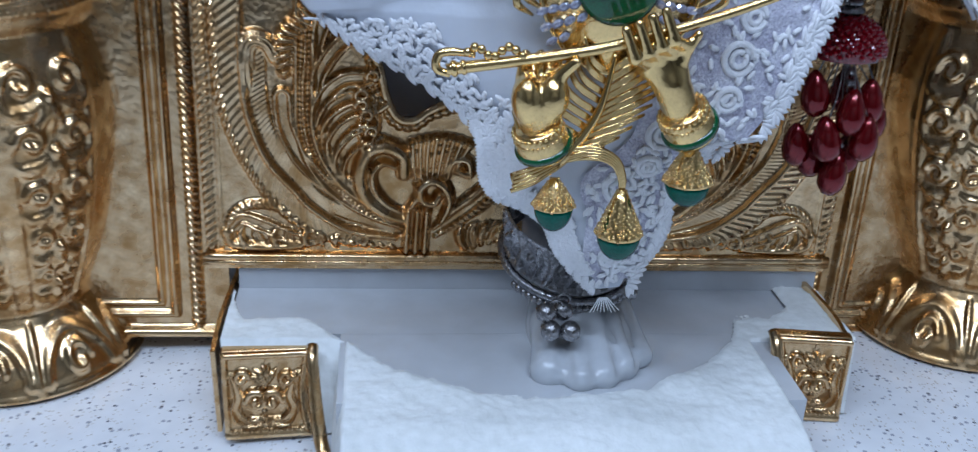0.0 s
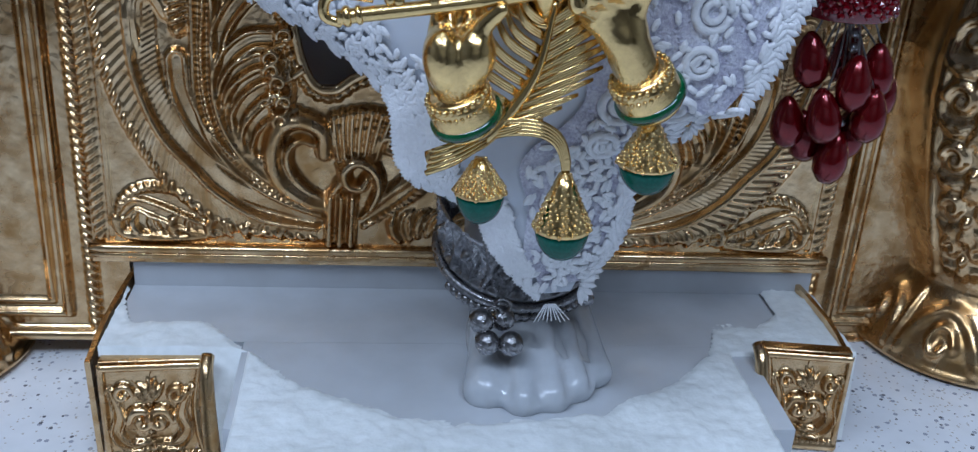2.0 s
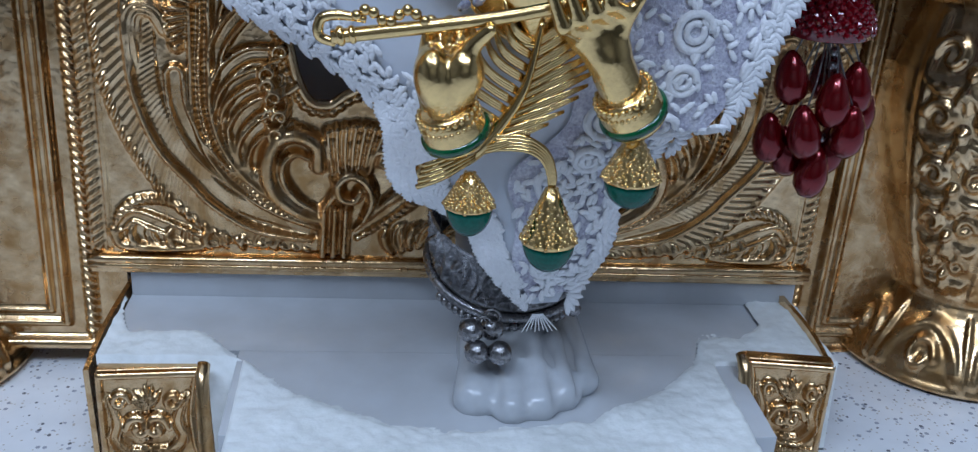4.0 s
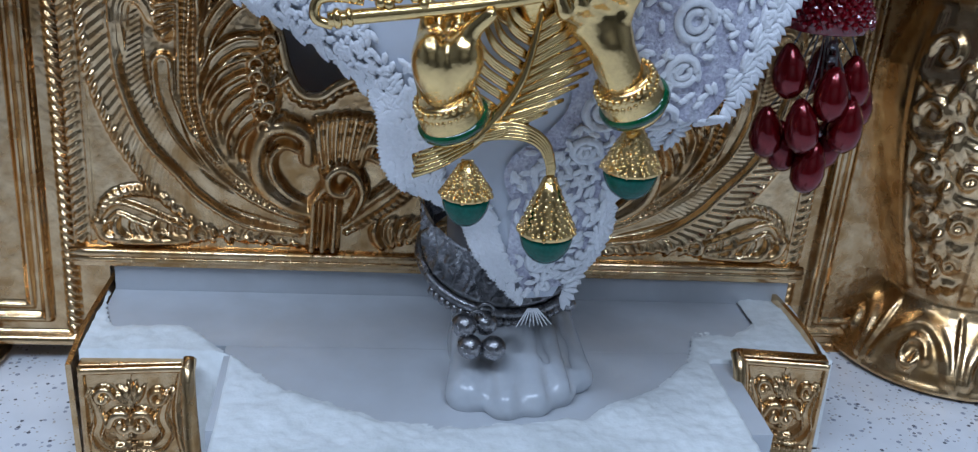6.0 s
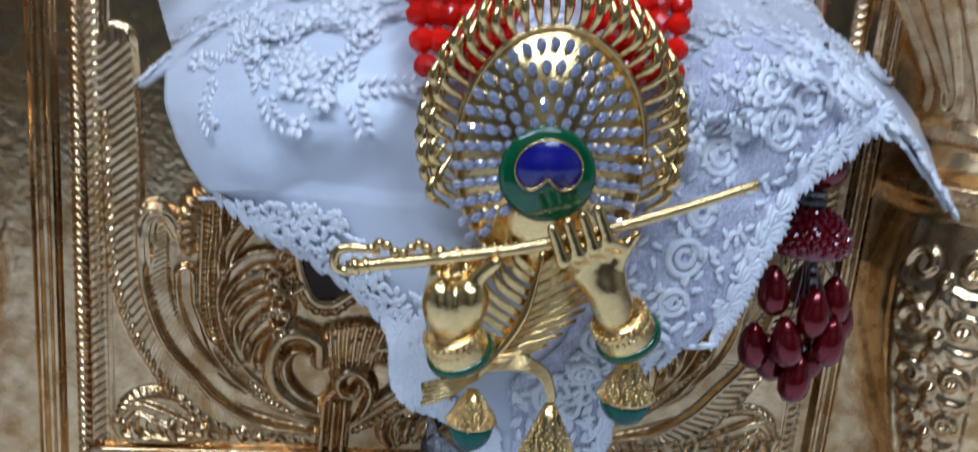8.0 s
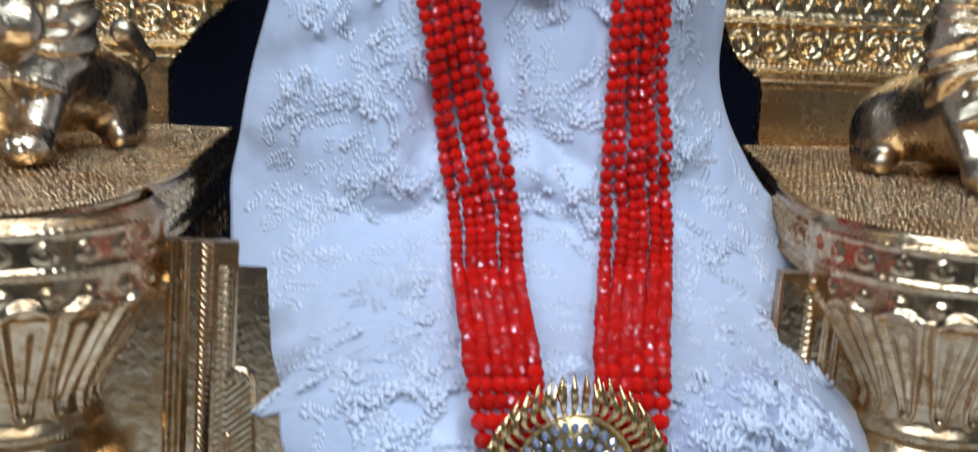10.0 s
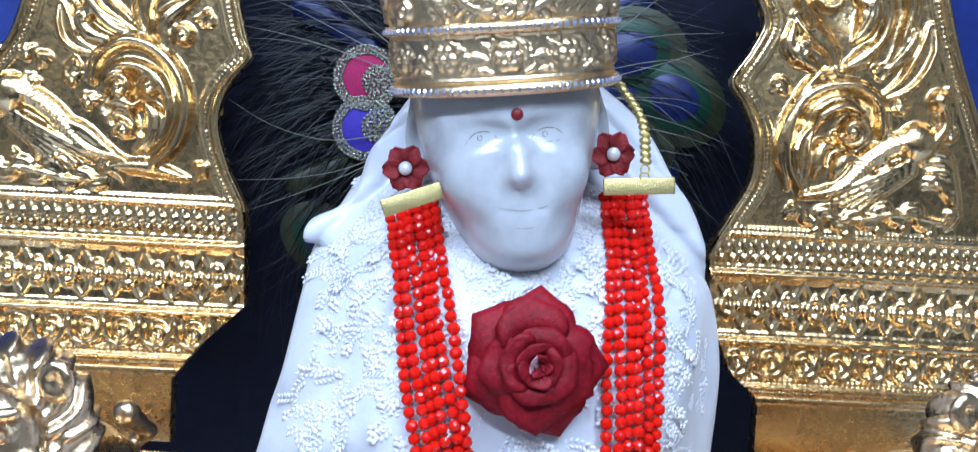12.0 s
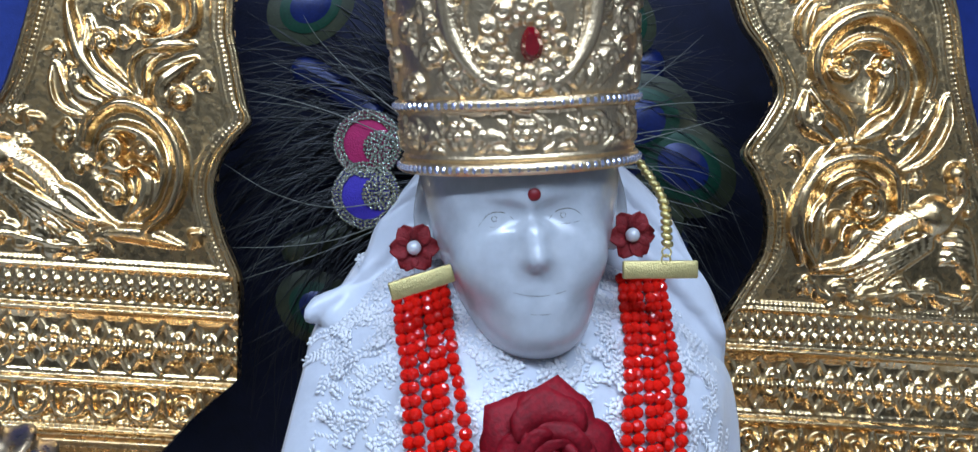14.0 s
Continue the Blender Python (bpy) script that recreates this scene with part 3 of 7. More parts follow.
    for k in range(8):
        u = -0.0425 + 0.0020 * k
        st([(u, 0.0315 + 0.0004 * k), (u - 0.0010 + 0.0005 * k, 0.0405), (u - 0.0014 + 0.0009 * k, 0.0452 + 0.0022 * math.sin(k * 0.45))], 0.0014, 0.0054, "ridge", (0.5, 0.9, 1), n=30)
        R.ball(u - 0.0014 + 0.0009 * k, 0.0452 + 0.0022 * math.sin(k * 0.45), 0.0017, 0.0062, True)
    for u in (-0.0452, -0.0418, -0.0384):
        st([(u - 0.0003, 0.0040), (u, 0.012), (u + 0.0003, 0.0195)], 0.0016, 0.0070, "ridge", (1, 0.85, 1))
    # stems and leaf clump towards the middle
    st([(-0.0356, 0.012), (-0.0269, 0.0208), (-0.0193, 0.0273), (-0.0100, 0.0380)], 0.0020, 0.0042, "ridge", (0.4, 1, 0.6))
    st([(-0.0346, 0.0088), (-0.0229, 0.0166), (-0.0133, 0.0254), (-0.0040, 0.0390)], 0.0016, 0.0038, "rope", (0.5, 1, 0.8), 0.0024, 90)
    for k in range(6):
        R.leaf(-0.0230 + 0.0028 * k, 0.0040 + 0.0008 * k, 0.0100, 128 - 15 * k, 0.0018, 0.0046, -0.5, True, "hollow" if k % 2 else "ridge")
    # large curled leaf in the lower corner
    st([(-0.1107, 0.0112), (-0.1074, 0.0175), (-0.0997, 0.0209), (-0.0904, 0.019), (-0.0864, 0.0154)], 0.0017, 0.0042, "rope", (0.6, 1, 1, 0.5), 0.0022, 90)
    st([(-0.1108, 0.0101), (-0.1083, 0.0052), (-0.0969, 0.0041), (-0.0835, 0.0044)], 0.0018, 0.0046, "ribs", (1, 1, 0.6))
    st([(-0.1088, 0.0112), (-0.1048, 0.0150), (-0.0983, 0.0130), (-0.089, 0.0088), (-0.0790, 0.0056)], 0.0028, 0.0044, "hollow", (0.6, 1, 1, 0.4), n=90)
    for k in range(9):
        R.leaf(-0.1020 + 0.0052 * k, 0.0045 + 0.0004 * (k % 2), 0.0085 - 0.0005 * k, 150 - 6 * k, 0.0015, 0.0040, -0.8, True, "hollow" if k % 2 else "ridge")
    # pierced slot with a raised rim
    R.stroke([(-0.028, 0.0585), (-0.0375, 0.0552), (-0.0435, 0.0512), (-0.0505, 0.0525), (-0.0555, 0.061), (-0.0595, 0.075)], 0.0016, 0.0028, "beads", pitch=0.003, n=70, both=True)
    R.H *= 0.78
    R.blur(1).texture(0.00016, 1)
    half = [(-0.0001, 0.058), (-0.015, 0.058), (-0.028, 0.061), (-0.0375, 0.0575), (-0.0435, 0.0535), (-0.0495, 0.0545), (-0.0535, 0.062), (-0.0575, 0.076), (-0.068, 0.088), (-0.080, 0.104), (-0.091, 0.122), (-0.0975, 0.145), (-0.101, 0.183), (-0.1186, 0.183), (-0.1186, -0.001), (-0.0001, -0.001)]
    hole = ~((inside(R.U, R.V, half) & (R.V < 0.178)) | (inside(-R.U, R.V, half) & (R.V < 0.118)))
    rim = [(u, -0.001, v) for u, v in half[1:11]]
    link_mesh("panel_rim", *tube(rim, [0.0016, 0.0016], 8, 120), GOLD, throne, at=PAN)
    link_mesh("panel_rim", *tube([(-u, y, v) for u, y, v in rim if v < 0.118], [0.0016, 0.0016], 8, 120), GOLD, throne, at=PAN)
    R.mesh("front_panel", GOLD, throne, PAN, ~hole, label="embossed gold front panel with sweeping feathers")
    part("panel_backing", box_bm(-0.1185, 0.1185, 0.006, 0.010, 0.0, 0.052), GOLD, throne, at=PAN)
    P = Pile()
    for z, r in ((0.0, 0.0016), (-0.0022, 0.0012)):
        P.add(*tube([(-0.1195, -0.001, z), (-0.04, -0.0014, z + 0.0002), (0.04, -0.0008, z - 0.0002), (0.1195, -0.001, z)], [r, r], 8, 40))
    link_mesh("ledge", P.v, P.f, GOLD, throne, at=PAN)
    part("ledge_strip", box_bm(-0.1195, 0.1195, 0.0, 0.012, -0.0055, 0.0, 0.0006), GOLD, throne, at=PAN)


front_panel()
tagged(part("seat_block", box_bm(-0.085, 0.085, 0.022, 0.10, 0.012, 0.085, 0.002), SLAB, at=PAN), "grey marble block behind the gold seat panel", "block", kind="structure")


BOARD_Y = 0.023


def side_board(sign):
    """Framed flat board, set back behind the front panel, from which the baluster swells."""
    R = Relief(0, 0.110, -0.047, 0.20, 0.0007)
    R.stroke([(0.0125, -0.040), (0.0125, 0.2)], 0.0024, 0.0026, "rope", pitch=0.0030, n=300)
    R.stroke([(0.0210, -0.036), (0.0210, 0.2)], 0.0018, 0.0030, "ridge", n=120)
    R.stroke([(0.0262, -0.0315), (0.0262, 0.2)], 0.0012, 0.0018, "ridge", n=120)
    R.stroke([(0.0210, -0.036), (0.110, -0.036)], 0.0016, 0.0026, "ridge")
    R.stroke([(0.0262, -0.0315), (0.110, -0.0315)], 0.0010, 0.0018, "ridge")
    R.stroke([(0.0, -0.044), (0.110, -0.044)], 0.0026, 0.0040, "ridge")
    R.texture(0.00022, 1)
    def mapper(U, V, H):
        return np.stack([sign * (0.114 + U), BOARD_Y - H, V], -1)
    low = R.V < 0.182
    R.mesh("side_board", GOLD, throne, PAN, mask=low, mapper=mapper)
    part("side_board_core", box_bm(*sorted((sign * 0.116, sign * 0.222)), BOARD_Y + 0.003, BOARD_Y + 0.016, -0.044, 0.180), GOLD, throne, at=PAN)


side_board(-1)
side_board(1)


def baluster(ax, ay):
    """Vase-shaped half column: lobed foot, carved body, collar and fluted bowl."""
    prof = [(0.0, 0.0420), (0.003, 0.0432), (0.007, 0.0420), (0.013, 0.0385), (0.019, 0.0340), (0.024, 0.0295), (0.028, 0.0272), (0.035, 0.0290), (0.045, 0.0335), (0.060, 0.0385), (0.080, 0.0430), (0.098, 0.0455), (0.112, 0.0455), (0.125, 0.0425), (0.134, 0.0400),
            (0.138, 0.0425), (0.146, 0.0440), (0.150, 0.0370), (0.157, 0.0320), (0.162, 0.0350), (0.167, 0.0320), (0.175, 0.0325), (0.185, 0.0375), (0.200, 0.0470), (0.213, 0.0560), (0.216, 0.0590), (0.228, 0.0590), (0.231, 0.0585), (0.243, 0.0580), (0.246, 0.0570), (0.249, 0.0540)]
    zs, rs = np.array(prof).T
    R = Relief(0.0, 2 * math.pi * 0.05, 0.0, 0.25, 0.0009)
    per = 2 * math.pi * 0.05 / 8
    for k in range(8):
        c = (k + 0.5) * per
        if k in (4, 5, 6):
            # husk chain of stacked bell flowers between beaded fillets
            for j, v in enumerate((0.038, 0.054, 0.072, 0.092, 0.112)):
                w = 0.75 + 0.10 * j
                for sd in (-1, 1):
                    R.stroke(swirl(c + sd * 0.0082 * w, v + 0.0075, 0.0056 * w, 90 - 90 * sd, 0.9, sd, 9, 0.25), 0.0013, 0.0030, n=40)
                    R.leaf(c + sd * 0.002, v + 0.001, 0.0140 * w, -90 + sd * 52, 0.0028, 0.0028, sd * 0.7)
                for q in (-1, 0, 1):
                    R.leaf(c, v + 0.001, 0.0100 * w, -90 + 24 * q, 0.0016, 0.0032, 0.0, kind="ridge")
                R.ball(c, v + 0.003, 0.0022, 0.0042)
            for sd in (-0.42, 0.42):
                R.stroke([(c + sd * per, 0.031), (c + sd * per, 0.131)], 0.0011, 0.0020, "beads", pitch=0.0023, n=60)
                R.stroke([(c + sd * per * 1.13, 0.031), (c + sd * per * 1.13, 0.131)], 0.0007, 0.0014, n=60)
        R.stroke(swirl(c, 0.006, 0.0165, 0, 0.5, 1, 11, 0.95), 0.0022, 0.0020, n=60)
        R.stroke(swirl(c, 0.012, 0.0065, 0, 0.9, 1, 9, 0.4), 0.0016, 0.0028)
        R.stroke([(c - per / 2, 0.004), (c - per / 2, 0.024)], 0.0014, 0.0022, "ridge")
        for q in (0, 0.5):
            R.stroke([(c + q * per, 0.172), (c + q * per, 0.190), (c + q * per, 0.212)], 0.0088, 0.0036, "hollow", (0.6, 0.9, 1))
            R.stroke([(c + q * per, 0.176), (c + q * per, 0.207)], 0.0022, 0.0028, "ridge", (0.4, 1))
        for j in range(3):
            R.stroke(swirl(c + (j - 1) * per / 3, 0.237, 0.0035, 90, 1.0, 1, 7, 0.3), 0.0011, 0.0018)
            R.ball(c + (j - 1) * per / 3, 0.222, 0.003, 0.002)
    for v in (0.0015, 0.142, 0.159, 0.2155, 0.2305, 0.2445):
        R.stroke([(0, v), (2 * math.pi * 0.05, v)], 0.0015, 0.002, "ridge" if v < 0.01 else "beads", pitch=0.0030, n=260)
    R.blur(1)
    def mapper(U, V, H):
        a = U / 0.05
        r = np.interp(V, zs, rs) + H
        return np.stack([r * np.cos(a), r * np.sin(a), V], -1)
    R.mesh("baluster", GOLD, throne, pose(ax, ay, 0.0005, 0, 0, 22), mapper=mapper)


baluster(-0.181, 0.026)
baluster(0.207, 0.024)


def arm_top(outline, z):
    """Armrest top with a punched upper face and a beaded rim."""
    P = smooth_line(outline + outline[:1], 90)[:-1]
    bm = bmesh.new()
    top = [bm.verts.new((x, y, z)) for x, y in P]
    low = [bm.verts.new((x, y, z - 0.030)) for x, y in P]
    bm.faces.new(top)
    bm.faces.new(low[::-1])
    n = len(P)
    for i in range(n):
        bm.faces.new((top[i], low[i], low[(i + 1) % n], top[(i + 1) % n]))
    bmesh.ops.recalc_face_normals(bm, faces=bm.faces[:])
    top_ob = part("armrest", bm, GOLD, throne, "punched gold armrest top", smooth=False)
    Q = np.c_[P, np.full(len(P), z)]
    L = smooth_line(np.vstack([Q, Q[:1]]), 420)
    pile = Pile()
    sv, sf = sphere_vf(0.0016, 6, 4)
    for p in L[::1]:
        pile.add(sv, sf, Matrix.Translation(p))
    link_mesh("beaded_rim", pile.v, pile.f, GOLD, top_ob)
    pile = Pile()
    sv, sf = sphere_vf(0.0011, 5, 3, sz=0.6)
    xs = np.arange(P[:, 0].min(), P[:, 0].max(), 0.0034)
    ys = np.arange(P[:, 1].min(), P[:, 1].max(), 0.0040)
    X, Y = np.meshgrid(xs, ys)
    X[::2] += 0.0017
    ok = inside(X, Y, P * 0.985 + P.mean(0) * 0.015)
    jit = random.Random(6)
    for x, y in zip(X[ok], Y[ok]):
        pile.add(sv, sf, Matrix.Translation((x + jit.uniform(-0.0009, 0.0009), y + jit.uniform(-0.0009, 0.0009), z)))
    tagged(link_mesh("punched_dots", pile.v, pile.f, GOLD, top_ob), kind="stuff")


ARM_Z = 0.25


def edge_band(outline, z0):
    """Band of small spirals and beads round the side of an armrest."""
    L = smooth_line(outline + outline[:1], 240)
    s = np.r_[0, np.cumsum(np.linalg.norm(np.diff(L, axis=0), axis=1))]
    area = 0.5 * np.sum(L[:-1, 0] * L[1:, 1] - L[1:, 0] * L[:-1, 1])
    way = 1 if area > 0 else -1
    R = Relief(0, s[-1], 0.0, 0.029, 0.0012)
    R.stroke([(0, 0.0025), (s[-1], 0.0025)], 0.0016, 0.0022, "beads", pitch=0.0036, n=400)
    R.stroke([(0, 0.0085), (s[-1], 0.0085)], 0.0013, 0.0018, "ridge", n=300)
    R.stroke([(0, 0.0265), (s[-1], 0.0265)], 0.0014, 0.0020, "ridge", n=300)
    k = 0.006
    while k < s[-1]:
        R.stroke(swirl(k, 0.0175, 0.0050, 90, 1.1, 1, 9, 0.25), 0.0013, 0.0026, n=30)
        R.ball(k, 0.0175, 0.0018, 0.0030)
        R.ball(k + 0.006, 0.0225, 0.0020, 0.0022)
        R.ball(k + 0.006, 0.0125, 0.0020, 0.0022)
        k += 0.012
    def mapper(U, V, H):
        x, y = np.interp(U, s, L[:, 0]), np.interp(U, s, L[:, 1])
        tx, ty = np.gradient(x, axis=1), np.gradient(y, axis=1)
        n = np.hypot(tx, ty) + 1e-9
        d = (H + 0.0008) * way
        return np.stack([x + d * ty / n, y - d * tx / n, V + z0], -1)
    R.mesh("edge_band", GOLD, throne, mapper=mapper)


arm_top([(-0.135, 0.34), (-0.133, 0.20), (-0.131, 0.107), (-0.140, 0.035), (-0.162, -0.012), (-0.195, -0.033), (-0.24, -0.03), (-0.29, 0.02), (-0.33, 0.12), (-0.33, 0.34)], ARM_Z)
edge_band([(-0.135, 0.34), (-0.133, 0.20), (-0.131, 0.107), (-0.140, 0.035), (-0.162, -0.012), (-0.195, -0.033), (-0.24, -0.03), (-0.29, 0.02), (-0.33, 0.12), (-0.33, 0.34)], ARM_Z - 0.0295)
arm_top([(0.222, 0.33), (0.19, 0.20), (0.158, 0.075), (0.158, 0.020), (0.180, -0.020), (0.215, -0.040), (0.26, -0.035), (0.31, 0.01), (0.36, 0.12), (0.38, 0.33)], ARM_Z)
edge_band([(0.222, 0.33), (0.19, 0.20), (0.158, 0.075), (0.158, 0.020), (0.180, -0.020), (0.215, -0.040), (0.26, -0.035), (0.31, 0.01), (0.36, 0.12), (0.38, 0.33)], ARM_Z - 0.0295)


def arm_side(pts):
    """Embossed upright side under an armrest, along a line on the plan."""
    L = smooth_line(pts, 120)
    s = np.r_[0, np.cumsum(np.linalg.norm(np.diff(L, axis=0), axis=1))]
    R = Relief(0, s[-1], 0.0, 0.242, 0.0013)
    for v in (0.236, 0.215, 0.165):
        R.stroke([(0, v), (s[-1], v)], 0.002, 0.0024, "rope", pitch=0.004, n=150)
    k = 0.012
    while k < s[-1]:
        R.stroke(swirl(k, 0.190, 0.009, 90, 1.1, 1, 9, 0.2), 0.0022, 0.0036)
        R.leaf(k, 0.198, 0.012, 60, 0.003, 0.003, 0.7)
        R.leaf(k, 0.180, 0.012, 240, 0.003, 0.003, 0.7)
        R.ball(k, 0.226, 0.004, 0.002)
        k += 0.024
    def mapper(U, V, H):
        x, y = np.interp(U, s, L[:, 0]), np.interp(U, s, L[:, 1])
        tx, ty = np.gradient(x, axis=1), np.gradient(y, axis=1)
        n = np.hypot(tx, ty) + 1e-9
        return np.stack([x + H * ty / n, y - H * tx / n, V], -1)
    R.mesh("arm_side", GOLD, throne, mapper=mapper)


arm_side([(-0.141, 0.05), (-0.139, 0.12), (-0.141, 0.34)])
arm_side([(0.228, 0.33), (0.196, 0.20), (0.166, 0.075)])

WING_L = [(-0.150, 0.72), (-0.172, 0.66), (-0.176, 0.600), (-0.171, 0.574), (-0.164, 0.545), (-0.159, 0.530), (-0.172, 0.513), (-0.180, 0.497), (-0.182, 0.476), (-0.173, 0.446), (-0.161, 0.421), (-0.158, 0.402), (-0.158, 0.388), (-0.157, 0.345), (-0.190, 0.313), (-0.203, 0.296), (-0.209, 0.288), (-0.209, 0.24)]
WING_R = [(0.150, 0.72), (0.172, 0.66), (0.187, 0.624), (0.204, 0.603), (0.216, 0.577), (0.207, 0.553), (0.195, 0.532), (0.205, 0.516), (0.215, 0.492), (0.215, 0.460), (0.200, 0.430), (0.186, 0.403), (0.188, 0.385), (0.193, 0.348), (0.210, 0.312), (0.228, 0.297), (0.232, 0.288), (0.232, 0.24)]
OUT_L = [(-0.325, 0.24), (-0.325, 0.30), (-0.385, 0.345), (-0.387, 0.43), (-0.366, 0.49), (-0.334, 0.535), (-0.322, 0.575), (-0.312, 0.62), (-0.290, 0.68), (-0.26, 0.72)]
OUT_R = [(0.390, 0.24), (0.390, 0.30), (0.415, 0.345), (0.412, 0.44), (0.384, 0.51), (0.366, 0.555), (0.352, 0.60), (0.340, 0.65), (0.310, 0.70), (0.28, 0.72)]


def wing(inner, outer, scrolls, bird, sign, vines):
    """One embossed wing of the throne's back."""
    us = [p[0] for p in inner + outer]
    R = Relief(min(us) - 0.002, max(us) + 0.002, 0.24, 0.72, 0.0008)
    top = [tuple(p) for p in inner[:13]]
    shift = lambda d: [(u + sign * d, v) for u, v in top]
    R.stroke(shift(0.0022), 0.0026, 0.0040, "ridge", n=260)
    R.stroke(shift(0.0085), 0.0017, 0.0030, "beads", pitch=0.0034, n=320)
    R.stroke(shift(0.0128), 0.0011, 0.0018, "ridge", n=260)
    R.stroke([(u - sign * 0.010, v) for u, v in outer[3:]], 0.0018, 0.0030, "beads", pitch=0.0038, n=220)
    R.stroke([(u - sign * 0.003, v) for u, v in outer[3:]], 0.0028, 0.0040, "ridge", n=160)
    R.stroke([(u - sign * 0.0155, v) for u, v in outer[3:]], 0.0012, 0.0020, "ridge", n=160)
    u0, u1 = min(us), max(us)
    for v, w, h, kd, p in ((0.4235, 0.0016, 0.003, "beads", 0.0034), (0.4195, 0.0018, 0.0034, "ridge", 1), (0.3955, 0.0014, 0.003, "beads", 0.0030), (0.3900, 0.0030, 0.0052, "ridge", 1), (0.3852, 0.0013, 0.003, "beads", 0.0028),
                           (0.3445, 0.0013, 0.003, "beads", 0.0028), (0.3390, 0.0034, 0.0056, "ridge", 1), (0.3100, 0.0026, 0.005, "beads", 0.004), (0.3050, 0.0024, 0.006, "ridge", 1), (0.2960, 0.0030, 0.0052, "ridge", 1)):
        R.stroke([(u0, v), (u1, v)], w, h, kd, pitch=p, n=260)
    # leaf-tongue band, lozenge band with four-petal flowers, scalloped band
    k = u0 + 0.004
    while k < u1:
        R.leaf(k, 0.4165, 0.011, -100, 0.0030, 0.0034, 0.5)
        R.ball(k, 0.4010, 0.0034, 0.0040)
        R.stroke(swirl(k + 0.004, 0.4065, 0.0036, 90, 0.8, 1, 7, 0.4), 0.0012, 0.0030, n=24)
        k += 0.0085
    k = u0
    while k < u1:
        for a, b in (((k, 0.347), (k + 0.022, 0.3835)), ((k, 0.3835), (k + 0.022, 0.347)), ((k + 0.022, 0.347), (k + 0.044, 0.3835)), ((k + 0.022, 0.3835), (k + 0.044, 0.347))):
            R.stroke([a, b], 0.0011, 0.0024, "ridge", n=40)
        for cc in (k + 0.011 + 0.011, k + 0.044):
            for dx, dz in ((0.0068, 0), (-0.0068, 0), (0, 0.0068), (0, -0.0068)):
                R.ball(cc - 0.011 + dx + 0.011 * 0, 0.3652 + dz, 0.0042, 0.0044)
            for dx, dz in ((0.005, 0.005), (-0.005, 0.005), (0.005, -0.005), (-0.005, -0.005)):
                R.ball(cc - 0.011 + dx, 0.3652 + dz, 0.0026, 0.0030)
            R.ball(cc - 0.011, 0.3652, 0.0028, 0.0058)
        k += 0.044
    k = u0 + 0.01
    while k < u1:
        R.stroke([(k - 0.012, 0.330), (k - 0.009, 0.317), (k, 0.3135), (k + 0.009, 0.317), (k + 0.012, 0.330)], 0.0030, 0.0056, "ridge", n=40)
        R.stroke(swirl(k, 0.324, 0.0065, 270, 1.0, 1, 9, 0.3), 0.0026, 0.0058, n=40)
        R.ball(k + 0.0125, 0.3335, 0.0034, 0.005)
        k += 0.026
    # vine scrolls with volutes and acanthus leaves between them
    for cu, cv, r, st, wy in scrolls:
        R.scroll(cu, cv, r, st, wy, h=0.0085)
    for kind, pts, w, h in vines:
        if kind == "eye":
            (cu, cv), r = pts, w
            R.stroke(swirl(cu, cv, r, 200, 1.4, sign, 13, 0.12), r * 0.34, h, "ridge", (0.6, 1, 0.9), n=80)
            R.ball(cu, cv, r * 0.30, h * 1.1)
        elif kind == "pit":
            R.stroke([pts, (pts[0] + 0.001, pts[1])], w, h, "cut", n=4)
        elif kind == "ring":
            R.stroke(pts, w * 1.15, h * 1.1, "ridge", (0.5, 1, 1, 1, 0.7), n=150)
            R.stroke(pts, w * 0.28, h * 1.22, "beads", (1, 1), 0.0021, 190)
            R.stroke([(u + sign * 0.0062, v) for u, v in pts], w * 0.42, h * 0.55, "ridge", (0.3, 1, 1, 0.3), n=130)
        else:
            R.stroke(pts, w * 1.25, h * 1.15, kind, (0.35, 0.9, 1, 0.7, 0.25), n=90)
    fill = random.Random(17)
    for _ in range(150):
        u, v = fill.uniform(u0, u1), fill.uniform(0.435, 0.70)
        i, j = int(np.argmin(abs(R.v - v))), int(np.argmin(abs(R.u - u)))
        if R.H[max(i - 5, 0):i + 6, max(j - 5, 0):j + 6].max() > 0.0012:
            continue
        an = fill.uniform(0, 360)
        for q in (-38, 0, 38):
            R.leaf(u, v, 0.0105, an + q, 0.0027, 0.0046, 0.5 * sign)
        R.ball(u, v, 0.0026, 0.0056)
    # bird with folded wing feathers
    bu, bv = bird
    R.stroke([(bu + sign * 0.020, bv + 0.012), (bu, bv + 0.014), (bu - sign * 0.022, bv + 0.002), (bu - sign * 0.045, bv - 0.022), (bu - sign * 0.075, bv - 0.030)], 0.0080, 0.0080, "feather", (0.8, 1, 1, 0.7, 0.25), 0.0036, 80)
    R.ball(bu + sign * 0.010, bv + 0.014, 0.0150, 0.0100)
    for j in range(5):
        R.stroke([(bu + sign * 0.01, bv + 0.004 - 0.003 * j), (bu - sign * 0.016, bv - 0.010 - 0.0042 * j), (bu - sign * (0.055 - 0.006 * j), bv - 0.030 - 0.0025 * j)], 0.0030, 0.0098 - 0.0006 * j, "feather", (0.6, 1, 0.3), 0.002, 70)
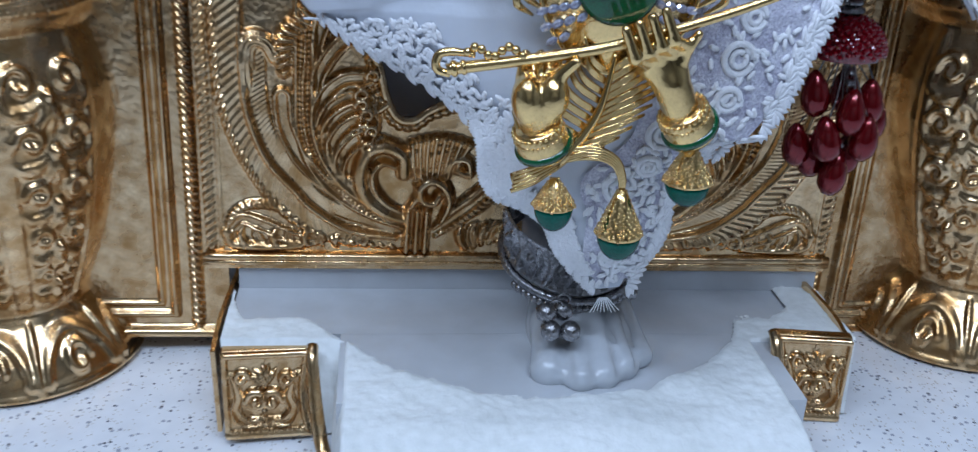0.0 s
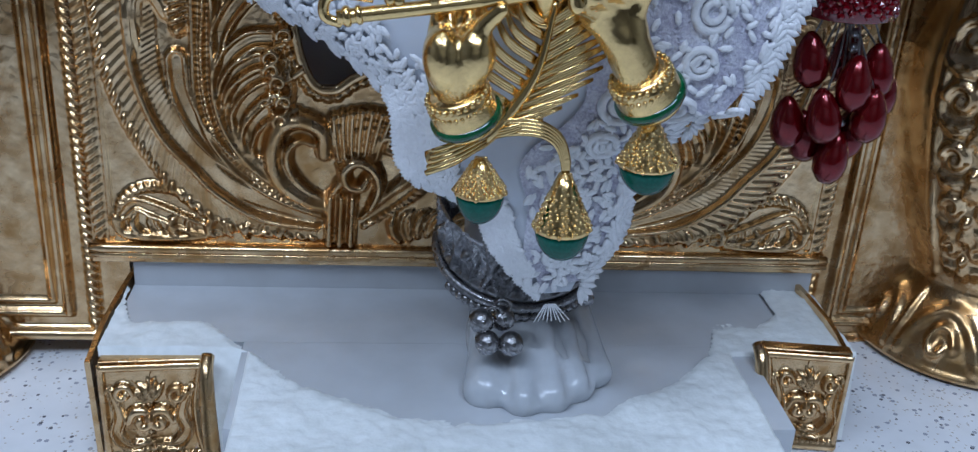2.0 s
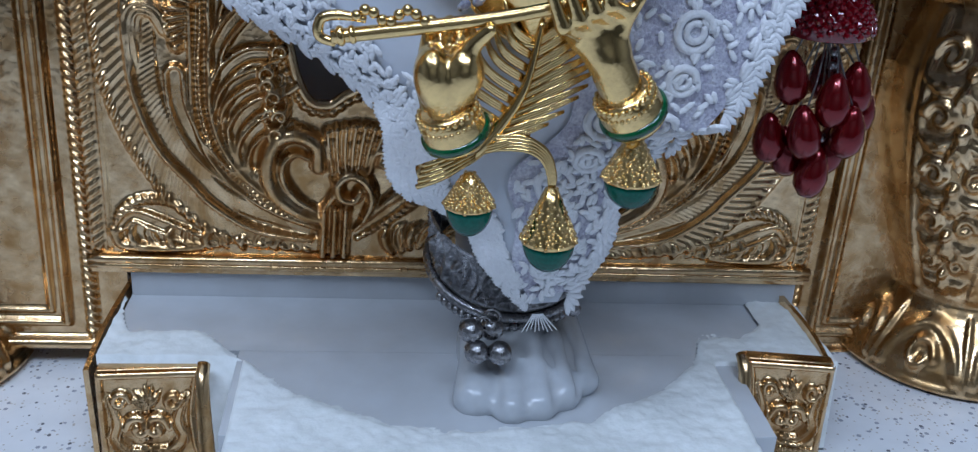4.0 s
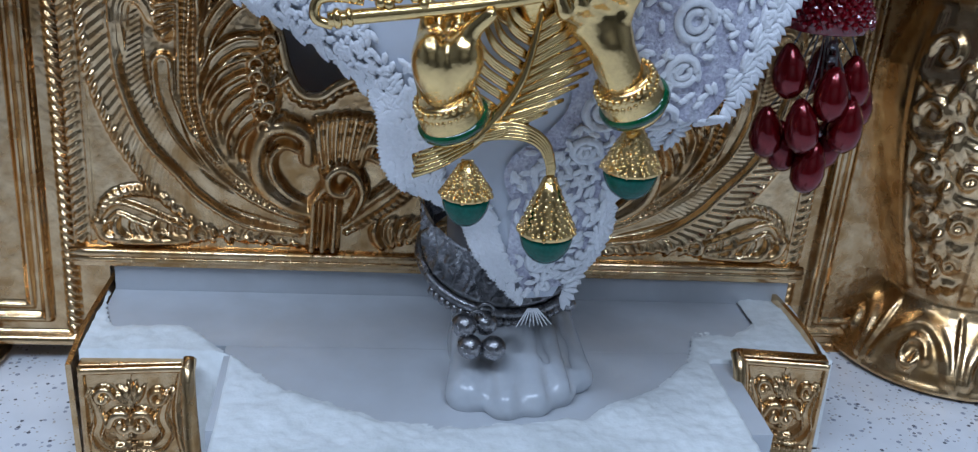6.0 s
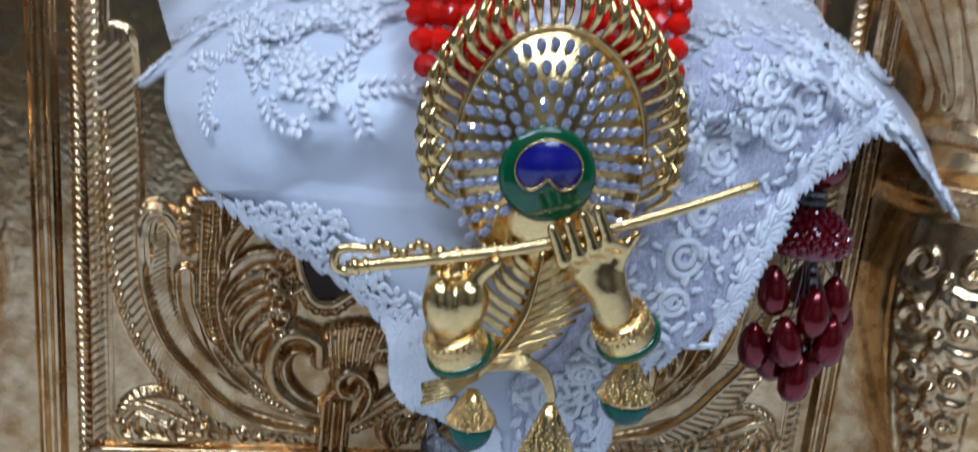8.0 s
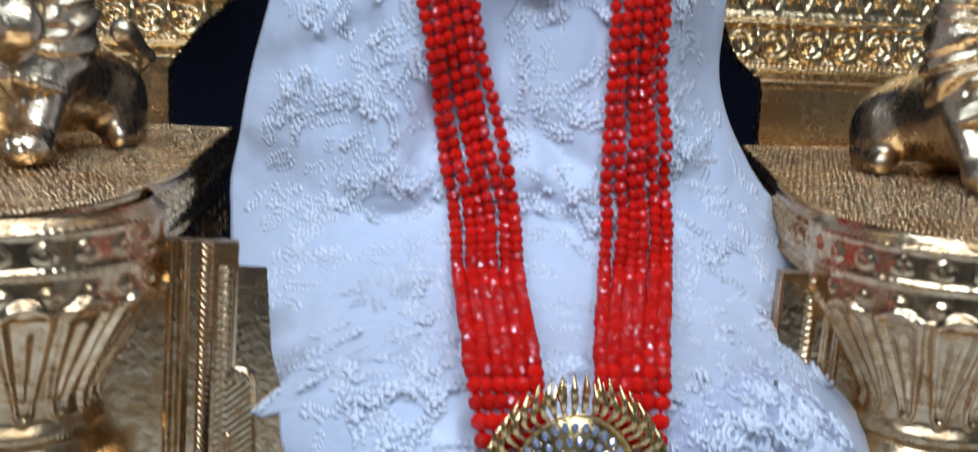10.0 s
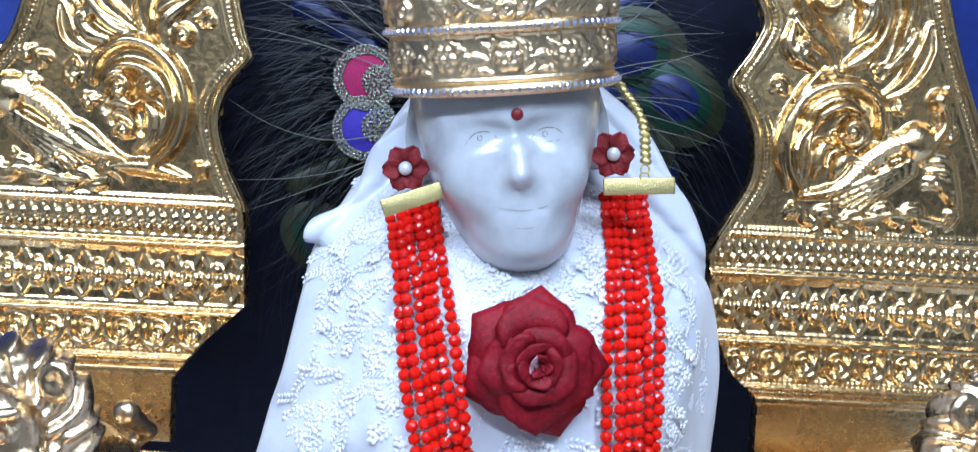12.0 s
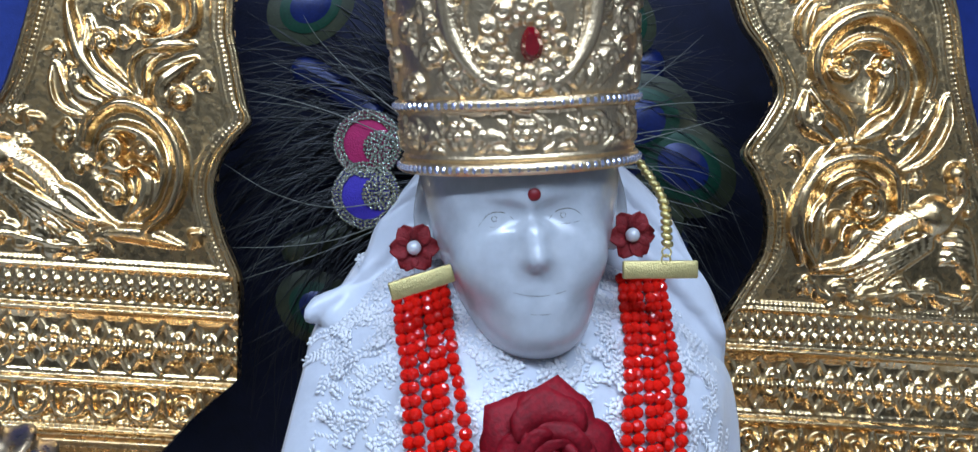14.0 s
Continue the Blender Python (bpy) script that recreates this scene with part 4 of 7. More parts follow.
    R.stroke([(bu + sign * 0.018, bv + 0.010), (bu + sign * 0.030, bv + 0.030), (bu + sign * 0.024, bv + 0.045)], 0.0060, 0.0085, "ridge", (1, 0.7, 0.9), n=50)
    R.ball(bu + sign * 0.024, bv + 0.046, 0.0085, 0.0095)
    R.vine([(bu + sign * 0.034, 0.436), (bu, 0.440), (bu - sign * 0.035, 0.434), (bu - sign * 0.062, 0.436)], 0.0026, 0.0042, sign, 0.011, 0.016)
    for j in range(6):
        R.leaf(bu + sign * (0.012 + 0.004 * j), bv + 0.004 - 0.005 * j, 0.030, 90 - sign * (62 + 12 * j), 0.0042, 0.0058, -0.8 * sign)
    R.blur(3).texture(0.00024, 1)
    outline = [tuple(p) for p in inner] + [tuple(p) for p in outer]
    R.mesh("back_wing", GOLD_LIT, throne, THR, inside(R.U, R.V, outline), label="embossed gold back wing with vine scrolls")
    # thick plain edge that turns back from the sheet
    L = np.array(inner)
    S = np.vstack([smooth_line(L[:6], 40), smooth_line(L[5:13], 50)[1:], L[13:]])
    verts = [(u, y, v) for u, v in S for y in (-0.0015, 0.014)]
    faces = [(2 * i, 2 * i + 1, 2 * i + 3, 2 * i + 2) for i in range(len(S) - 1)]
    link_mesh("wing_edge", verts, faces, GOLD_LIT, throne, at=THR)
    rim = tube(np.c_[S[:, 0], np.full(len(S), -0.001), S[:, 1]][:80], [0.0016, 0.0016], 6, 200)
    link_mesh("wing_rim", *rim, GOLD_LIT, throne, at=THR)
    B = Relief(R.u[0], R.u[-1], 0.24, 0.72, 0.003)
    B.mesh("wing_back", GOLD_LIT, throne, THR, inside(B.U, B.V, outline), lambda U, V, H: np.stack([U, 0 * U + 0.014, V], -1))


VINES_L = [
    ("pit", (-0.2400, 0.4950), 0.027, 0.0040),
    ("ring", [(-0.272, 0.5062), (-0.2665, 0.524), (-0.2499, 0.536), (-0.2303, 0.533), (-0.2121, 0.5168), (-0.2043, 0.4932), (-0.2093, 0.4665), (-0.2257, 0.4479)], 0.0046, 0.0085),
    ("ridge", [(-0.263, 0.498), (-0.2595, 0.5136), (-0.2446, 0.5189), (-0.2269, 0.5114), (-0.2164, 0.4924), (-0.2204, 0.4702), (-0.2327, 0.4562)], 0.0040, 0.0064),
    ("eye", (-0.2525, 0.5031), 0.0100, 0.0090), ("eye", (-0.2318, 0.5045), 0.0085, 0.0080), ("eye", (-0.2490, 0.4715), 0.0068, 0.0076),
    ("ribs", [(-0.2604, 0.4895), (-0.2520, 0.4925), (-0.2431, 0.4898), (-0.2369, 0.4945)], 0.0044, 0.0080),
    ("hollow", [(-0.2600, 0.4810), (-0.2510, 0.4830), (-0.2440, 0.4770), (-0.2420, 0.4680)], 0.0040, 0.0070),
    ("ribs", [(-0.2340, 0.4920), (-0.2270, 0.4820), (-0.2290, 0.4680), (-0.2400, 0.4560)], 0.0060, 0.0074),
    ("ribs", [(-0.3027, 0.4735), (-0.2833, 0.4726), (-0.2631, 0.4586), (-0.2475, 0.450)], 0.0044, 0.0064),
    ("ridge", [(-0.3109, 0.4643), (-0.2935, 0.461), (-0.2712, 0.4471)], 0.0034, 0.0052),
    ("ribs", [(-0.2581, 0.4449), (-0.2321, 0.4453), (-0.2013, 0.4384)], 0.0050, 0.0066),
    ("ridge", [(-0.2873, 0.6100), (-0.2873, 0.5963), (-0.2773, 0.5667), (-0.259, 0.5463), (-0.2349, 0.5392)], 0.0046, 0.0076),
    ("hollow", [(-0.2743, 0.5929), (-0.2678, 0.5674), (-0.2506, 0.5512), (-0.235, 0.5414)], 0.0050, 0.0070),
    ("hollow", [(-0.235, 0.5414), (-0.2373, 0.5608), (-0.228, 0.5724), (-0.2152, 0.5746)], 0.0058, 0.0078),
    ("ribs", [(-0.2171, 0.5296), (-0.2212, 0.5489), (-0.2081, 0.5638), (-0.1989, 0.5701)], 0.0062, 0.0080),
    ("eye", (-0.2081, 0.5419), 0.0080, 0.0078), ("eye", (-0.2628, 0.5773), 0.0085, 0.0078), ("pit", (-0.2250, 0.5960), 0.018, 0.0036), ("eye", (-0.2315, 0.5968), 0.0115, 0.0085),
    ("ring", [(-0.2150, 0.6260), (-0.2020, 0.6120), (-0.2020, 0.5930), (-0.2160, 0.5840), (-0.2330, 0.5810)], 0.0036, 0.0070),
    ("ridge", [(-0.2325, 0.5751), (-0.2160, 0.5790), (-0.2004, 0.5808)], 0.0038, 0.0070),
    ("hollow", [(-0.2963, 0.561), (-0.2886, 0.5355), (-0.2709, 0.5259)], 0.0052, 0.0064),
    ("ribs", [(-0.2863, 0.5595), (-0.2759, 0.5407), (-0.2519, 0.5346)], 0.0052, 0.0072), ("eye", (-0.2790, 0.5530), 0.0060, 0.0076)]
VINES_R = [
    ("pit", (0.2790, 0.6020), 0.031, 0.0050), ("pit", (0.2760, 0.5000), 0.027, 0.0050),
    ("ring", [(0.3169, 0.5663), (0.3222, 0.5958), (0.3076, 0.6238), (0.2837, 0.6367), (0.2614, 0.6316), (0.2446, 0.6148), (0.2408, 0.5945), (0.2499, 0.5773)], 0.0050, 0.0088),
    ("ridge", [(0.2566, 0.6068), (0.2717, 0.6168), (0.29, 0.6158), (0.3035, 0.6012), (0.3065, 0.5813), (0.2989, 0.5628), (0.2798, 0.5458)], 0.0042, 0.0072),
    ("eye", (0.2628, 0.5983), 0.0100, 0.0092), ("eye", (0.2900, 0.6002), 0.0075, 0.0086), ("eye", (0.2866, 0.5004), 0.0112, 0.0092),
    ("ribs", [(0.2890, 0.6040), (0.2940, 0.5900), (0.2900, 0.5760), (0.2830, 0.5660)], 0.0070, 0.0074),
    ("ribs", [(0.3000, 0.5660), (0.2900, 0.5550), (0.2750, 0.5450)], 0.0056, 0.0084),
    ("hollow", [(0.2381, 0.5832), (0.2527, 0.5708), (0.2664, 0.5584), (0.271, 0.5408)], 0.0060, 0.0078),
    ("ribs", [(0.2364, 0.5764), (0.2355, 0.5585), (0.2499, 0.5483), (0.262, 0.5401)], 0.0054, 0.0076), ("eye", (0.2440, 0.5600), 0.0066, 0.0078),
    ("hollow", [(0.3396, 0.58), (0.3366, 0.5609), (0.3239, 0.5376), (0.3066, 0.5252)], 0.0064, 0.0074),
    ("ribs", [(0.3298, 0.5762), (0.3197, 0.5598), (0.3094, 0.5465)], 0.0064, 0.0080),
    ("ring", [(0.2506, 0.4539), (0.2399, 0.4735), (0.238, 0.4981), (0.2475, 0.5212), (0.2649, 0.5323), (0.2877, 0.5329), (0.3047, 0.5205), (0.3088, 0.4983)], 0.0046, 0.0085),
    ("ridge", [(0.2582, 0.5017), (0.2642, 0.512), (0.2797, 0.5189), (0.2938, 0.5131)], 0.0038, 0.0070),
    ("ribs", [(0.2611, 0.4658), (0.2630, 0.4800), (0.2661, 0.4887), (0.2739, 0.4883)], 0.0054, 0.0078), ("ribs", [(0.2749, 0.4645), (0.2790, 0.4750), (0.2837, 0.4799), (0.2941, 0.4815)], 0.0050, 0.0076),
    ("hollow", [(0.2523, 0.4608), (0.2511, 0.4877), (0.2601, 0.5063)], 0.0044, 0.0066),
    ("ridge", [(0.2413, 0.4555), (0.233, 0.4866), (0.2451, 0.5233), (0.2574, 0.5398), (0.2700, 0.5450)], 0.0040, 0.0070),
    ("hollow", [(0.2360, 0.5250), (0.2300, 0.5330), (0.2250, 0.5280)], 0.0040, 0.0060),
    ("hollow", [(0.2330, 0.6080), (0.2300, 0.6250), (0.2360, 0.6400), (0.2480, 0.6420)], 0.0050, 0.0072)]
wing(WING_L, OUT_L, [(-0.238, 0.668, 0.034, 200, 1)], (-0.322, 0.480), -1, VINES_L)
wing(WING_R, OUT_R, [(0.240, 0.684, 0.032, -20, -1)], (0.326, 0.480), 1, VINES_R)


def bracket(w0, w1, flip):
    """Embossed square corner plate of the frame round the plinth."""
    R = Relief(-0.5, 0.5, 0.0, 1.0, 0.011)
    R.stroke([(-0.46, 0.04), (0.46, 0.04)], 0.05, 0.06)
    R.stroke([(-0.46, 0.09), (0.46, 0.09)], 0.03, 0.05, "beads", pitch=0.06, n=150)
    R.stroke([(-0.46, 0.97), (0.46, 0.97)], 0.04, 0.06)
    R.stroke([(-0.46, 0.0), (-0.46, 1.0)], 0.03, 0.04)
    R.stroke([(0.46, 0.0), (0.46, 1.0)], 0.03, 0.04)
    for s in (-1, 1):
        R.stroke(swirl(s * 0.12, 0.45, 0.13, 90 - 90 * s, 1.1, s, 9, 0.2), 0.05, 0.10)
        R.stroke([(s * 0.40, 0.75), (s * 0.33, 0.5), (s * 0.36, 0.33), (s * 0.22, 0.20), (0, 0.22)], 0.06, 0.10, "hollow", (0.5, 1, 1, 0.6))
        R.stroke(swirl(s * 0.28, 0.72, 0.09, 0, 1.0, -s, 9, 0.3), 0.035, 0.08)
    for a in range(5):
        R.leaf(0, 0.62, 0.24, 40 + 25 * a, 0.05, 0.09, 0.2)
    R.ball(0, 0.50, 0.06, 0.13)
    R.ball(0, 0.36, 0.05, 0.10)
    R.texture(0.01, 1)
    def mapper(U, V, H):
        x = w0 + (U + 0.5) * (w1 - w0)
        x = x + (0.0025 * np.sin(V * math.pi)) * (-1 if flip else 1) * ((U > 0) if not flip else (U < 0)) * -1
        return np.stack([x, -H * 0.028, V * 0.034], -1)
    return R, mapper


plinth_frame = throne
for at, w0, w1, flip in ((pose(-0.0785, -0.044, 0.002, 0, 1.5, 4), -0.0160, 0.0140, False), (pose(0.1135, -0.044, 0.0005, 0, 1.5, -8), -0.0138, 0.0132, True)):
    R, mp = bracket(w0, w1, flip)
    R.mesh("corner_plate", GOLD, plinth_frame, at, mapper=mp, label="embossed gold corner plate")
    part("corner_block", box_bm(w0, w1, 0.0012, 0.006, 0.0, 0.034, 0.0006), GOLD, plinth_frame, at=at)
for pts in ([(-0.0965, -0.043, 0.036), (-0.0965, -0.02, 0.038), (-0.094, 0.02, 0.0395)], [(0.1275, -0.043, 0.032), (0.1285, -0.02, 0.0335), (0.1250, 0.02, 0.0345)]):
    L = smooth_line(pts, 20)
    verts = [tuple(p + np.array([dx, 0, dz])) for p in L for dx, dz in ((-0.0008, -0.032), (-0.0008, 0.0), (0.0008, 0.0), (0.0008, -0.032))]
    faces = [(4 * i + a, 4 * i + (a + 1) % 4, 4 * i + 4 + (a + 1) % 4, 4 * i + 4 + a) for i in range(19) for a in range(4)] + [(0, 1, 2, 3), (79, 78, 77, 76)]
    link_mesh("side_strip", verts, faces, GOLD, plinth_frame, smooth=False)
for x, s in ((-0.0630, 1), (0.0985, -1)):
    v, f = tube([(x, -0.0425, 0.0370), (x, -0.0475, 0.033), (x + s * 0.001, -0.054, 0.018), (x + s * 0.004, -0.064, 0.006), (x + s * 0.012, -0.085, 0.004)], [0.0020, 0.0024, 0.0024, 0.0024], 8, 40)
    link_mesh("curved_strip", v, f, GOLD, plinth_frame)
# ---- plinth ----
def fbm(x, y, z=0.0, k=4):
    return sum(noise.noise((x * 2 ** i, y * 2 ** i, z + i * 7.1)) / 2 ** i for i in range(k))


sb = box_bm(-0.094, 0.130, -0.034, 0.20, 0.0, 0.0335)
bmesh.ops.create_cube(sb, size=1.0, matrix=Matrix.LocRotScale((0.018, 0.0215, 0.025), None, (0.2235, 0.041, 0.050)))
bmesh.ops.create_cube(sb, size=1.0, matrix=Matrix.LocRotScale((0.021, -0.056, 0.01675), None, (0.152, 0.0438, 0.0335)))
slab = part("plinth", sb, SLAB, at=pose(0, 0, 0.001, 0, 2.0, 0), smooth=False)
tagged(slab, "polished grey-white marble plinth under the statue", "plinth")


def plaster_mesh():
    xs = np.linspace(-0.094, 0.131, 260)
    ys = np.linspace(-0.135, 0.030, 190)
    X, Y = np.meshgrid(xs, ys)
    edge = smooth_line([(-0.0945, 0.006), (-0.088, -0.022), (-0.068, -0.0215), (-0.058, -0.033), (-0.034, -0.058), (-0.007, -0.0715), (0.017, -0.074), (0.049, -0.0685), (0.074, -0.051), (0.086, -0.035), (0.092, -0.020), (0.112, -0.0165), (0.1145, 0.004), (0.131, 0.010)], 300)
    rough = np.array([[fbm(x * 70, y * 70) for x in xs] for y in ys])
    fine = np.array([[fbm(x * 420, y * 420, 3.0, 3) for x in xs] for y in ys])
    yb = np.interp(X[0], edge[:, 0], edge[:, 1])[None, :] + rough * 0.0022
    depth = yb - Y
    top = 0.0345 - X * 0.035 + 0.0013 * np.clip(depth / 0.004, 0, 1) + rough * 0.0009 + fine * 0.00035
    front = np.clip((-0.085 - Y) / 0.035, 0, 1)
    top = top - 0.014 * front ** 2
    side = np.clip(((X + 0.0575) / 0.006), 0, 1) * np.clip((0.0970 - X) / 0.006, 0, 1)
    Z = np.where(Y < -0.040, 0.0 + (top) * np.sqrt(np.clip(side, 0, 1)), top)
    ok = (depth > 0) & ~((Y < -0.042) & ((X < -0.0575) | (X > 0.0970)))
    verts = np.stack([X, Y, Z], -1).reshape(-1, 3)
    i = np.arange(X.size).reshape(X.shape)
    q = np.stack([i[:-1, :-1], i[:-1, 1:], i[1:, 1:], i[1:, :-1]], -1)
    m = ok[:-1, :-1] & ok[:-1, 1:] & ok[1:, 1:] & ok[1:, :-1]
    quads = q[m].reshape(-1, 4)
    used = np.unique(quads)
    back = np.full(X.size, -1)
    back[used] = np.arange(len(used))
    ob = link_mesh("plaster_fill", verts[used], back[quads], PLASTER)
    tagged(ob, "rough white cement fill round the marble plinth", "plaster")


plaster_mesh()
# Thin sheet standing in for the shade deep under the seat panel.
tagged(part("seat_shade_sheet", box_bm(-0.130, 0.150, 0.19, 0.194, 0.0, 0.06), RECESS_SHADE), "near-black sheet put in for the shade of the recess under the seat panel", "recess", kind="structure")

# ---- the statue: one carved marble figure ----
def statue_field(Xw):
    """Head in the frame of the ears, body and foot upright."""
    inv = HEAD.inverted()
    H = [inv[r][0] * Xw[0] + inv[r][1] * Xw[1] + inv[r][2] * Xw[2] + inv[r][3] for r in range(3)]
    f = ell(H, (0, 0.006, 0.030), (0.049, 0.056, 0.060))
    f = melt(f, ell(H, (0.0, -0.014, 0.004), (0.0385, 0.036, 0.046)), 0.010)
    f = melt(f, ell(H, (0.002, -0.018, -0.026), (0.027, 0.030, 0.027)), 0.012)
    f = melt(f, ell(H, (0.003, -0.024, -0.041), (0.0175, 0.021, 0.0115)), 0.012)
    f = melt(f, rod(H, (0.001, -0.0460, 0.022), (0.002, -0.0550, -0.006), 0.0022, 0.0038), 0.008)
    f = melt(f, ell(H, (0.002, -0.0468, -0.0060), (0.0068, 0.0045, 0.0040)), 0.008)
    for s in (-1, 1):
        f = melt(f, rod(H, (s * 0.007 + 0.001, -0.0440, 0.0225), (s * 0.028, -0.034, 0.021), 0.0028, 0.0022), 0.010)
        f = melt(f, ell(H, (s * 0.021 + 0.001, -0.034, -0.006), (0.013, 0.012, 0.014)), 0.010)
        f = carve(f, ell(H, (s * 0.0155 + 0.001, -0.0505, 0.0140), (0.0105, 0.0058, 0.0050)), 0.007)
        f = melt(f, ell(H, (s * 0.0155 + 0.001, -0.0380, 0.0125), (0.0085, 0.0058, 0.0045)), 0.006)
        f = melt(f, ell(H, (s * 0.046, 0.008, 0.012), (0.0075, 0.010, 0.020)), 0.004)
        f = carve(f, ell(H, (s * 0.0475, -0.001, 0.016), (0.006, 0.006, 0.011)), 0.003)
    f = melt(f, rod(H, (-0.011, -0.0410, -0.0170), (0.014, -0.0410, -0.0170), 0.0034, 0.0034), 0.012)
    f = melt(f, rod(H, (-0.006, -0.0420, -0.0270), (0.009, -0.0420, -0.0270), 0.0034, 0.0034), 0.010)
    f = carve(f, rod(H, (-0.006, -0.0468, -0.0222), (0.010, -0.0468, -0.0222), 0.0005, 0.0005), 0.004)
    f = melt(f, rod(H, (0, 0.012, -0.02), (0, 0.035, -0.07), 0.030, 0.036), 0.02)
    # body under the cloth
    f = melt(f, ell(Xw, (0.028, 0.20, 0.30), (0.085, 0.07, 0.13)), 0.02)
    f = melt(f, ell(Xw, (0.03, 0.11, 0.15), (0.10, 0.13, 0.042)), 0.02)
    f = melt(f, rod(Xw, (0.03, 0.02, 0.16), (0.033, -0.012, 0.06), 0.034, 0.018), 0.02)
    # the foot with its five toes
    g = rod(Xw, (0.033, -0.008, 0.056), (0.031, -0.040, 0.038), 0.0180, 0.0115)
    g = melt(g, ell(Xw, (0.0315, -0.034, 0.0345), (0.0200, 0.0325, 0.0165)), 0.008)
    for x1, y1, r in ((0.0150, -0.0625, 0.0064), (0.0246, -0.0680, 0.0052), (0.0332, -0.0665, 0.0049), (0.0410, -0.0615, 0.0046), (0.0478, -0.0550, 0.0042)):
        g = melt(g, rod(Xw, (0.031 + (x1 - 0.031) * 0.72, y1 + 0.024, 0.0415), (x1, y1, 0.0365), r, r), 0.0034)
    for x1, y1 in ((0.0202, -0.0690), (0.0290, -0.0715), (0.0372, -0.0680), (0.0447, -0.0615)):
        g = carve(g, rod(Xw, (0.031 + (x1 - 0.031) * 0.80, y1 + 0.020, 0.0500), (x1, y1 - 0.004, 0.0370), 0.0006, 0.0011), 0.0016)
    return melt(f, g, 0.012)


def statue():
    v1, f1 = solid(statue_field, (-0.05, 0.05, 0.395), (0.10, 0.23, 0.52), 0.0016)
    v2, f2 = solid(statue_field, (-0.005, -0.08, 0.026), (0.075, 0.03, 0.10), 0.0014)
    v3, f3 = solid(statue_field, (-0.10, -0.06, 0.026), (0.16, 0.29, 0.40), 0.006)
    P = Pile()
    P.v = [tuple(p) for p in v1] + [tuple(p) for p in v2] + [tuple(p) for p in v3]
    P.f = [tuple(x) for x in f1] + [tuple(x + len(v1)) for x in f2] + [tuple(x + len(v1) + len(v2)) for x in f3]
    return tagged(link_mesh("statue", P.v, P.f, MARBLE), "white marble seated statue with a bearded face and bare foot", "statue")


statue()

# ---- the robe ----
ROBE = np.array([  # z, y of the middle, left edge, right edge, how far the edges turn back, how far they drop
    (0.470, 0.182, -0.044, 0.104, 0.030, 0.000), (0.452, 0.160, -0.060, 0.124, 0.050, 0.004), (0.428, 0.136, -0.076, 0.137, 0.060, 0.008), (0.400, 0.116, -0.081, 0.146, 0.062, 0.004),
    (0.360, 0.105, -0.088, 0.149, 0.062, 0.0), (0.300, 0.099, -0.103, 0.145, 0.060, 0.0), (0.262, 0.088, -0.108, 0.157, 0.055, 0.0), (0.232, 0.072, -0.112, 0.178, 0.055, 0.0),
    (0.214, 0.045, -0.108, 0.189, 0.050, 0.012), (0.206, 0.010, -0.099, 0.180, 0.045, 0.026), (0.203, -0.030, -0.087, 0.158, 0.040, 0.030), (0.197, -0.056, -0.075, 0.130, 0.040, 0.020),
    (0.180, -0.070, -0.071, 0.112, 0.042, 0.010), (0.162, -0.073, -0.062, 0.096, 0.036, 0.004), (0.142, -0.073, -0.042, 0.084, 0.020, 0.0), (0.122, -0.071, -0.0110, 0.0730, 0.010, 0.0),
    (0.104, -0.068, -0.0060, 0.0505, 0.004, 0.0), (0.092, -0.066, 0.0105, 0.0470, 0.003, 0.0), (0.080, -0.064, 0.0172, 0.0450, 0.002, 0.0), (0.0655, -0.062, 0.0300, 0.0370, 0.0, 0.0)])


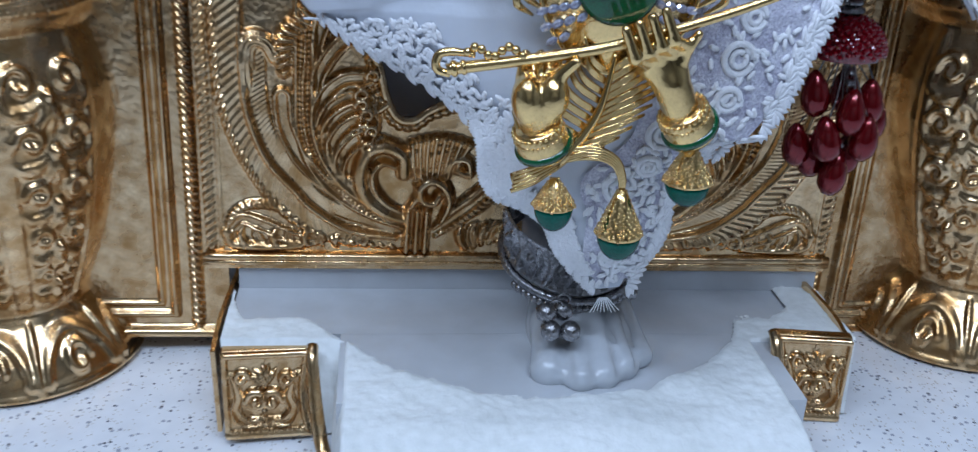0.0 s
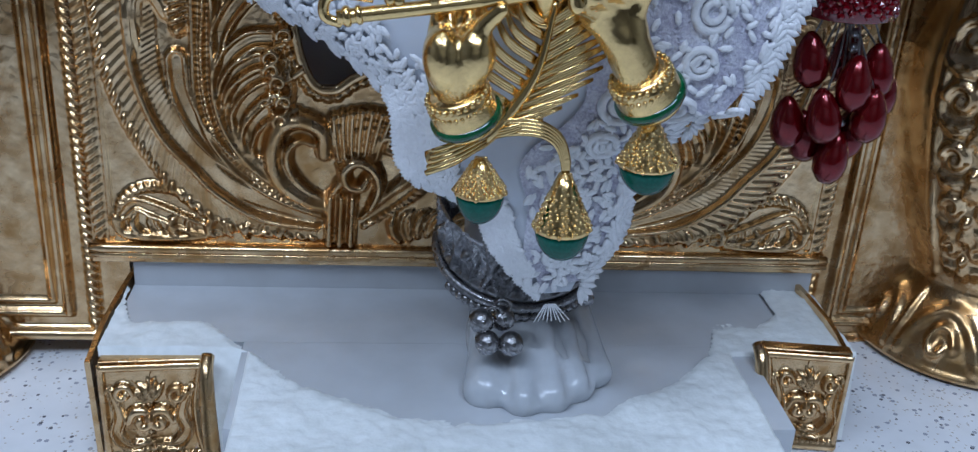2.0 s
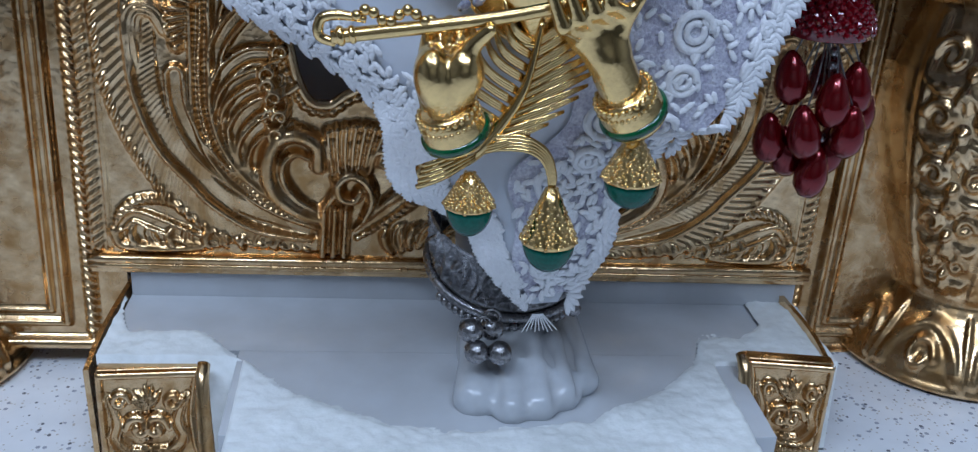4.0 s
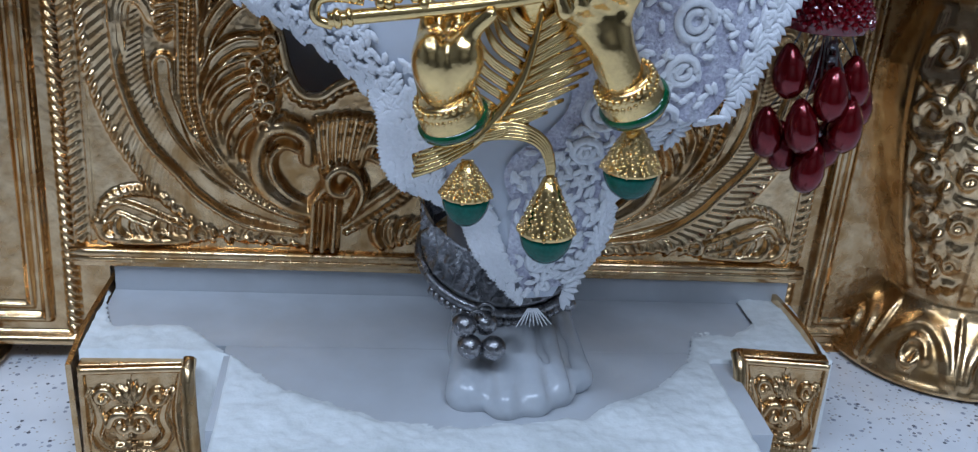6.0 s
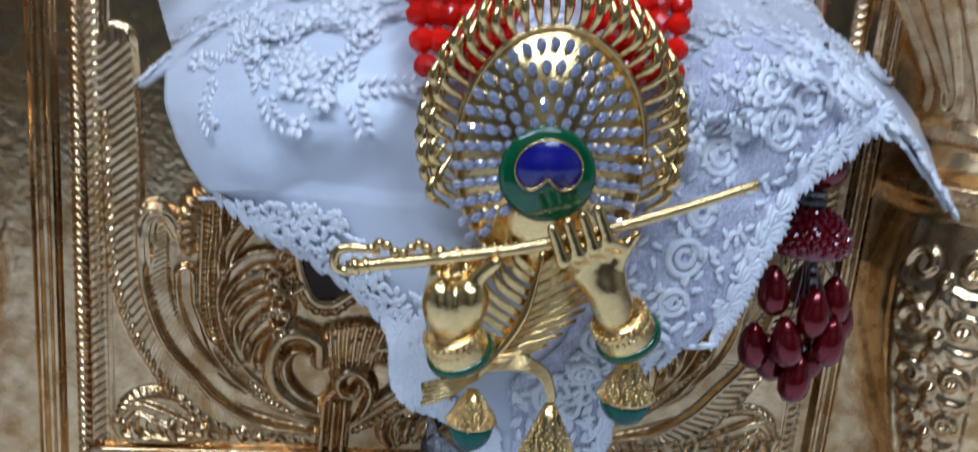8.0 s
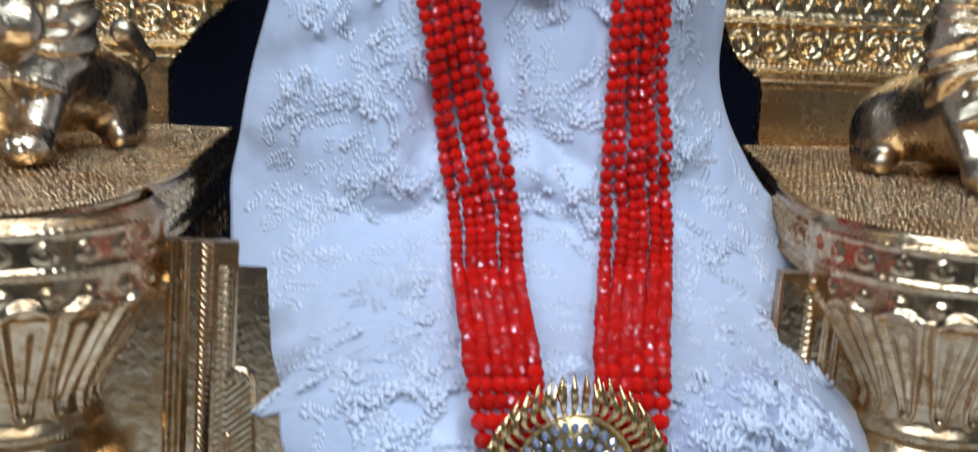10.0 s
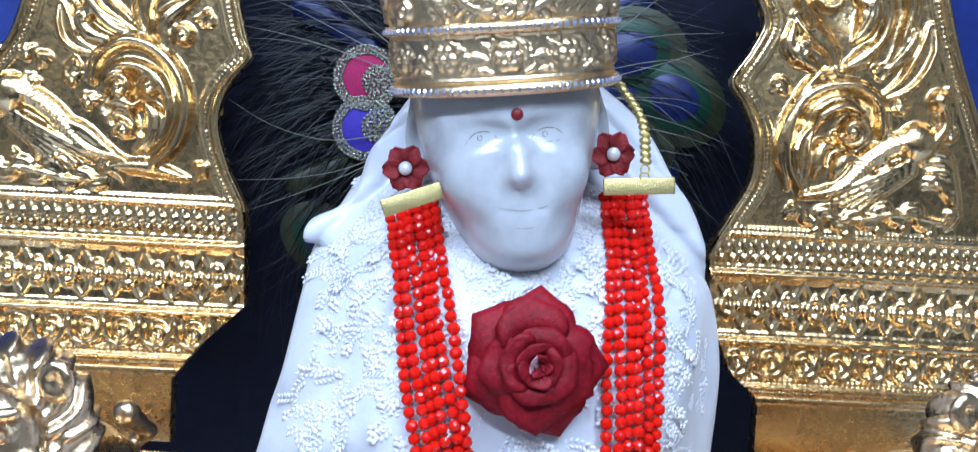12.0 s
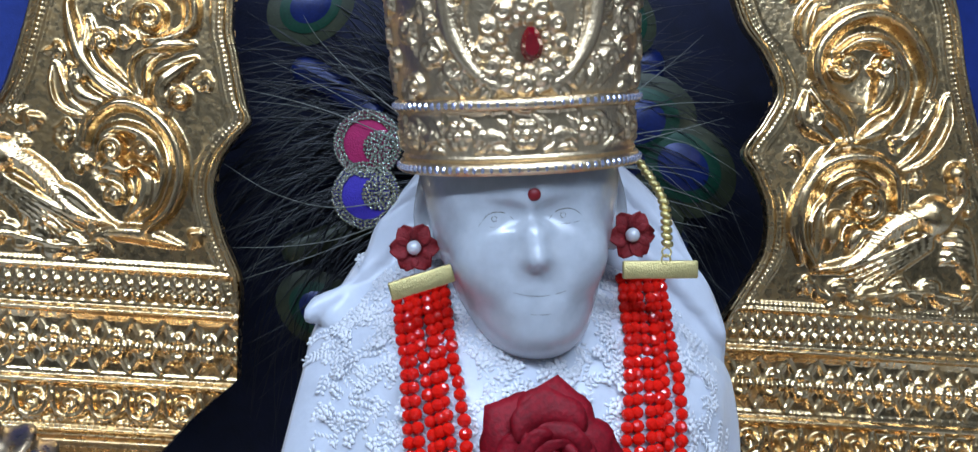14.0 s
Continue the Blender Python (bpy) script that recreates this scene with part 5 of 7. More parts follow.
def robe_point(s, a):
    """Point of the cloth: s runs from the shoulders to the hem, a from -1 to 1 across it."""
    k = s * (len(ROBE) - 1)
    i = min(max(int(k), 0), len(ROBE) - 2)
    t = k - i
    p0, p1, p2, p3 = ROBE[max(i - 1, 0)], ROBE[i], ROBE[i + 1], ROBE[min(i + 2, len(ROBE) - 1)]
    z, y, l, r, back, drop = 0.5 * (2 * p1 + (p2 - p0) * t + (2 * p0 - 5 * p1 + 4 * p2 - p3) * t * t + (3 * p1 - p0 - 3 * p2 + p3) * t ** 3)
    x = (l + r) / 2 + a * (r - l) / 2
    e = abs(a) ** 3
    fold = 0.0042 * math.sin(22 * s + 7 * x / 0.1 + 2.5 * fbm(x * 14, s * 5)) * min(1, 6 * s) + 0.006 * fbm(x * 16, s * 8, 1.0, 3) + 0.0016 * math.sin(90 * s + 30 * x) * max(0, 1 - abs(s - 0.36) / 0.10)
    fold += 0.0020 * math.sin(x * 260 + z * 120) * max(0, min(1, (x - 0.075) / 0.04)) * max(0, 1 - abs(z - 0.19) / 0.06)
    fold += 0.0042 * math.sin((z + 0.45 * x) * 170 + 3 * fbm(x * 9, s * 4)) * max(0, min(1, (x - 0.0) / 0.05)) * max(0, 1 - abs(z - 0.235) / 0.06)
    fold += 0.0034 * math.sin((z - 0.5 * x) * 150 + 3 * fbm(x * 8, s * 5)) * max(0, min(1, (0.0 - x) / 0.05)) * max(0, 1 - abs(z - 0.33) / 0.08)
    fold += 0.017 * max(0, min(1, (0.02 - x) / 0.06)) * math.exp(-((z - 0.222) / 0.026) ** 2) * (s < 0.48)
    if s > 0.7:
        fold *= 0.4
    if a > 0:
        drop += 0.030 * max(0, 1 - abs(s - 0.50) / 0.10)
    if a > 0 and 0.38 < s < 0.8:
        back *= 1 - 0.75 * min(1, (s - 0.38) / 0.12)
    return Vector((x, y + back * e + fold, z - drop * e + 0.5 * fold))


def robe():
    ns, na = 260, 150
    verts = [robe_point(i / (ns - 1), 2 * j / (na - 1) - 1) for i in range(ns) for j in range(na)]
    faces = [(i * na + j, (i + 1) * na + j, (i + 1) * na + j + 1, i * na + j + 1) for i in range(ns - 1) for j in range(na - 1)]
    ob = link_mesh("robe", verts, faces, SATIN)
    mod = ob.modifiers.new("thickness", "SOLIDIFY")
    mod.thickness, mod.offset = 0.0012, -1
    return tagged(ob, "white satin robe with raised floral embroidery and lace hem", "robe")


robe_ob = robe()


def robe_frame(s, a):
    p = robe_point(s, a)
    du, dv = robe_point(s, min(a + 0.01, 1)) - robe_point(s, max(a - 0.01, -1)), robe_point(min(s + 0.004, 1), a) - robe_point(max(s - 0.004, 0), a)
    n = dv.cross(du).normalized()
    if n.y > 0 and n.z < 0.3:
        n = -n
    t = du.normalized()
    b = n.cross(t)
    return Matrix(((t.x, b.x, n.x, p.x), (t.y, b.y, n.y, p.y), (t.z, b.z, n.z, p.z), (0, 0, 0, 1)))


def embroidery():
    """Raised flower sprays: curved stems with paired stitched leaves and a floret at each tip."""
    rng = random.Random(5)
    pile, taken = Pile(), []
    pv, pf = sphere_vf(1.0, 6, 3, 0.0019, 0.0009, 0.00015)
    for _ in range(900):
        s, a = rng.uniform(0.02, 0.62), rng.uniform(-0.90, 0.88)
        if s > 0.40 and rng.random() < 0.6:
            continue
        m0 = robe_frame(s, a)
        if any((m0.translation - p).length < 0.0078 for p in taken):
            continue
        taken.append(m0.translation.copy())
        for stem in range(rng.randint(3, 5)):
            an, bend, x, y = rng.uniform(0, 6.28), rng.uniform(-0.28, 0.28), 0.0, 0.0
            for k in range(rng.randint(3, 7)):
                x, y, an = x + 0.0025 * math.cos(an), y + 0.0025 * math.sin(an), an + bend
                q = m0 @ Matrix.Translation((x, y, 0.0003 - 2.5 * (x * x + y * y)))
                for side in (-1, 1):
                    pile.add(pv, pf, q @ Matrix.Rotation(an + side * 0.8, 4, "Z") @ Matrix.Translation((0.0022, 0, 0.0)) @ Matrix.Scale(rng.uniform(0.75, 1.1), 4))
            if rng.random() < 0.55:
                for j in range(5):
                    pile.add(pv, pf, q @ Matrix.Translation((0.003 * math.cos(an), 0.003 * math.sin(an), 0.0)) @ Matrix.Rotation(j * 1.256, 4, "Z") @ Matrix.Translation((0.0020, 0, 0.0)) @ Matrix.Diagonal((1.0, 1.5, 1.2, 1)))
    tagged(link_mesh("embroidery", pile.v, pile.f, THREAD, robe_ob), "raised white floral embroidery", kind="stuff")


embroidery()


def shawl():
    """Cloth that comes down from behind the head on to the shoulders, with a loose corner on one side."""
    rows = [(0.514, 0.204, -0.016, 0.076), (0.500, 0.200, -0.028, 0.094), (0.486, 0.197, -0.038, 0.107), (0.470, 0.194, -0.047, 0.117), (0.455, 0.190, -0.052, 0.127), (0.442, 0.188, -0.060, 0.134), (0.431, 0.186, -0.078, 0.138), (0.422, 0.185, -0.081, 0.141), (0.414, 0.186, -0.066, 0.142), (0.395, 0.188, -0.060, 0.140)]
    ns, na = 70, 70
    G = smooth_line(rows, ns)
    verts = []
    for i, (z, y, l, r) in enumerate(G):
        for j in range(na):
            a = 2 * j / (na - 1) - 1
            x = (l + r) / 2 + a * (r - l) / 2
            fold = 0.0030 * math.sin(260 * (z + 0.9 * abs(x - 0.03))) + 0.0030 * fbm(x * 40, z * 40, 5.0, 3)
            verts.append((x, y - 0.014 * (1 - abs(a) ** 4) + fold, z + 0.4 * fold))
    faces = [(i * na + j, (i + 1) * na + j, (i + 1) * na + j + 1, i * na + j + 1) for i in range(ns - 1) for j in range(na - 1)]
    ob = link_mesh("shawl", verts, faces, SATIN)
    mod = ob.modifiers.new("thickness", "SOLIDIFY")
    mod.thickness, mod.offset = 0.0016, 1
    tagged(ob, "white cloth draped behind the head and shoulders", "shawl")


shawl()

# ---- crown ----
CR = HEAD @ pose(0.0, -0.002, 0.0395, 6, 0.5, 0)
crown = thing("crown", "embossed gold crown with rhinestone bands and a red drop gem", "crown", CR)


def crown_body():
    zs, rs = [0.0, 0.030, 0.034, 0.060, 0.100, 0.135, 0.15], [0.0555, 0.0565, 0.0572, 0.0585, 0.0605, 0.061, 0.055]
    c = 2 * math.pi * 0.057
    R = Relief(-c / 2, c / 2, 0.0, 0.15, 0.0007)
    # lower band: flowers, bell sprays and leaves
    for k in range(-5, 6):
        u = k * 0.0318
        for j in range(6):
            an = j * 60
            R.ball(u + 0.0042 * math.cos(radians(an)), 0.0155 + 0.0042 * math.sin(radians(an)), 0.0027, 0.0022)
        R.ball(u, 0.0155, 0.0022, 0.0034)
        for s in (-1, 1):
            for j in range(4):
                R.leaf(u + s * 0.008, 0.008 + 0.003 * j, 0.010, 90 - s * 65 + s * 28 * j, 0.0016, 0.0022, 0.4)
            R.stroke([(u + s * 0.009, 0.0145), (u + s * 0.0158, 0.0145)], 0.0035, 0.0024, "ribs", (0.4, 1))
    for v in (0.005, 0.026):
        R.stroke([(-c / 2, v), (c / 2, v)], 0.0008, 0.001, "ridge", n=200)
    # upper body: a large rosette between leaf sprays
    for j in range(12):
        an = j * 30
        R.ball(0.0155 * math.cos(radians(an)), 0.054 + 0.0165 * math.sin(radians(an)), 0.0050, 0.0036)
        R.stroke(swirl(0.0155 * math.cos(radians(an)), 0.054 + 0.0165 * math.sin(radians(an)), 0.0038, an, 1, 1, 7, 0.3), 0.0010, 0.0046, n=24)
        R.ball(0.0095 * math.cos(radians(an + 15)), 0.054 + 0.011 * math.sin(radians(an + 15)), 0.0026, 0.0032)
    for s in (-1, 1):
        R.stroke([(s * 0.006, 0.034), (s * 0.020, 0.042), (s * 0.031, 0.060), (s * 0.035, 0.085), (s * 0.044, 0.120)], 0.0042, 0.0044, "ridge", (0.4, 1, 1, 0.7), n=90)
        R.stroke([(s * 0.021, 0.050), (s * 0.025, 0.065), (s * 0.023, 0.085), (s * 0.028, 0.112)], 0.0024, 0.0034, "feather", (0.4, 1, 0.8), 0.002, 80)
        for j in range(26):
            u, v = s * (0.036 + 0.013 * (j % 6) + 0.004 * math.sin(j * 5.1)), 0.040 + 0.022 * (j // 6) + 0.008 * math.sin(j * 2.3)
            for q in range(3):
                R.leaf(u, v, 0.011, 40 * q + 47 * j, 0.0024, 0.0030, 0.9 * s)
            R.stroke(swirl(u + 0.005, v + 0.006, 0.0055, 60 * j, 1.1, s, 9, 0.2), 0.0014, 0.0030, n=40)
        for j in range(5):
            R.leaf(s * 0.010, 0.038, 0.014, 90 - s * (20 + 28 * j), 0.0022, 0.0036, -0.5 * s)
            R.leaf(s * (0.012 + 0.006 * j), 0.036, 0.009, 90 - s * 30, 0.003, 0.003, 0.4 * s)
    R.stroke([(0, 0.031), (0, 0.038)], 0.0065, 0.0030, "hollow", (1, 0.6))
    R.texture(0.00025, 1)
    def mapper(U, V, H):
        a = U / 0.057 - math.pi / 2
        r = np.interp(V, zs, rs) + H
        return np.stack([r * np.cos(a), r * np.sin(a) * 0.98, V], -1)
    R.mesh("crown_sheet", GOLD_CROWN, crown, mapper=mapper)
    v, f = lathe_vf([(0.055, 0.15), (0.03, 0.158), (0.0, 0.160)], 48, False)
    link_mesh("crown_cap", v, f, GOLD_CROWN, crown)
    for z, r in ((0.0005, 0.0578), (0.0290, 0.0588)):
        v, f = lathe_vf([(r - 0.0025, z - 0.0026), (r, z - 0.0026), (r + 0.0008, z), (r, z + 0.0026), (r - 0.0025, z + 0.0026)], 72, False)
        band = link_mesh("rhinestone_band", v, f, GOLD_CROWN, crown, "thin band of set clear rhinestones")
        gem_v, gem_f = lathe_vf([(0.0, 0.0011), (0.0009, 0.0010), (0.0018, 0.0002), (0.0018, -0.0004)], 7, False)
        me = None
        for k in range(92):
            a = 2 * math.pi * k / 92
            if math.sin(a) > 0.25:
                continue
            m = Matrix.Translation(((r + 0.0008) * math.cos(a), (r + 0.0008) * math.sin(a) * 0.98, z)) @ Matrix.Rotation(a, 4, "Z") @ Matrix.Rotation(math.pi / 2, 4, "Y")
            if me is None:
                ob = link_mesh("rhinestone", gem_v, gem_f, CRYSTAL, band, smooth=False, at=m)
                me = ob.data
            else:
                ob = new("rhinestone", me)
                ob.parent, ob.matrix_basis = band, m
    # drop gem
    verts, faces = [], []
    for k in range(14):
        a = 2 * math.pi * k / 14
        rr = 0.0036 * (1 + 0.45 * max(0, math.sin(a)) ** 4)
        for f_, h in ((1, 0), (0.62, 0.0022)):
            verts.append((rr * f_ * math.cos(a), -h, rr * f_ * math.sin(a) * 1.25))
    faces = [(2 * k, 2 * ((k + 1) % 14), 2 * ((k + 1) % 14) + 1, 2 * k + 1) for k in range(14)] + [tuple(2 * k + 1 for k in range(14))[::-1]]
    link_mesh("drop_gem", verts, faces, RUBY, crown, "dark red faceted drop gem", False, pose(0.003, -0.0620, 0.053, 0, 0, 0) @ Matrix.Scale(1.35, 4))


crown_body()

# ---- ear flowers ----
def flower_stud(at):
    st = thing("earring", "red fabric flower earring with a pearl centre", "earring", at, "earrings")
    for k in range(6):
        a = k * math.pi / 3
        verts, faces = [], []
        n = 7
        for i in range(n):
            for j in range(n):
                u, w = i / (n - 1), 2 * j / (n - 1) - 1
                rad = 0.0028 + 0.0092 * u
                wid = 0.0052 * math.sin(math.pi * min(1, 0.22 + 0.72 * u))
                verts.append((rad, w * wid, 0.0012 + 0.0022 * math.sin(u * 2.4) + 0.0016 * w * w - 0.0018 * u * u))
        faces = [(i * n + j, (i + 1) * n + j, (i + 1) * n + j + 1, i * n + j + 1) for i in range(n - 1) for j in range(n - 1)]
        ob = link_mesh("petal", verts, faces, FELT, st, at=Matrix.Rotation(a, 4, "Z") @ Matrix.Translation((0, 0, 0.0004 * (k % 2))))
        md = ob.modifiers.new("thickness", "SOLIDIFY")
        md.thickness = 0.0007
    v, f = sphere_vf(0.0036, 18, 10)
    link_mesh("pearl", v, f, PEARL, st, "round silver-white pearl", at=Matrix.Translation((0, 0, 0.0036)))
    v, f = lathe_vf([(0.0055, -0.0006), (0.0055, 0.0006)], 16)
    link_mesh("backing", v, f, FELT, st)
    return st


flower_stud(HEAD @ pose(-0.053, -0.009, 0.0, 90, 0, -6))
flower_stud(HEAD @ pose(0.0515, -0.009, 0.0, 90, 0, 12))

# face marks, laid on the carved surface
def on_face(x, z, lift=0.0):
    """The point of the face in front at (x, z) in the frame of the ears."""
    ys = np.linspace(-0.075, -0.02, 221)
    W = [HEAD @ Vector((x, y, z)) for y in ys]
    F = statue_field([np.array([w[k] for w in W]) for k in range(3)])
    hit = int(np.argmax(F < 0))
    return (x, float(ys[hit]) - lift, z)


dot = link_mesh("forehead_dot", *sphere_vf(1.0, 14, 8, 0.0030, 0.0016, 0.0030), TILAK, at=HEAD @ pose(*on_face(0.0025, 0.0228)))
tagged(dot, "small dark red paste dot on the forehead", "paste dot")
for sx in (-1, 1):
    P = Pile()
    cx = sx * 0.0155 + 0.001
    L = [(cx - 0.0085, -0.0412, 0.0105 if sx > 0 else 0.0098), (cx - 0.003, -0.0455, 0.0152), (cx + 0.004, -0.0455, 0.0152), (cx + 0.0088, -0.0412, 0.0105)]
    L = [on_face(p[0], p[2]) for p in smooth_line(L, 14)]
    P.add(*tube(L, [0.00015, 0.00034, 0.00015], 5, 24))
    P.add(*tube([on_face(cx + d, 0.0103 - 0.0013 * (1 - (d / 0.0086) ** 2)) for d in np.linspace(-0.0085, 0.0088, 10)], [0.0001, 0.00022, 0.0001], 5, 20))
    P.add(*tube([on_face(cx - 0.001 + 0.0012 * math.cos(t), 0.0128 + 0.0012 * math.sin(t)) for t in np.linspace(0, 6.0, 9)], [0.00025, 0.00025], 5, 24))
    tagged(link_mesh("engraved_eye_line", P.v, P.f, INK, at=HEAD), "fine engraved eye outline on the marble face", "engraving")

P = Pile()
for x0, x1, z, dip in ((-0.009, 0.0165, -0.0205, 0.0022), (-0.004, 0.011, -0.0300, 0.0012)):
    P.add(*tube([on_face(x, z - dip * (1 - ((x - (x0 + x1) / 2) / ((x1 - x0) / 2)) ** 2)) for x in np.linspace(x0, x1, 12)], [0.00008, 0.00022, 0.00008], 5, 24))
tagged(link_mesh("engraved_mouth_line", P.v, P.f, INK, at=HEAD), "fine engraved mouth line on the marble face", "engraving")

# ---- bead necklace ----
necklace = thing("necklace", "long red cut-glass bead necklace with brass clasps", "necklace")


def bead_vf(r):
    """A faceted bead."""
    v, f = sphere_vf(r, 8, 6)
    return v, f


def on_robe(x, z, lift):
    """The cloth's front at (x, z) above the lap."""
    lo, hi = 0.05, 0.46
    for _ in range(18):
        mid = (lo + hi) / 2
        k = mid * (len(ROBE) - 1)
        zz = float(np.interp(k, range(len(ROBE)), ROBE[:, 0]))
        lo, hi = (mid, hi) if zz > z else (lo, mid)
    s = (lo + hi) / 2
    l, r = np.interp(s * (len(ROBE) - 1), range(len(ROBE)), ROBE[:, 2]), np.interp(s * (len(ROBE) - 1), range(len(ROBE)), ROBE[:, 3])
    a = max(-1, min(1, (x - (l + r) / 2) * 2 / (r - l)))
    p = robe_point(s, a)
    return np.array([x, p.y - lift, z])


def bead_sheet(top_l, top_r, mid_l, mid_r, low_l, low_r, end_l, end_r, spread=(0.08, 0.24, 0.42, 0.57, 0.73, 0.92)):
    rng = random.Random(8)
    r = 0.00315
    bv, bf = bead_vf(r)
    mesh = None
    for k, f in enumerate(spread):
        lerp = lambda a, b: [a[i] + (b[i] - a[i]) * f for i in range(2)]
        ctrl = [lerp(top_l, top_r), lerp(mid_l, mid_r), lerp(low_l, low_r)]
        pts = [on_robe(x, z, 0.005 + 0.0012 * (k % 2)) for x, z in smooth_line(ctrl, 14) + np.c_[0.0009 * np.sin(np.arange(14) * 0.9 + 2.1 * k), np.zeros(14)]]
        e = lerp(end_l, end_r)
        pts += [np.array([e[0] + (pts[-1][0] - e[0]) * 0.75, 0.035, 0.2195]), np.array([e[0] + (pts[-1][0] - e[0]) * 0.25, -0.030, 0.2135]), np.array([e[0], -0.066, 0.2065]), np.array([e[0] * 0.9 + 0.0025, -0.0765, 0.190])]
        L = smooth_line(pts, 200)
        length = np.linalg.norm(np.diff(L, axis=0), axis=1).sum()
        n = int(length / (r * 1.92))
        L = smooth_line(pts, n)
        strand = link_mesh("strand", *tube(pts, [0.0004, 0.0004], 5, 60), REDGLASS, necklace)
        rest = Pile()
        for i, p in enumerate(L):
            m = Matrix.Translation(p + np.array([rng.uniform(-1, 1) * 0.0004, rng.uniform(-1, 1) * 0.0006, 0])) @ Euler((rng.random() * 6, rng.random() * 6, rng.random() * 6)).to_matrix().to_4x4() @ Matrix.Scale(rng.uniform(0.93, 1.05), 4)
            if i < 24:
                if mesh is None:
                    mesh = bpy.data.meshes.new("bead")
                    mesh.from_pydata(bv, [], bf)
                    mesh.materials.append(REDGLASS)
                ob = new("bead", mesh)
                ob.parent, ob.matrix_basis = strand, m
            else:
                rest.add(bv, bf, m)
        tagged(link_mesh("bead_row", rest.v, rest.f, REDGLASS, strand, smooth=False), kind="stuff")


bead_sheet((-0.038, 0.436), (-0.011, 0.447), (-0.027, 0.362), (0.001, 0.368), (-0.0045, 0.240), (0.0270, 0.240), (-0.008, 0.2), (0.017, 0.2))
bead_sheet((0.074, 0.453), (0.103, 0.454), (0.0700, 0.365), (0.1015, 0.366), (0.0645, 0.240), (0.099, 0.240), (0.035, 0.2), (0.060, 0.2))
for at, w in ((pose(-0.0265, 0.117, 0.4500, 0, -20, 8), 0.0150), (pose(0.0855, 0.124, 0.4615, 0, -4, -4), 0.0178)):
    part("clasp", box_bm(-w, w, -0.0016, 0.0016, -0.0042, 0.0042, 0.0007), GOLD_BAR, necklace, "brushed brass clasp bar", at=at)
coil_v, coil_f = lathe_vf([(0.0, -0.0018), (0.0024, -0.0014), (0.0032, 0.0), (0.0024, 0.0014), (0.0, 0.0018)], 10, False)
coil_mesh = None
for k, c in enumerate(smooth_line([(0.0785, 0.150, 0.512), (0.0875, 0.135, 0.494), (0.0880, 0.124, 0.474)], 14)):
    m = Matrix.Translation(c) @ Matrix.Rotation(0.3 + 0.12 * math.sin(k * 2.3), 4, "Y")
    ob = link_mesh("cord_coil", coil_v, coil_f, GOLD_BAR, necklace, at=m) if coil_mesh is None else new("cord_coil", coil_mesh)
    coil_mesh = ob.data
    ob.parent, ob.matrix_basis = necklace, m
ring = [(0.0022 * math.cos(a), 0, 0.0022 * math.sin(a)) for a in np.linspace(0, 2 * math.pi, 12)]
for z in (0.4700, 0.4665):
    link_mesh("link_ring", *tube(ring, [0.0005, 0.0005], 5, 24), GOLD_BAR, necklace, at=pose(0.0875, 0.1225, z))

# ---- rose ----
def rose(at):
    ro = thing("rose", "full dark red velvet rose pinned on the robe", "rose", at)
    rng = random.Random(11)
    rings = [(5, 0.0390, 0.30, 0.000), (5, 0.0350, 0.52, 0.004), (4, 0.0275, 0.82, 0.008), (3, 0.0175, 1.15, 0.012), (3, 0.0105, 1.38, 0.014), (2, 0.0065, 1.45, 0.015)]
    n = 11
    for ri, (count, size, lift, up) in enumerate(rings):
        for k in range(count):
            a0 = 2 * math.pi * k / count + ri * 0.7 + rng.uniform(-0.28, 0.28)
            verts, grow = [], rng.uniform(-0.10, 0.08)
            for i in range(n):
                for j in range(n):
                    u, w = i / (n - 1), 2 * j / (n - 1) - 1
                    half = (0.95 if ri < 2 else 1.25) * math.sin(math.pi * min(1, 0.12 + 0.62 * u)) 
                    an = w * half
                    rad = size * u * (1 - 0.12 * w ** 4 * u)
                    tip = 1 + (0.15 if ri < 2 else 0.08) * max(0, 1 - 3 * abs(w)) * (u ** 4) + grow
                    curl = 0.22 * size * max(0, u - 0.72) / 0.28
                    lf = lift * (1 - 0.25 * u)
                    x = rad * tip * math.cos(lf) * math.cos(an)
                    y = rad * tip * math.cos(lf * 0.6) * math.sin(an)
                    z = up + rad * math.sin(lf) * (0.65 + 0.2 * u) - curl * (1.2 - 0.5 * lift) + 0.0018 * u * math.sin(w * 4 + k * 2 + u * 3) + 0.0005 * u * math.sin(w * 11 + k * 5)
                    verts.append((x, y, z))
            faces = [(i * n + j, (i + 1) * n + j, (i + 1) * n + j + 1, i * n + j + 1) for i in range(n - 1) for j in range(n - 1)]
            ob = link_mesh("petal", verts, faces, PETAL if not (ri >= 4 and k == 0) else PETAL_PALE, ro, at=Matrix.Rotation(a0, 4, "Z"))
            md = ob.modifiers.new("thickness", "SOLIDIFY")
            md.thickness = 0.0006


rose(pose(0.034, 0.098, 0.377, 84, 0, 2) @ Matrix.Scale(0.85, 4))
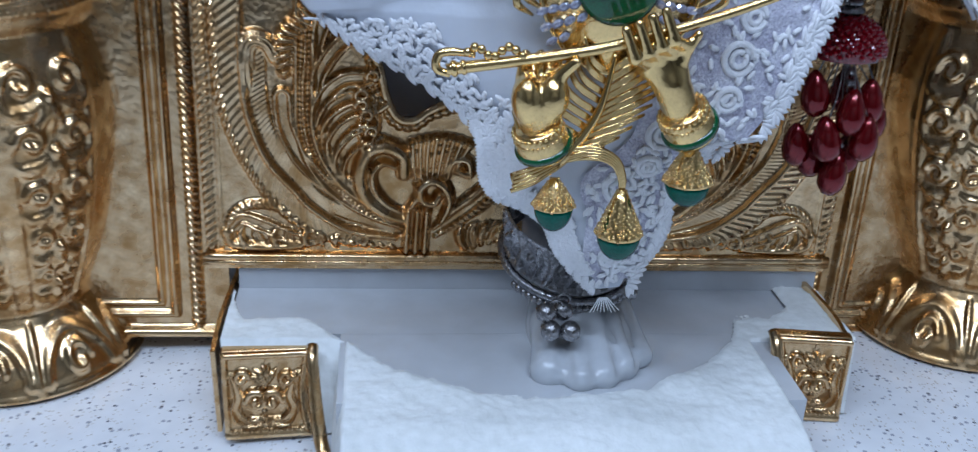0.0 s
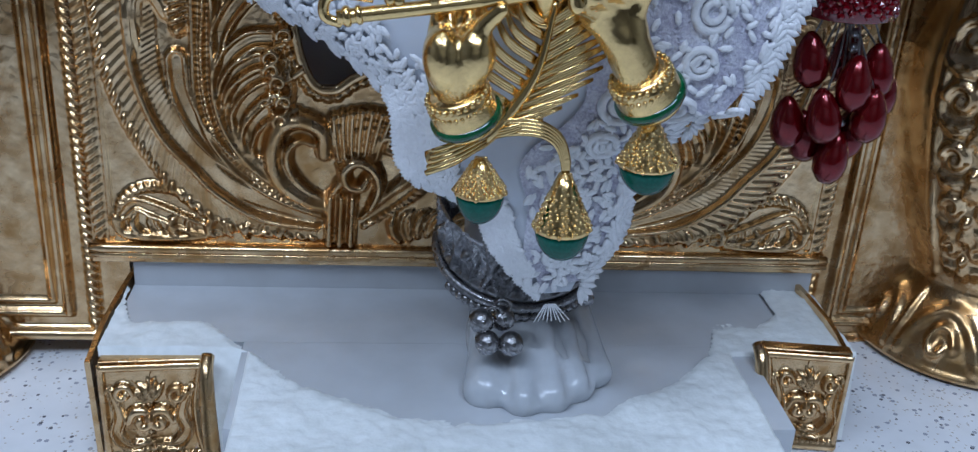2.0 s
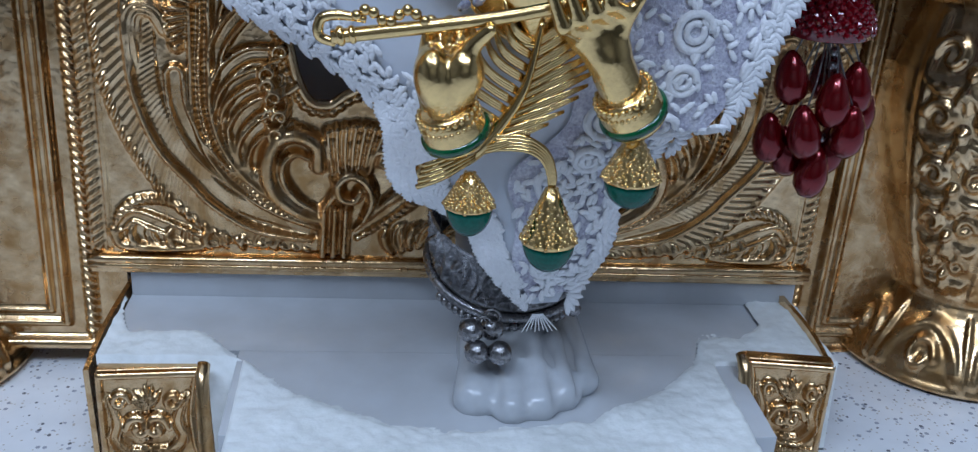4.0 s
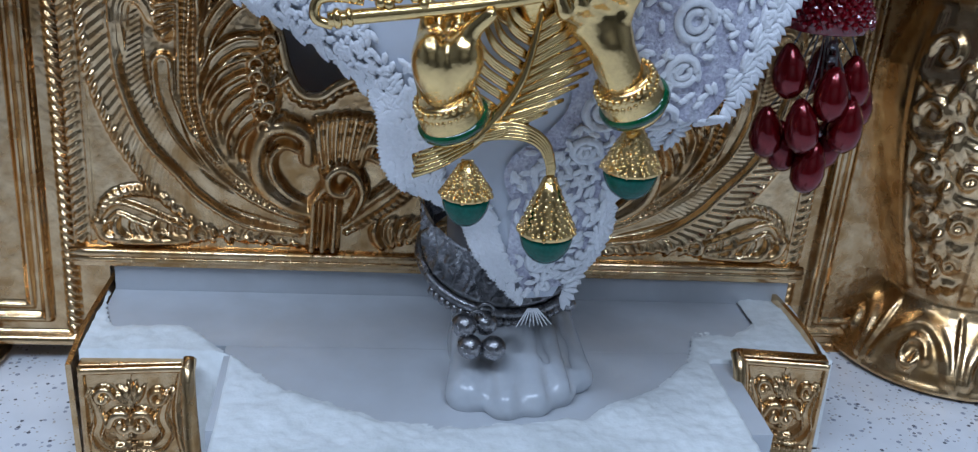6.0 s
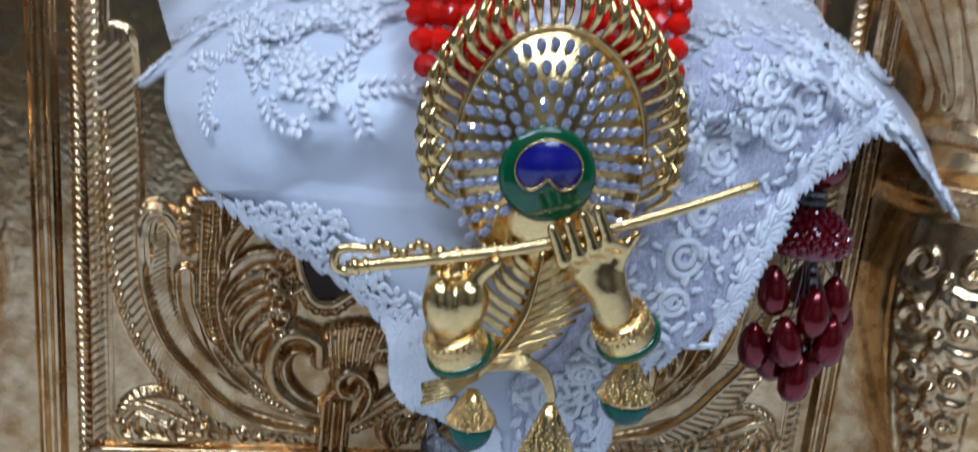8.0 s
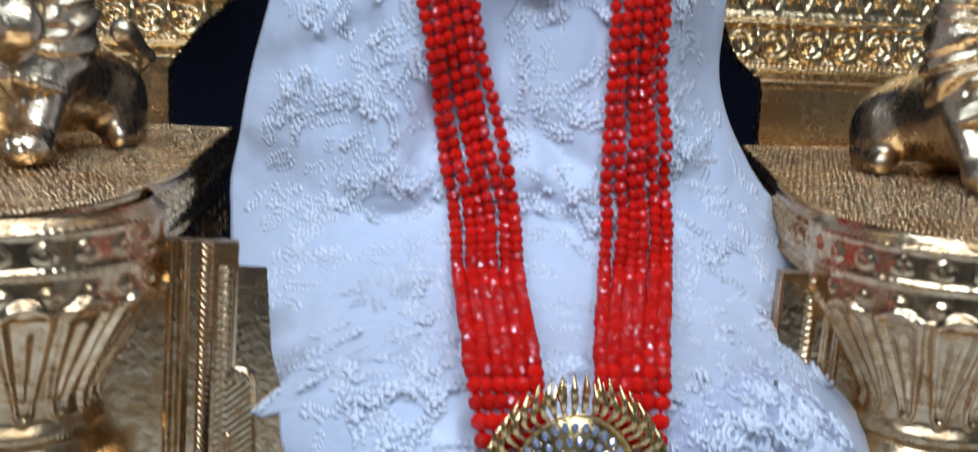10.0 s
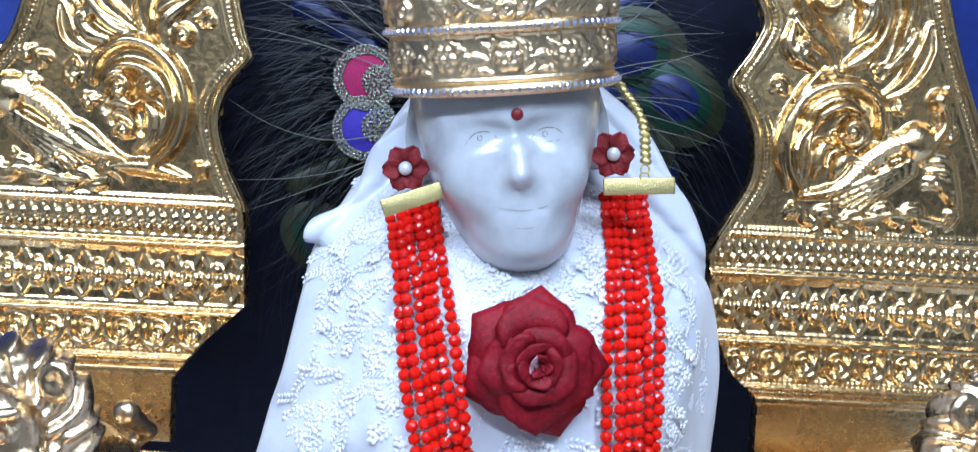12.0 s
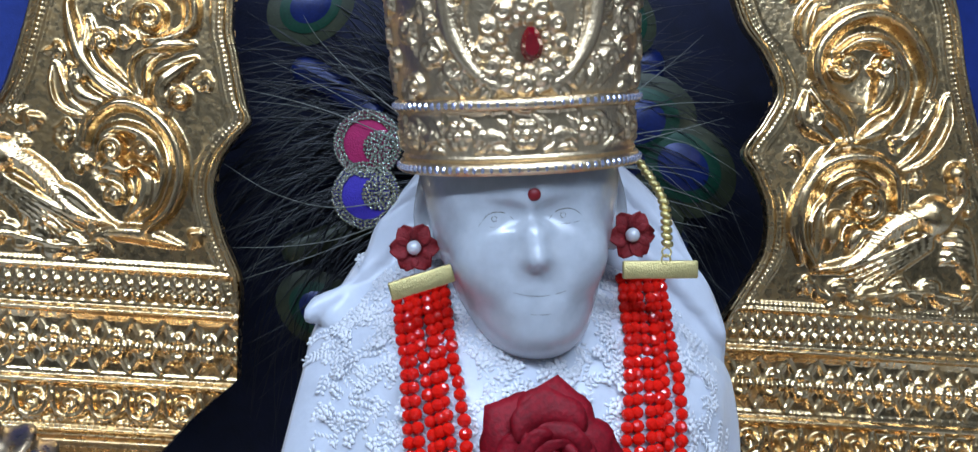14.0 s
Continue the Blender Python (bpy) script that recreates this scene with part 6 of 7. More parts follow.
# ---- lions on the armrests ----
def lion_field(X):
    x, y, z = X
    f = rod(X, (0, 0.035, 0.036), (0.0, 0.095, 0.030), 0.027, 0.024)
    f = melt(f, ell(X, (0.0, 0.012, 0.036), (0.026, 0.024, 0.032)), 0.010)
    for s in (-1, 1):
        f = melt(f, ell(X, (s * 0.021, 0.092, 0.022), (0.013, 0.024, 0.022)), 0.006)
        f = melt(f, rod(X, (s * 0.024, 0.100, 0.008), (s * 0.028, 0.072, 0.007), 0.008, 0.006), 0.004)
        f = melt(f, rod(X, (s * 0.018, 0.012, 0.036), (s * 0.021, -0.010, 0.010), 0.0115, 0.0085), 0.006)
        f = melt(f, ell(X, (s * 0.0215, -0.0165, 0.0085), (0.0105, 0.013, 0.0085)), 0.004)
        for k in (-1, 0, 1):
            f = carve(f, rod(X, (s * 0.0215 + k * 0.005 - 0.0025, -0.032, 0.006), (s * 0.0215 + k * 0.005 - 0.0025, -0.018, 0.018), 0.0008, 0.0008), 0.0015)
    tail = melt(rod(X, (0.0, 0.115, 0.02), (0.028, 0.115, 0.045), 0.005, 0.004), rod(X, (0.028, 0.115, 0.045), (0.022, 0.098, 0.058), 0.004, 0.007), 0.004)
    f = melt(f, tail, 0.004)
    # mane with combed locks
    ang = np.arctan2(x, z - 0.062)
    rad = np.sqrt(x ** 2 + (z - 0.062) ** 2)
    mane = ell(X, (0, 0.022, 0.064), (0.037, 0.028, 0.045))
    mane = mane - 0.0011 * np.cos(ang * 21 + rad * 210 + y * 170 + 1.2 * np.sin(z * 260 + x * 90)) - 0.0009 * np.cos(ang * 13 - rad * 330 + y * 260 + 1.5 * np.sin(z * 150))
    f = melt(f, mane, 0.004)
    # face
    h = ell(X, (0, -0.006, 0.066), (0.0245, 0.022, 0.027))
    h = melt(h, ell(X, (0, -0.024, 0.0575), (0.0170, 0.0150, 0.0105)), 0.004)
    h = melt(h, rod(X, (0, -0.024, 0.081), (0, -0.038, 0.0665), 0.0052, 0.0066), 0.003)
    h = melt(h, ell(X, (0, -0.0400, 0.0640), (0.0078, 0.0045, 0.0046)), 0.0012)
    h = melt(h, ell(X, (0, -0.0190, 0.0385), (0.0140, 0.0140, 0.0060)), 0.003)
    h = carve(h, ell(X, (0, -0.0320, 0.0470), (0.0125, 0.0160, 0.0056)), 0.0012)
    h = carve(h, ell(X, (0.0035, -0.0450, 0.0630), (0.0016, 0.0030, 0.0014)), 0.0008)
    h = carve(h, ell(X, (-0.0035, -0.0450, 0.0630), (0.0016, 0.0030, 0.0014)), 0.0008)
    for s in (-1, 1):
        h = melt(h, ell(X, (s * 0.0085, -0.0335, 0.0570), (0.0080, 0.0075, 0.0068)), 0.0015)
        h = melt(h, rod(X, (s * 0.005, -0.0285, 0.0830), (s * 0.0185, -0.0210, 0.0850), 0.0036, 0.0028), 0.002)
        h = carve(h, ell(X, (s * 0.0118, -0.0290, 0.0760), (0.0066, 0.0046, 0.0042)), 0.0012)
        h = melt(h, ell(X, (s * 0.0118, -0.0245, 0.0756), (0.0048, 0.0044, 0.0034)), 0.0006)
        h = melt(h, ell(X, (s * 0.0205, -0.0140, 0.0590), (0.0085, 0.0085, 0.0100)), 0.003)
        h = melt(h, ell(X, (s * 0.0270, 0.000, 0.0950), (0.0085, 0.0050, 0.0100)), 0.002)
        h = carve(h, ell(X, (s * 0.0270, -0.0055, 0.0950), (0.0045, 0.0035, 0.0060)), 0.0015)
        h = melt(h, ell(X, (s * 0.0070, -0.0350, 0.0495), (0.0018, 0.0020, 0.0046)), 0.0008)
        for k in range(3):
            h = melt(h, rod(X, (s * (0.012 + 0.006 * k), -0.020 + 0.004 * k, 0.040 - 0.002 * k), (s * (0.015 + 0.008 * k), -0.006 + 0.004 * k, 0.024 + 0.004 * k), 0.0032, 0.0014), 0.0015)
    return melt(f, h, 0.0015)


lv, lf = solid(lion_field, (-0.046, -0.050, -0.001), (0.046, 0.126, 0.118), 0.0012)
lion = link_mesh("lion_figurine", lv, lf, GOLD_LION, at=pose(-0.220, 0.128, ARM_Z, 0, 0, -10) @ Matrix.Diagonal((1.10, 0.96, 1.10, 1)))
tagged(lion, "cast gold lion crouching with open mouth on the armrest", "figurine", "throne lions")
lion_b = lion.copy()
scene.collection.objects.link(lion_b)
lion_b.matrix_basis = pose(0.290, 0.118, ARM_Z, 0, 0, 10) @ Matrix.Diagonal((1.12, 0.84, 1.10, 1))

# ---- peacock feather fan behind the head ----
fan = thing("feather_fan", "dark peacock feather fan standing behind the statue", "feather fan", pose(0.03, 0.452, 0.50))


def feather_fan():
    rng = random.Random(21)
    dark, pale = Pile(), Pile()
    for k in range(1500):
        a = rng.uniform(0, 2 * math.pi)
        if -2.5 < a - 2 * math.pi < -0.7 and rng.random() < 0.6:
            continue
        r0, r1 = rng.uniform(0.01, 0.10), rng.uniform(0.13, 0.235)
        bend = rng.uniform(-0.35, 0.35) - 0.25 * math.cos(a)
        y = rng.uniform(-0.018, 0.012)
        pts = []
        for t in (0, 0.35, 0.7, 1):
            r = r0 + (r1 - r0) * t
            aa = a + bend * t * t
            pts.append((r * math.cos(aa), y - 0.012 * t, r * math.sin(aa) - 0.03 * t * t * abs(math.cos(a))))
        is_pale = rng.random() < (0.10 if math.cos(a) > 0.2 else 0.03)
        (pale if is_pale else dark).add(*tube(pts, [0.0007, 0.0006, 0.00012] if not is_pale else [0.0003, 0.00035, 0.00012], 3, 9, False))
    tagged(link_mesh("plumage", dark.v, dark.f, BARB, fan, "black glossy feather barbs"), kind="stuff")
    tagged(link_mesh("pale_plumage", pale.v, pale.f, BARB_PALE, fan, "thin pale feather quills"), kind="stuff")
    # broad flat vanes that show beside the head, and long loose quills over them
    for k, (a0, r0, r1, w, m) in enumerate(((38, 0.07, 0.170, 0.020, EYE_BLUE), (24, 0.06, 0.175, 0.021, EYE_OLIVE), (11, 0.06, 0.180, 0.022, EYE_BLUE), (-2, 0.06, 0.175, 0.021, EYE_OLIVE), (-15, 0.06, 0.170, 0.021, EYE_BLUE), (-29, 0.07, 0.165, 0.020, EYE_OLIVE), (152, 0.09, 0.165, 0.014, EYE_BLUE), (205, 0.09, 0.160, 0.014, EYE_OLIVE))):
        verts, n = [], 13
        for i in range(n):
            t = i / (n - 1)
            r, ww = r0 + (r1 - r0) * t, w * (0.55 + 0.45 * t) * (1 if t < 0.8 else math.sqrt(max(0.05, 1 - ((t - 0.8) / 0.21) ** 2)))
            for q in (-1, -0.5, 0, 0.5, 1):
                verts.append((r, q * ww, 0.004 * (1 - q * q) - 0.006 * t + 0.0006 * math.sin(i * 2.1 + q * 3)))
        faces = [(i * 5 + j, (i + 1) * 5 + j, (i + 1) * 5 + j + 1, i * 5 + j + 1) for i in range(n - 1) for j in range(4)]
        ob = link_mesh("vane", verts, faces, m, fan, "broad blue-green feather vane", at=pose(0, -0.014 - 0.002 * (k % 3), 0.0, 90, 0, 0) @ Matrix.Rotation(radians(a0), 4, "Z"))
        md = ob.modifiers.new("thickness", "SOLIDIFY")
        md.thickness = 0.0006
    for k in range(26):
        a = radians(rng.uniform(-32, 62)) if k % 4 else radians(rng.uniform(120, 215))
        bend = rng.uniform(-0.30, 0.10)
        pts = [(r * math.cos(a + bend * t * t), -0.030 - 0.010 * t, r * math.sin(a + bend * t * t)) for t, r in ((0, 0.07), (0.4, 0.115), (0.75, 0.155), (1, rng.uniform(0.165, 0.20)))]
        link_mesh("quill", *tube(pts, [0.0005, 0.0004, 0.00012], 4, 14, False), BARB_PALE, fan, "thin pale quill")
    for x, z, s, tilt in ((0.116, 0.052, 1.25, 100), (0.155, 0.020, 1.2, 60), (0.118, -0.030, 1.1, 110), (-0.135, 0.12, 0.9, -50), (0.10, 0.13, 0.8, 40), (-0.115, -0.105, 0.9, -120)):
        eye = link_mesh("feather_eye", *lathe_vf([(0.0, 0.0030), (0.020, 0.0022), (0.030, 0.0)], 40, False), EYE_OLIVE, fan, "olive green peacock feather eye", at=pose(x, -0.016, z, 90, 0, 0) @ Matrix.Rotation(radians(tilt), 4, "Z") @ Matrix.Diagonal((s, 1.3 * s, 1, 1)))
        link_mesh("green_ring", *lathe_vf([(0.0, 0.0046), (0.016, 0.0040), (0.021, 0.0028)], 36, False), EYE_GREEN, eye)
        link_mesh("blue_centre", *lathe_vf([(0.0, 0.0062), (0.010, 0.0058), (0.014, 0.0042)], 30, False), EYE_BLUE, eye)


feather_fan()

badge = thing("appliqued_badge", "two-lobed sequin badge with pink and blue felt", "badge", pose(-0.060, 0.425, 0.5, 90, 0, 0))
for (x, z), m, turn in (((0.003, 0.0205), PINK, -12), ((0.004, -0.0175), ROYAL, 12)):
    lobe = link_mesh("felt_lobe", *lathe_vf([(0.0, 0.002), (0.021, 0.002), (0.0245, 0.0)], 40), m, badge, "bright felt lobe", at=pose(x, z, 0.0, 0, 0, turn))
    pile = Pile()
    sv, sf = lathe_vf([(0.0004, 0.0007), (0.0013, 0.0004), (0.0016, -0.0002)], 7, False)
    rng = random.Random(4)
    tilt = lambda: Euler((rng.uniform(-0.5, 0.5), rng.uniform(-0.5, 0.5), 0)).to_matrix().to_4x4()
    for ring in range(3):
        for k in range(46 + 4 * ring):
            an = k / (46 + 4 * ring) * 2 * math.pi
            r = 0.0188 + 0.0026 * ring
            pile.add(sv, sf, Matrix.Translation((r * math.cos(an), r * math.sin(an), 0.0026)) @ tilt())
    link_mesh("sequin_trim", pile.v, pile.f, SEQUIN, lobe, "silver-grey sequin edging")
    pile = Pile()
    for ring in range(6):
        r = 0.0115 - 0.0021 * ring
        for k in range(max(int(r / 0.00048), 3)):
            an = k / max(int(r / 0.00048), 3) * 2 * math.pi + ring
            pile.add(sv, sf, Matrix.Translation((0.0095 + r * math.cos(an), r * math.sin(an), 0.0030 + 0.0004 * ring)) @ tilt())
    link_mesh("sequin_disc", pile.v, pile.f, SEQUIN, lobe, "round patch of silver-grey sequins")

# ---- brooch on the hem ----
brooch = thing("brooch", "gold peacock-feather brooch with a flute and green bead drops", "brooch", pose(0.0, -0.0800, 0.0))


def brooch_parts():
    # leaf fringe round the jewelled field
    fr = Pile()
    for ring, count, ln in ((1.0, 34, 0.013), (1.14, 30, 0.011)):
        for k in range(count):
            a = radians(-28 + 236 * (k + 0.5) / count)
            cx, cz = 0.0265, 0.171
            rx, rz = 0.0225 * ring, 0.0290 * ring
            x0, z0 = cx + rx * math.cos(a), cz + rz * math.sin(a)
            x1, z1 = x0 + ln * 0.20 * math.cos(a), z0 + ln * 0.95
            fr.add(*tube([(x0, -0.0005, z0), (x0 + ln * 0.50 * math.cos(a), -0.0028 - 0.001 * (k % 2), z0 + ln * 0.40), (x1, -0.0012, z1)], [0.0004, 0.0013, 0.0002], 6, 10))
    link_mesh("leaf_fringe", fr.v, fr.f, GOLD_BRIGHT, brooch, "curled gold leaf fringe")
    # plate under the stones
    n = 44
    verts = [(0.0265 + 0.0225 * f * math.cos(2 * math.pi * k / n), y, 0.171 + 0.0295 * f * math.sin(2 * math.pi * k / n)) for f, y in ((1, 0.0008), (0.97, -0.0012), (0.0001, -0.0014)) for k in range(n)]
    faces = [(i * n + k, i * n + (k + 1) % n, (i + 1) * n + (k + 1) % n, (i + 1) * n + k) for i in range(2) for k in range(n)]
    plate = link_mesh("stone_plate", verts, faces, GOLD_BRIGHT, brooch)
    P = smooth_line([(0.0265 + 0.0225 * math.cos(a), -0.0012, 0.171 + 0.0295 * math.sin(a)) for a in np.linspace(0, 2 * math.pi, 20)], 90)
    link_mesh("plate_rim", *tube(P, [0.0007, 0.0007], 6, 90), GOLD_BRIGHT, brooch)
    sv, sf = lathe_vf([(0.0, 0.0009), (0.0008, 0.0008), (0.0014, 0.0002), (0.0014, -0.0004)], 8, False)
    me = None
    for ring in range(5):
        f = 0.46 + 0.125 * ring
        count = 13 + 4 * ring
        for k in range(count):
            a = radians(-35 + 250 * (k + 0.5 * (ring % 2)) / (count - 1))
            x, z = 0.0258 + 0.0222 * f * math.cos(a), 0.1675 + (0.0245 + 0.006 * ring / 4) * f * math.sin(a)
            m = Matrix.Translation((x, -0.0018, z)) @ Matrix.Rotation(math.pi / 2, 4, "X") @ Matrix.Rotation(a, 4, "Z") @ Matrix.Diagonal((1.25, 0.85, 1, 1))
            if me is None:
                ob = link_mesh("set_stone", sv, sf, CRYSTAL, plate, smooth=False, at=m)
                me = ob.data
            else:
                ob = new("set_stone", me)
                ob.parent, ob.matrix_basis = plate, m
    # enamel eye: green disc with a blue heart
    eye = link_mesh("enamel_eye", *lathe_vf([(0.0, 0.0036), (0.0102, 0.0036), (0.0114, 0.0030), (0.0117, 0.0)], 48), ENAMEL_G, brooch, "round green enamel eye", at=pose(0.0257, 0.0, 0.1664, 90, 0, 0))
    n = 40
    heart = []
    for k in range(n):
        a = 2 * math.pi * k / n
        r = 0.0080 * (1 - 0.62 * max(0, math.cos((a + math.pi / 2))) ** 10)
        heart.append((r * math.cos(a), 0.0018 + 0.85 * r * math.sin(a)))
    verts = [(x * f, y * f + 0.0018 * (1 - f), h) for f, h in ((1, 0.0034), (0.93, 0.0042), (0.01, 0.0044)) for x, y in heart]
    faces = [(i * n + k, i * n + (k + 1) % n, (i + 1) * n + (k + 1) % n, (i + 1) * n + k) for i in range(2) for k in range(n)]
    link_mesh("blue_heart", verts, faces, ENAMEL_B, eye, "dark blue enamel heart")
    link_mesh("heart_wire", *tube([(x, y, 0.0042) for x, y in heart + heart[:1]], [0.0003, 0.0003], 5, 80), GOLD_BRIGHT, eye)
    # feather stem and fronds
    st = Pile()
    st.add(*tube([(-0.0015, -0.004, 0.1118), (0.005, -0.005, 0.1145), (0.0135, -0.003, 0.1190), (0.0222, -0.002, 0.1310), (0.0262, -0.001, 0.1470)], [0.0022, 0.0024, 0.0016, 0.0010, 0.0008], 10, 40))
    for k in range(5):
        st.add(*tube([(-0.0022 + 0.0004 * k, -0.0062, 0.1094 + 0.0013 * k), (0.0040, -0.0072, 0.1122 + 0.0011 * k), (0.0115, -0.0058, 0.1162 + 0.0007 * k)], [0.0007, 0.0007, 0.0003], 5, 12))
    link_mesh("stem", st.v, st.f, GOLD_BRIGHT, brooch, "ribbed gold feather stem")
    spine = smooth_line([(0.007, -0.003, 0.1150), (0.0135, -0.002, 0.1195), (0.0215, -0.001, 0.1300), (0.0258, 0.0, 0.1460)], 60)
    fd = Pile()
    for k in range(12):
        p = spine[4 + int(k * 4.4)]
        ln = 0.010 + 0.010 * math.sin(math.pi * min(1, (k + 2) / 12))
        for s in (-1, 1):
            up = 0.95 if s < 0 else 0.45 + 0.05 * k
            for j in range(3):
                d = 0.0006 * (j - 1)
                fd.add(*tube([(p[0], p[1], p[2] + d), (p[0] + s * ln * 0.5, p[1] - 0.0022, p[2] + ln * 0.42 * up + d), (p[0] + s * ln * (0.75 if s < 0 else 1.0), p[1] - 0.0008, p[2] + ln * up * (1.1 if s < 0 else 0.72) + d * 0.4)], [0.00055, 0.0007, 0.0002], 5, 10))
    link_mesh("fronds", fd.v, fd.f, GOLD_BRIGHT, brooch, "gold feather fronds")
    hk = Pile()
    for j in range(5):
        d = 0.0008 * (j - 2)
        hk.add(*tube([(0.007, -0.002, 0.1155 + d), (0.0150, -0.004, 0.1192 + d), (0.0225, -0.005, 0.1196 + d), (0.0275 + d * 0.4, -0.005, 0.1168 + d * 0.6), (0.0295 + d * 0.5, -0.005, 0.1120), (0.0297 + d * 0.3, -0.005, 0.1085)], [0.0006, 0.0006, 0.0005], 5, 24))
    link_mesh("hook", hk.v, hk.f, GOLD_BRIGHT, brooch, "curved gold hook")
    # flute
    fl = Pile()
    fl.add(*tube([(-0.0205, -0.0095, 0.1452), (0.02, -0.0095, 0.1505), (0.050, -0.0095, 0.1585), (0.074, -0.0095, 0.1668)], [0.0017, 0.0016, 0.0014, 0.0011], 10, 60))
    for x, z, r in ((-0.0185, 0.1455, 0.0023), (-0.0160, 0.1458, 0.0021), (0.0735, 0.1666, 0.0016), (0.0705, 0.1655, 0.0015)):
        fl.add(*sphere_vf(1, 12, 8, r * 0.6, r, r), Matrix.Translation((x, -0.0095, z)) @ Matrix.Rotation(-0.16, 4, "Y"))
    fl.add(*tube([(-0.0195, -0.0095, 0.1440), (-0.0230, -0.0095, 0.1455), (-0.0225, -0.0095, 0.1492), (-0.0185, -0.0095, 0.1500), (-0.013, -0.0095, 0.1490)], [0.0011, 0.0012, 0.0012, 0.0008], 8, 30))
    for k in range(9):
        fl.add(*sphere_vf(1, 8, 5, 0.0013, 0.0013, 0.0013), Matrix.Translation((-0.0150 + 0.0018 * k, -0.0100, 0.1500 + 0.0013 * math.sin(k * 1.3))))
    link_mesh("flute", fl.v, fl.f, GOLD_BRIGHT, brooch, "slender gold flute")
    # modelled fist and open palm that hold the flute
    def fist(X):
        f = melt(ell(X, (0.0012, -0.008, 0.1368), (0.0042, 0.0056, 0.0066)), ell(X, (0.0082, -0.008, 0.1375), (0.0046, 0.0058, 0.0062)), 0.0012)
        for k in range(3):
            f = melt(f, rod(X, (0.0005 + 0.0042 * k, -0.0055, 0.1420), (0.0010 + 0.0042 * k, -0.0040, 0.1475), 0.0022, 0.0016), 0.0012)
        f = melt(f, rod(X, (0.0100, -0.0100, 0.1440), (0.0135, -0.0115, 0.1475), 0.0020, 0.0015), 0.002)
        return melt(f, rod(X, (0.0050, -0.006, 0.134), (0.0058, -0.005, 0.121), 0.0052, 0.0047), 0.004)
    v, f = solid(fist, (-0.006, -0.018, 0.115), (0.017, 0.004, 0.152), 0.0005)
    link_mesh("modelled_fist", v, f, GOLD_BRIGHT, brooch, "polished gold fist")
    def palm(X):
        f = rod(X, (0.0462, -0.006, 0.1290), (0.0405, -0.0075, 0.1405), 0.0050, 0.0052)
        f = melt(f, ell(X, (0.0372, -0.0075, 0.1462), (0.0070, 0.0042, 0.0056)), 0.003)
        for k in range(4):
            x, z = 0.0288 + 0.0034 * k, 0.1478 + 0.0016 * k
            f = melt(f, rod(X, (x + 0.0035, -0.0105, z - 0.0010), (x, -0.0128, z + 0.0010), 0.0017, 0.0018), 0.0012)
            f = melt(f, rod(X, (x, -0.0132, z + 0.0008), (x - 0.0030, -0.0132, z + 0.0085), 0.0017, 0.0013), 0.0006)
        return melt(f, rod(X, (0.0425, -0.009, 0.1480), (0.0460, -0.0105, 0.1545), 0.0018, 0.0012), 0.002)
    v, f = solid(palm, (0.020, -0.018, 0.122), (0.055, 0.002, 0.166), 0.0005)
    link_mesh("modelled_palm", v, f, GOLD_BRIGHT, brooch, "polished gold palm with fingers curled over the flute")
    for at, s in ((pose(0.0058, -0.005, 0.1250, 18, -22, 0), 1.0), (pose(0.0462, -0.006, 0.1296, 18, -32, 0), 1.0)):
        cuff = link_mesh("cuff", *lathe_vf([(0.0055, 0.0042), (0.0068, 0.0034), (0.0070, 0.0015), (0.0074, 0.0), (0.0076, -0.0020), (0.0078, -0.0046), (0.0066, -0.0062), (0.0045, -0.0070)], 36), GOLD_BRIGHT, brooch, "beaded gold cuff", at=at)
        link_mesh("enamel_ring", *lathe_vf([(0.0076, -0.0020), (0.0083, -0.0023), (0.0084, -0.0038), (0.0078, -0.0041)], 36, False), ENAMEL_G, cuff, "green enamel ring")
        pile = Pile()
        for zz, rr, cnt, sz in ((0.0034, 0.0068, 26, 0.0008), (0.0012, 0.0071, 30, 0.0006)):
            for k in range(cnt):
                a = 2 * math.pi * k / cnt
                pile.add(*sphere_vf(sz, 6, 4), Matrix.Translation((rr * math.cos(a), rr * math.sin(a), zz)))
        link_mesh("granulation", pile.v, pile.f, GOLD_BRIGHT, cuff)
    # drops: granulated cone over a green bead
    rng = random.Random(9)
    for x, y, zt, zb, w, zl in ((0.0103, -0.005, 0.1128, 0.1043, 0.0061, 0.0966), (0.0297, -0.005, 0.1090, 0.0950, 0.0069, 0.0870), (0.0486, -0.005, 0.1222, 0.1108, 0.0070, 0.1035)):
        h = zt - zb
        cone = link_mesh("drop_cap", *lathe_vf([(0.0, h), (w * 0.22, h * 0.97), (w * 0.45, h * 0.70), (w * 0.72, h * 0.36), (w * 0.98, h * 0.06), (w, 0.0), (w * 0.8, -0.0004)], 28), GOLD_BRIGHT, brooch, "granulated gold cone cap", at=pose(x, y, zb))
        pile = Pile()
        for k in range(230):
            t = math.sqrt((k + 0.5) / 230)
            a = k * 2.39996 + rng.uniform(-0.1, 0.1)
            rr = w * (0.14 + 0.86 * t)
            pile.add(*sphere_vf(rng.uniform(0.00042, 0.00062), 6, 4), Matrix.Translation((rr * math.cos(a), rr * math.sin(a), h * (1 - t) * 0.98 + 0.0002)))
        link_mesh("granulation", pile.v, pile.f, GOLD_BRIGHT, cone)
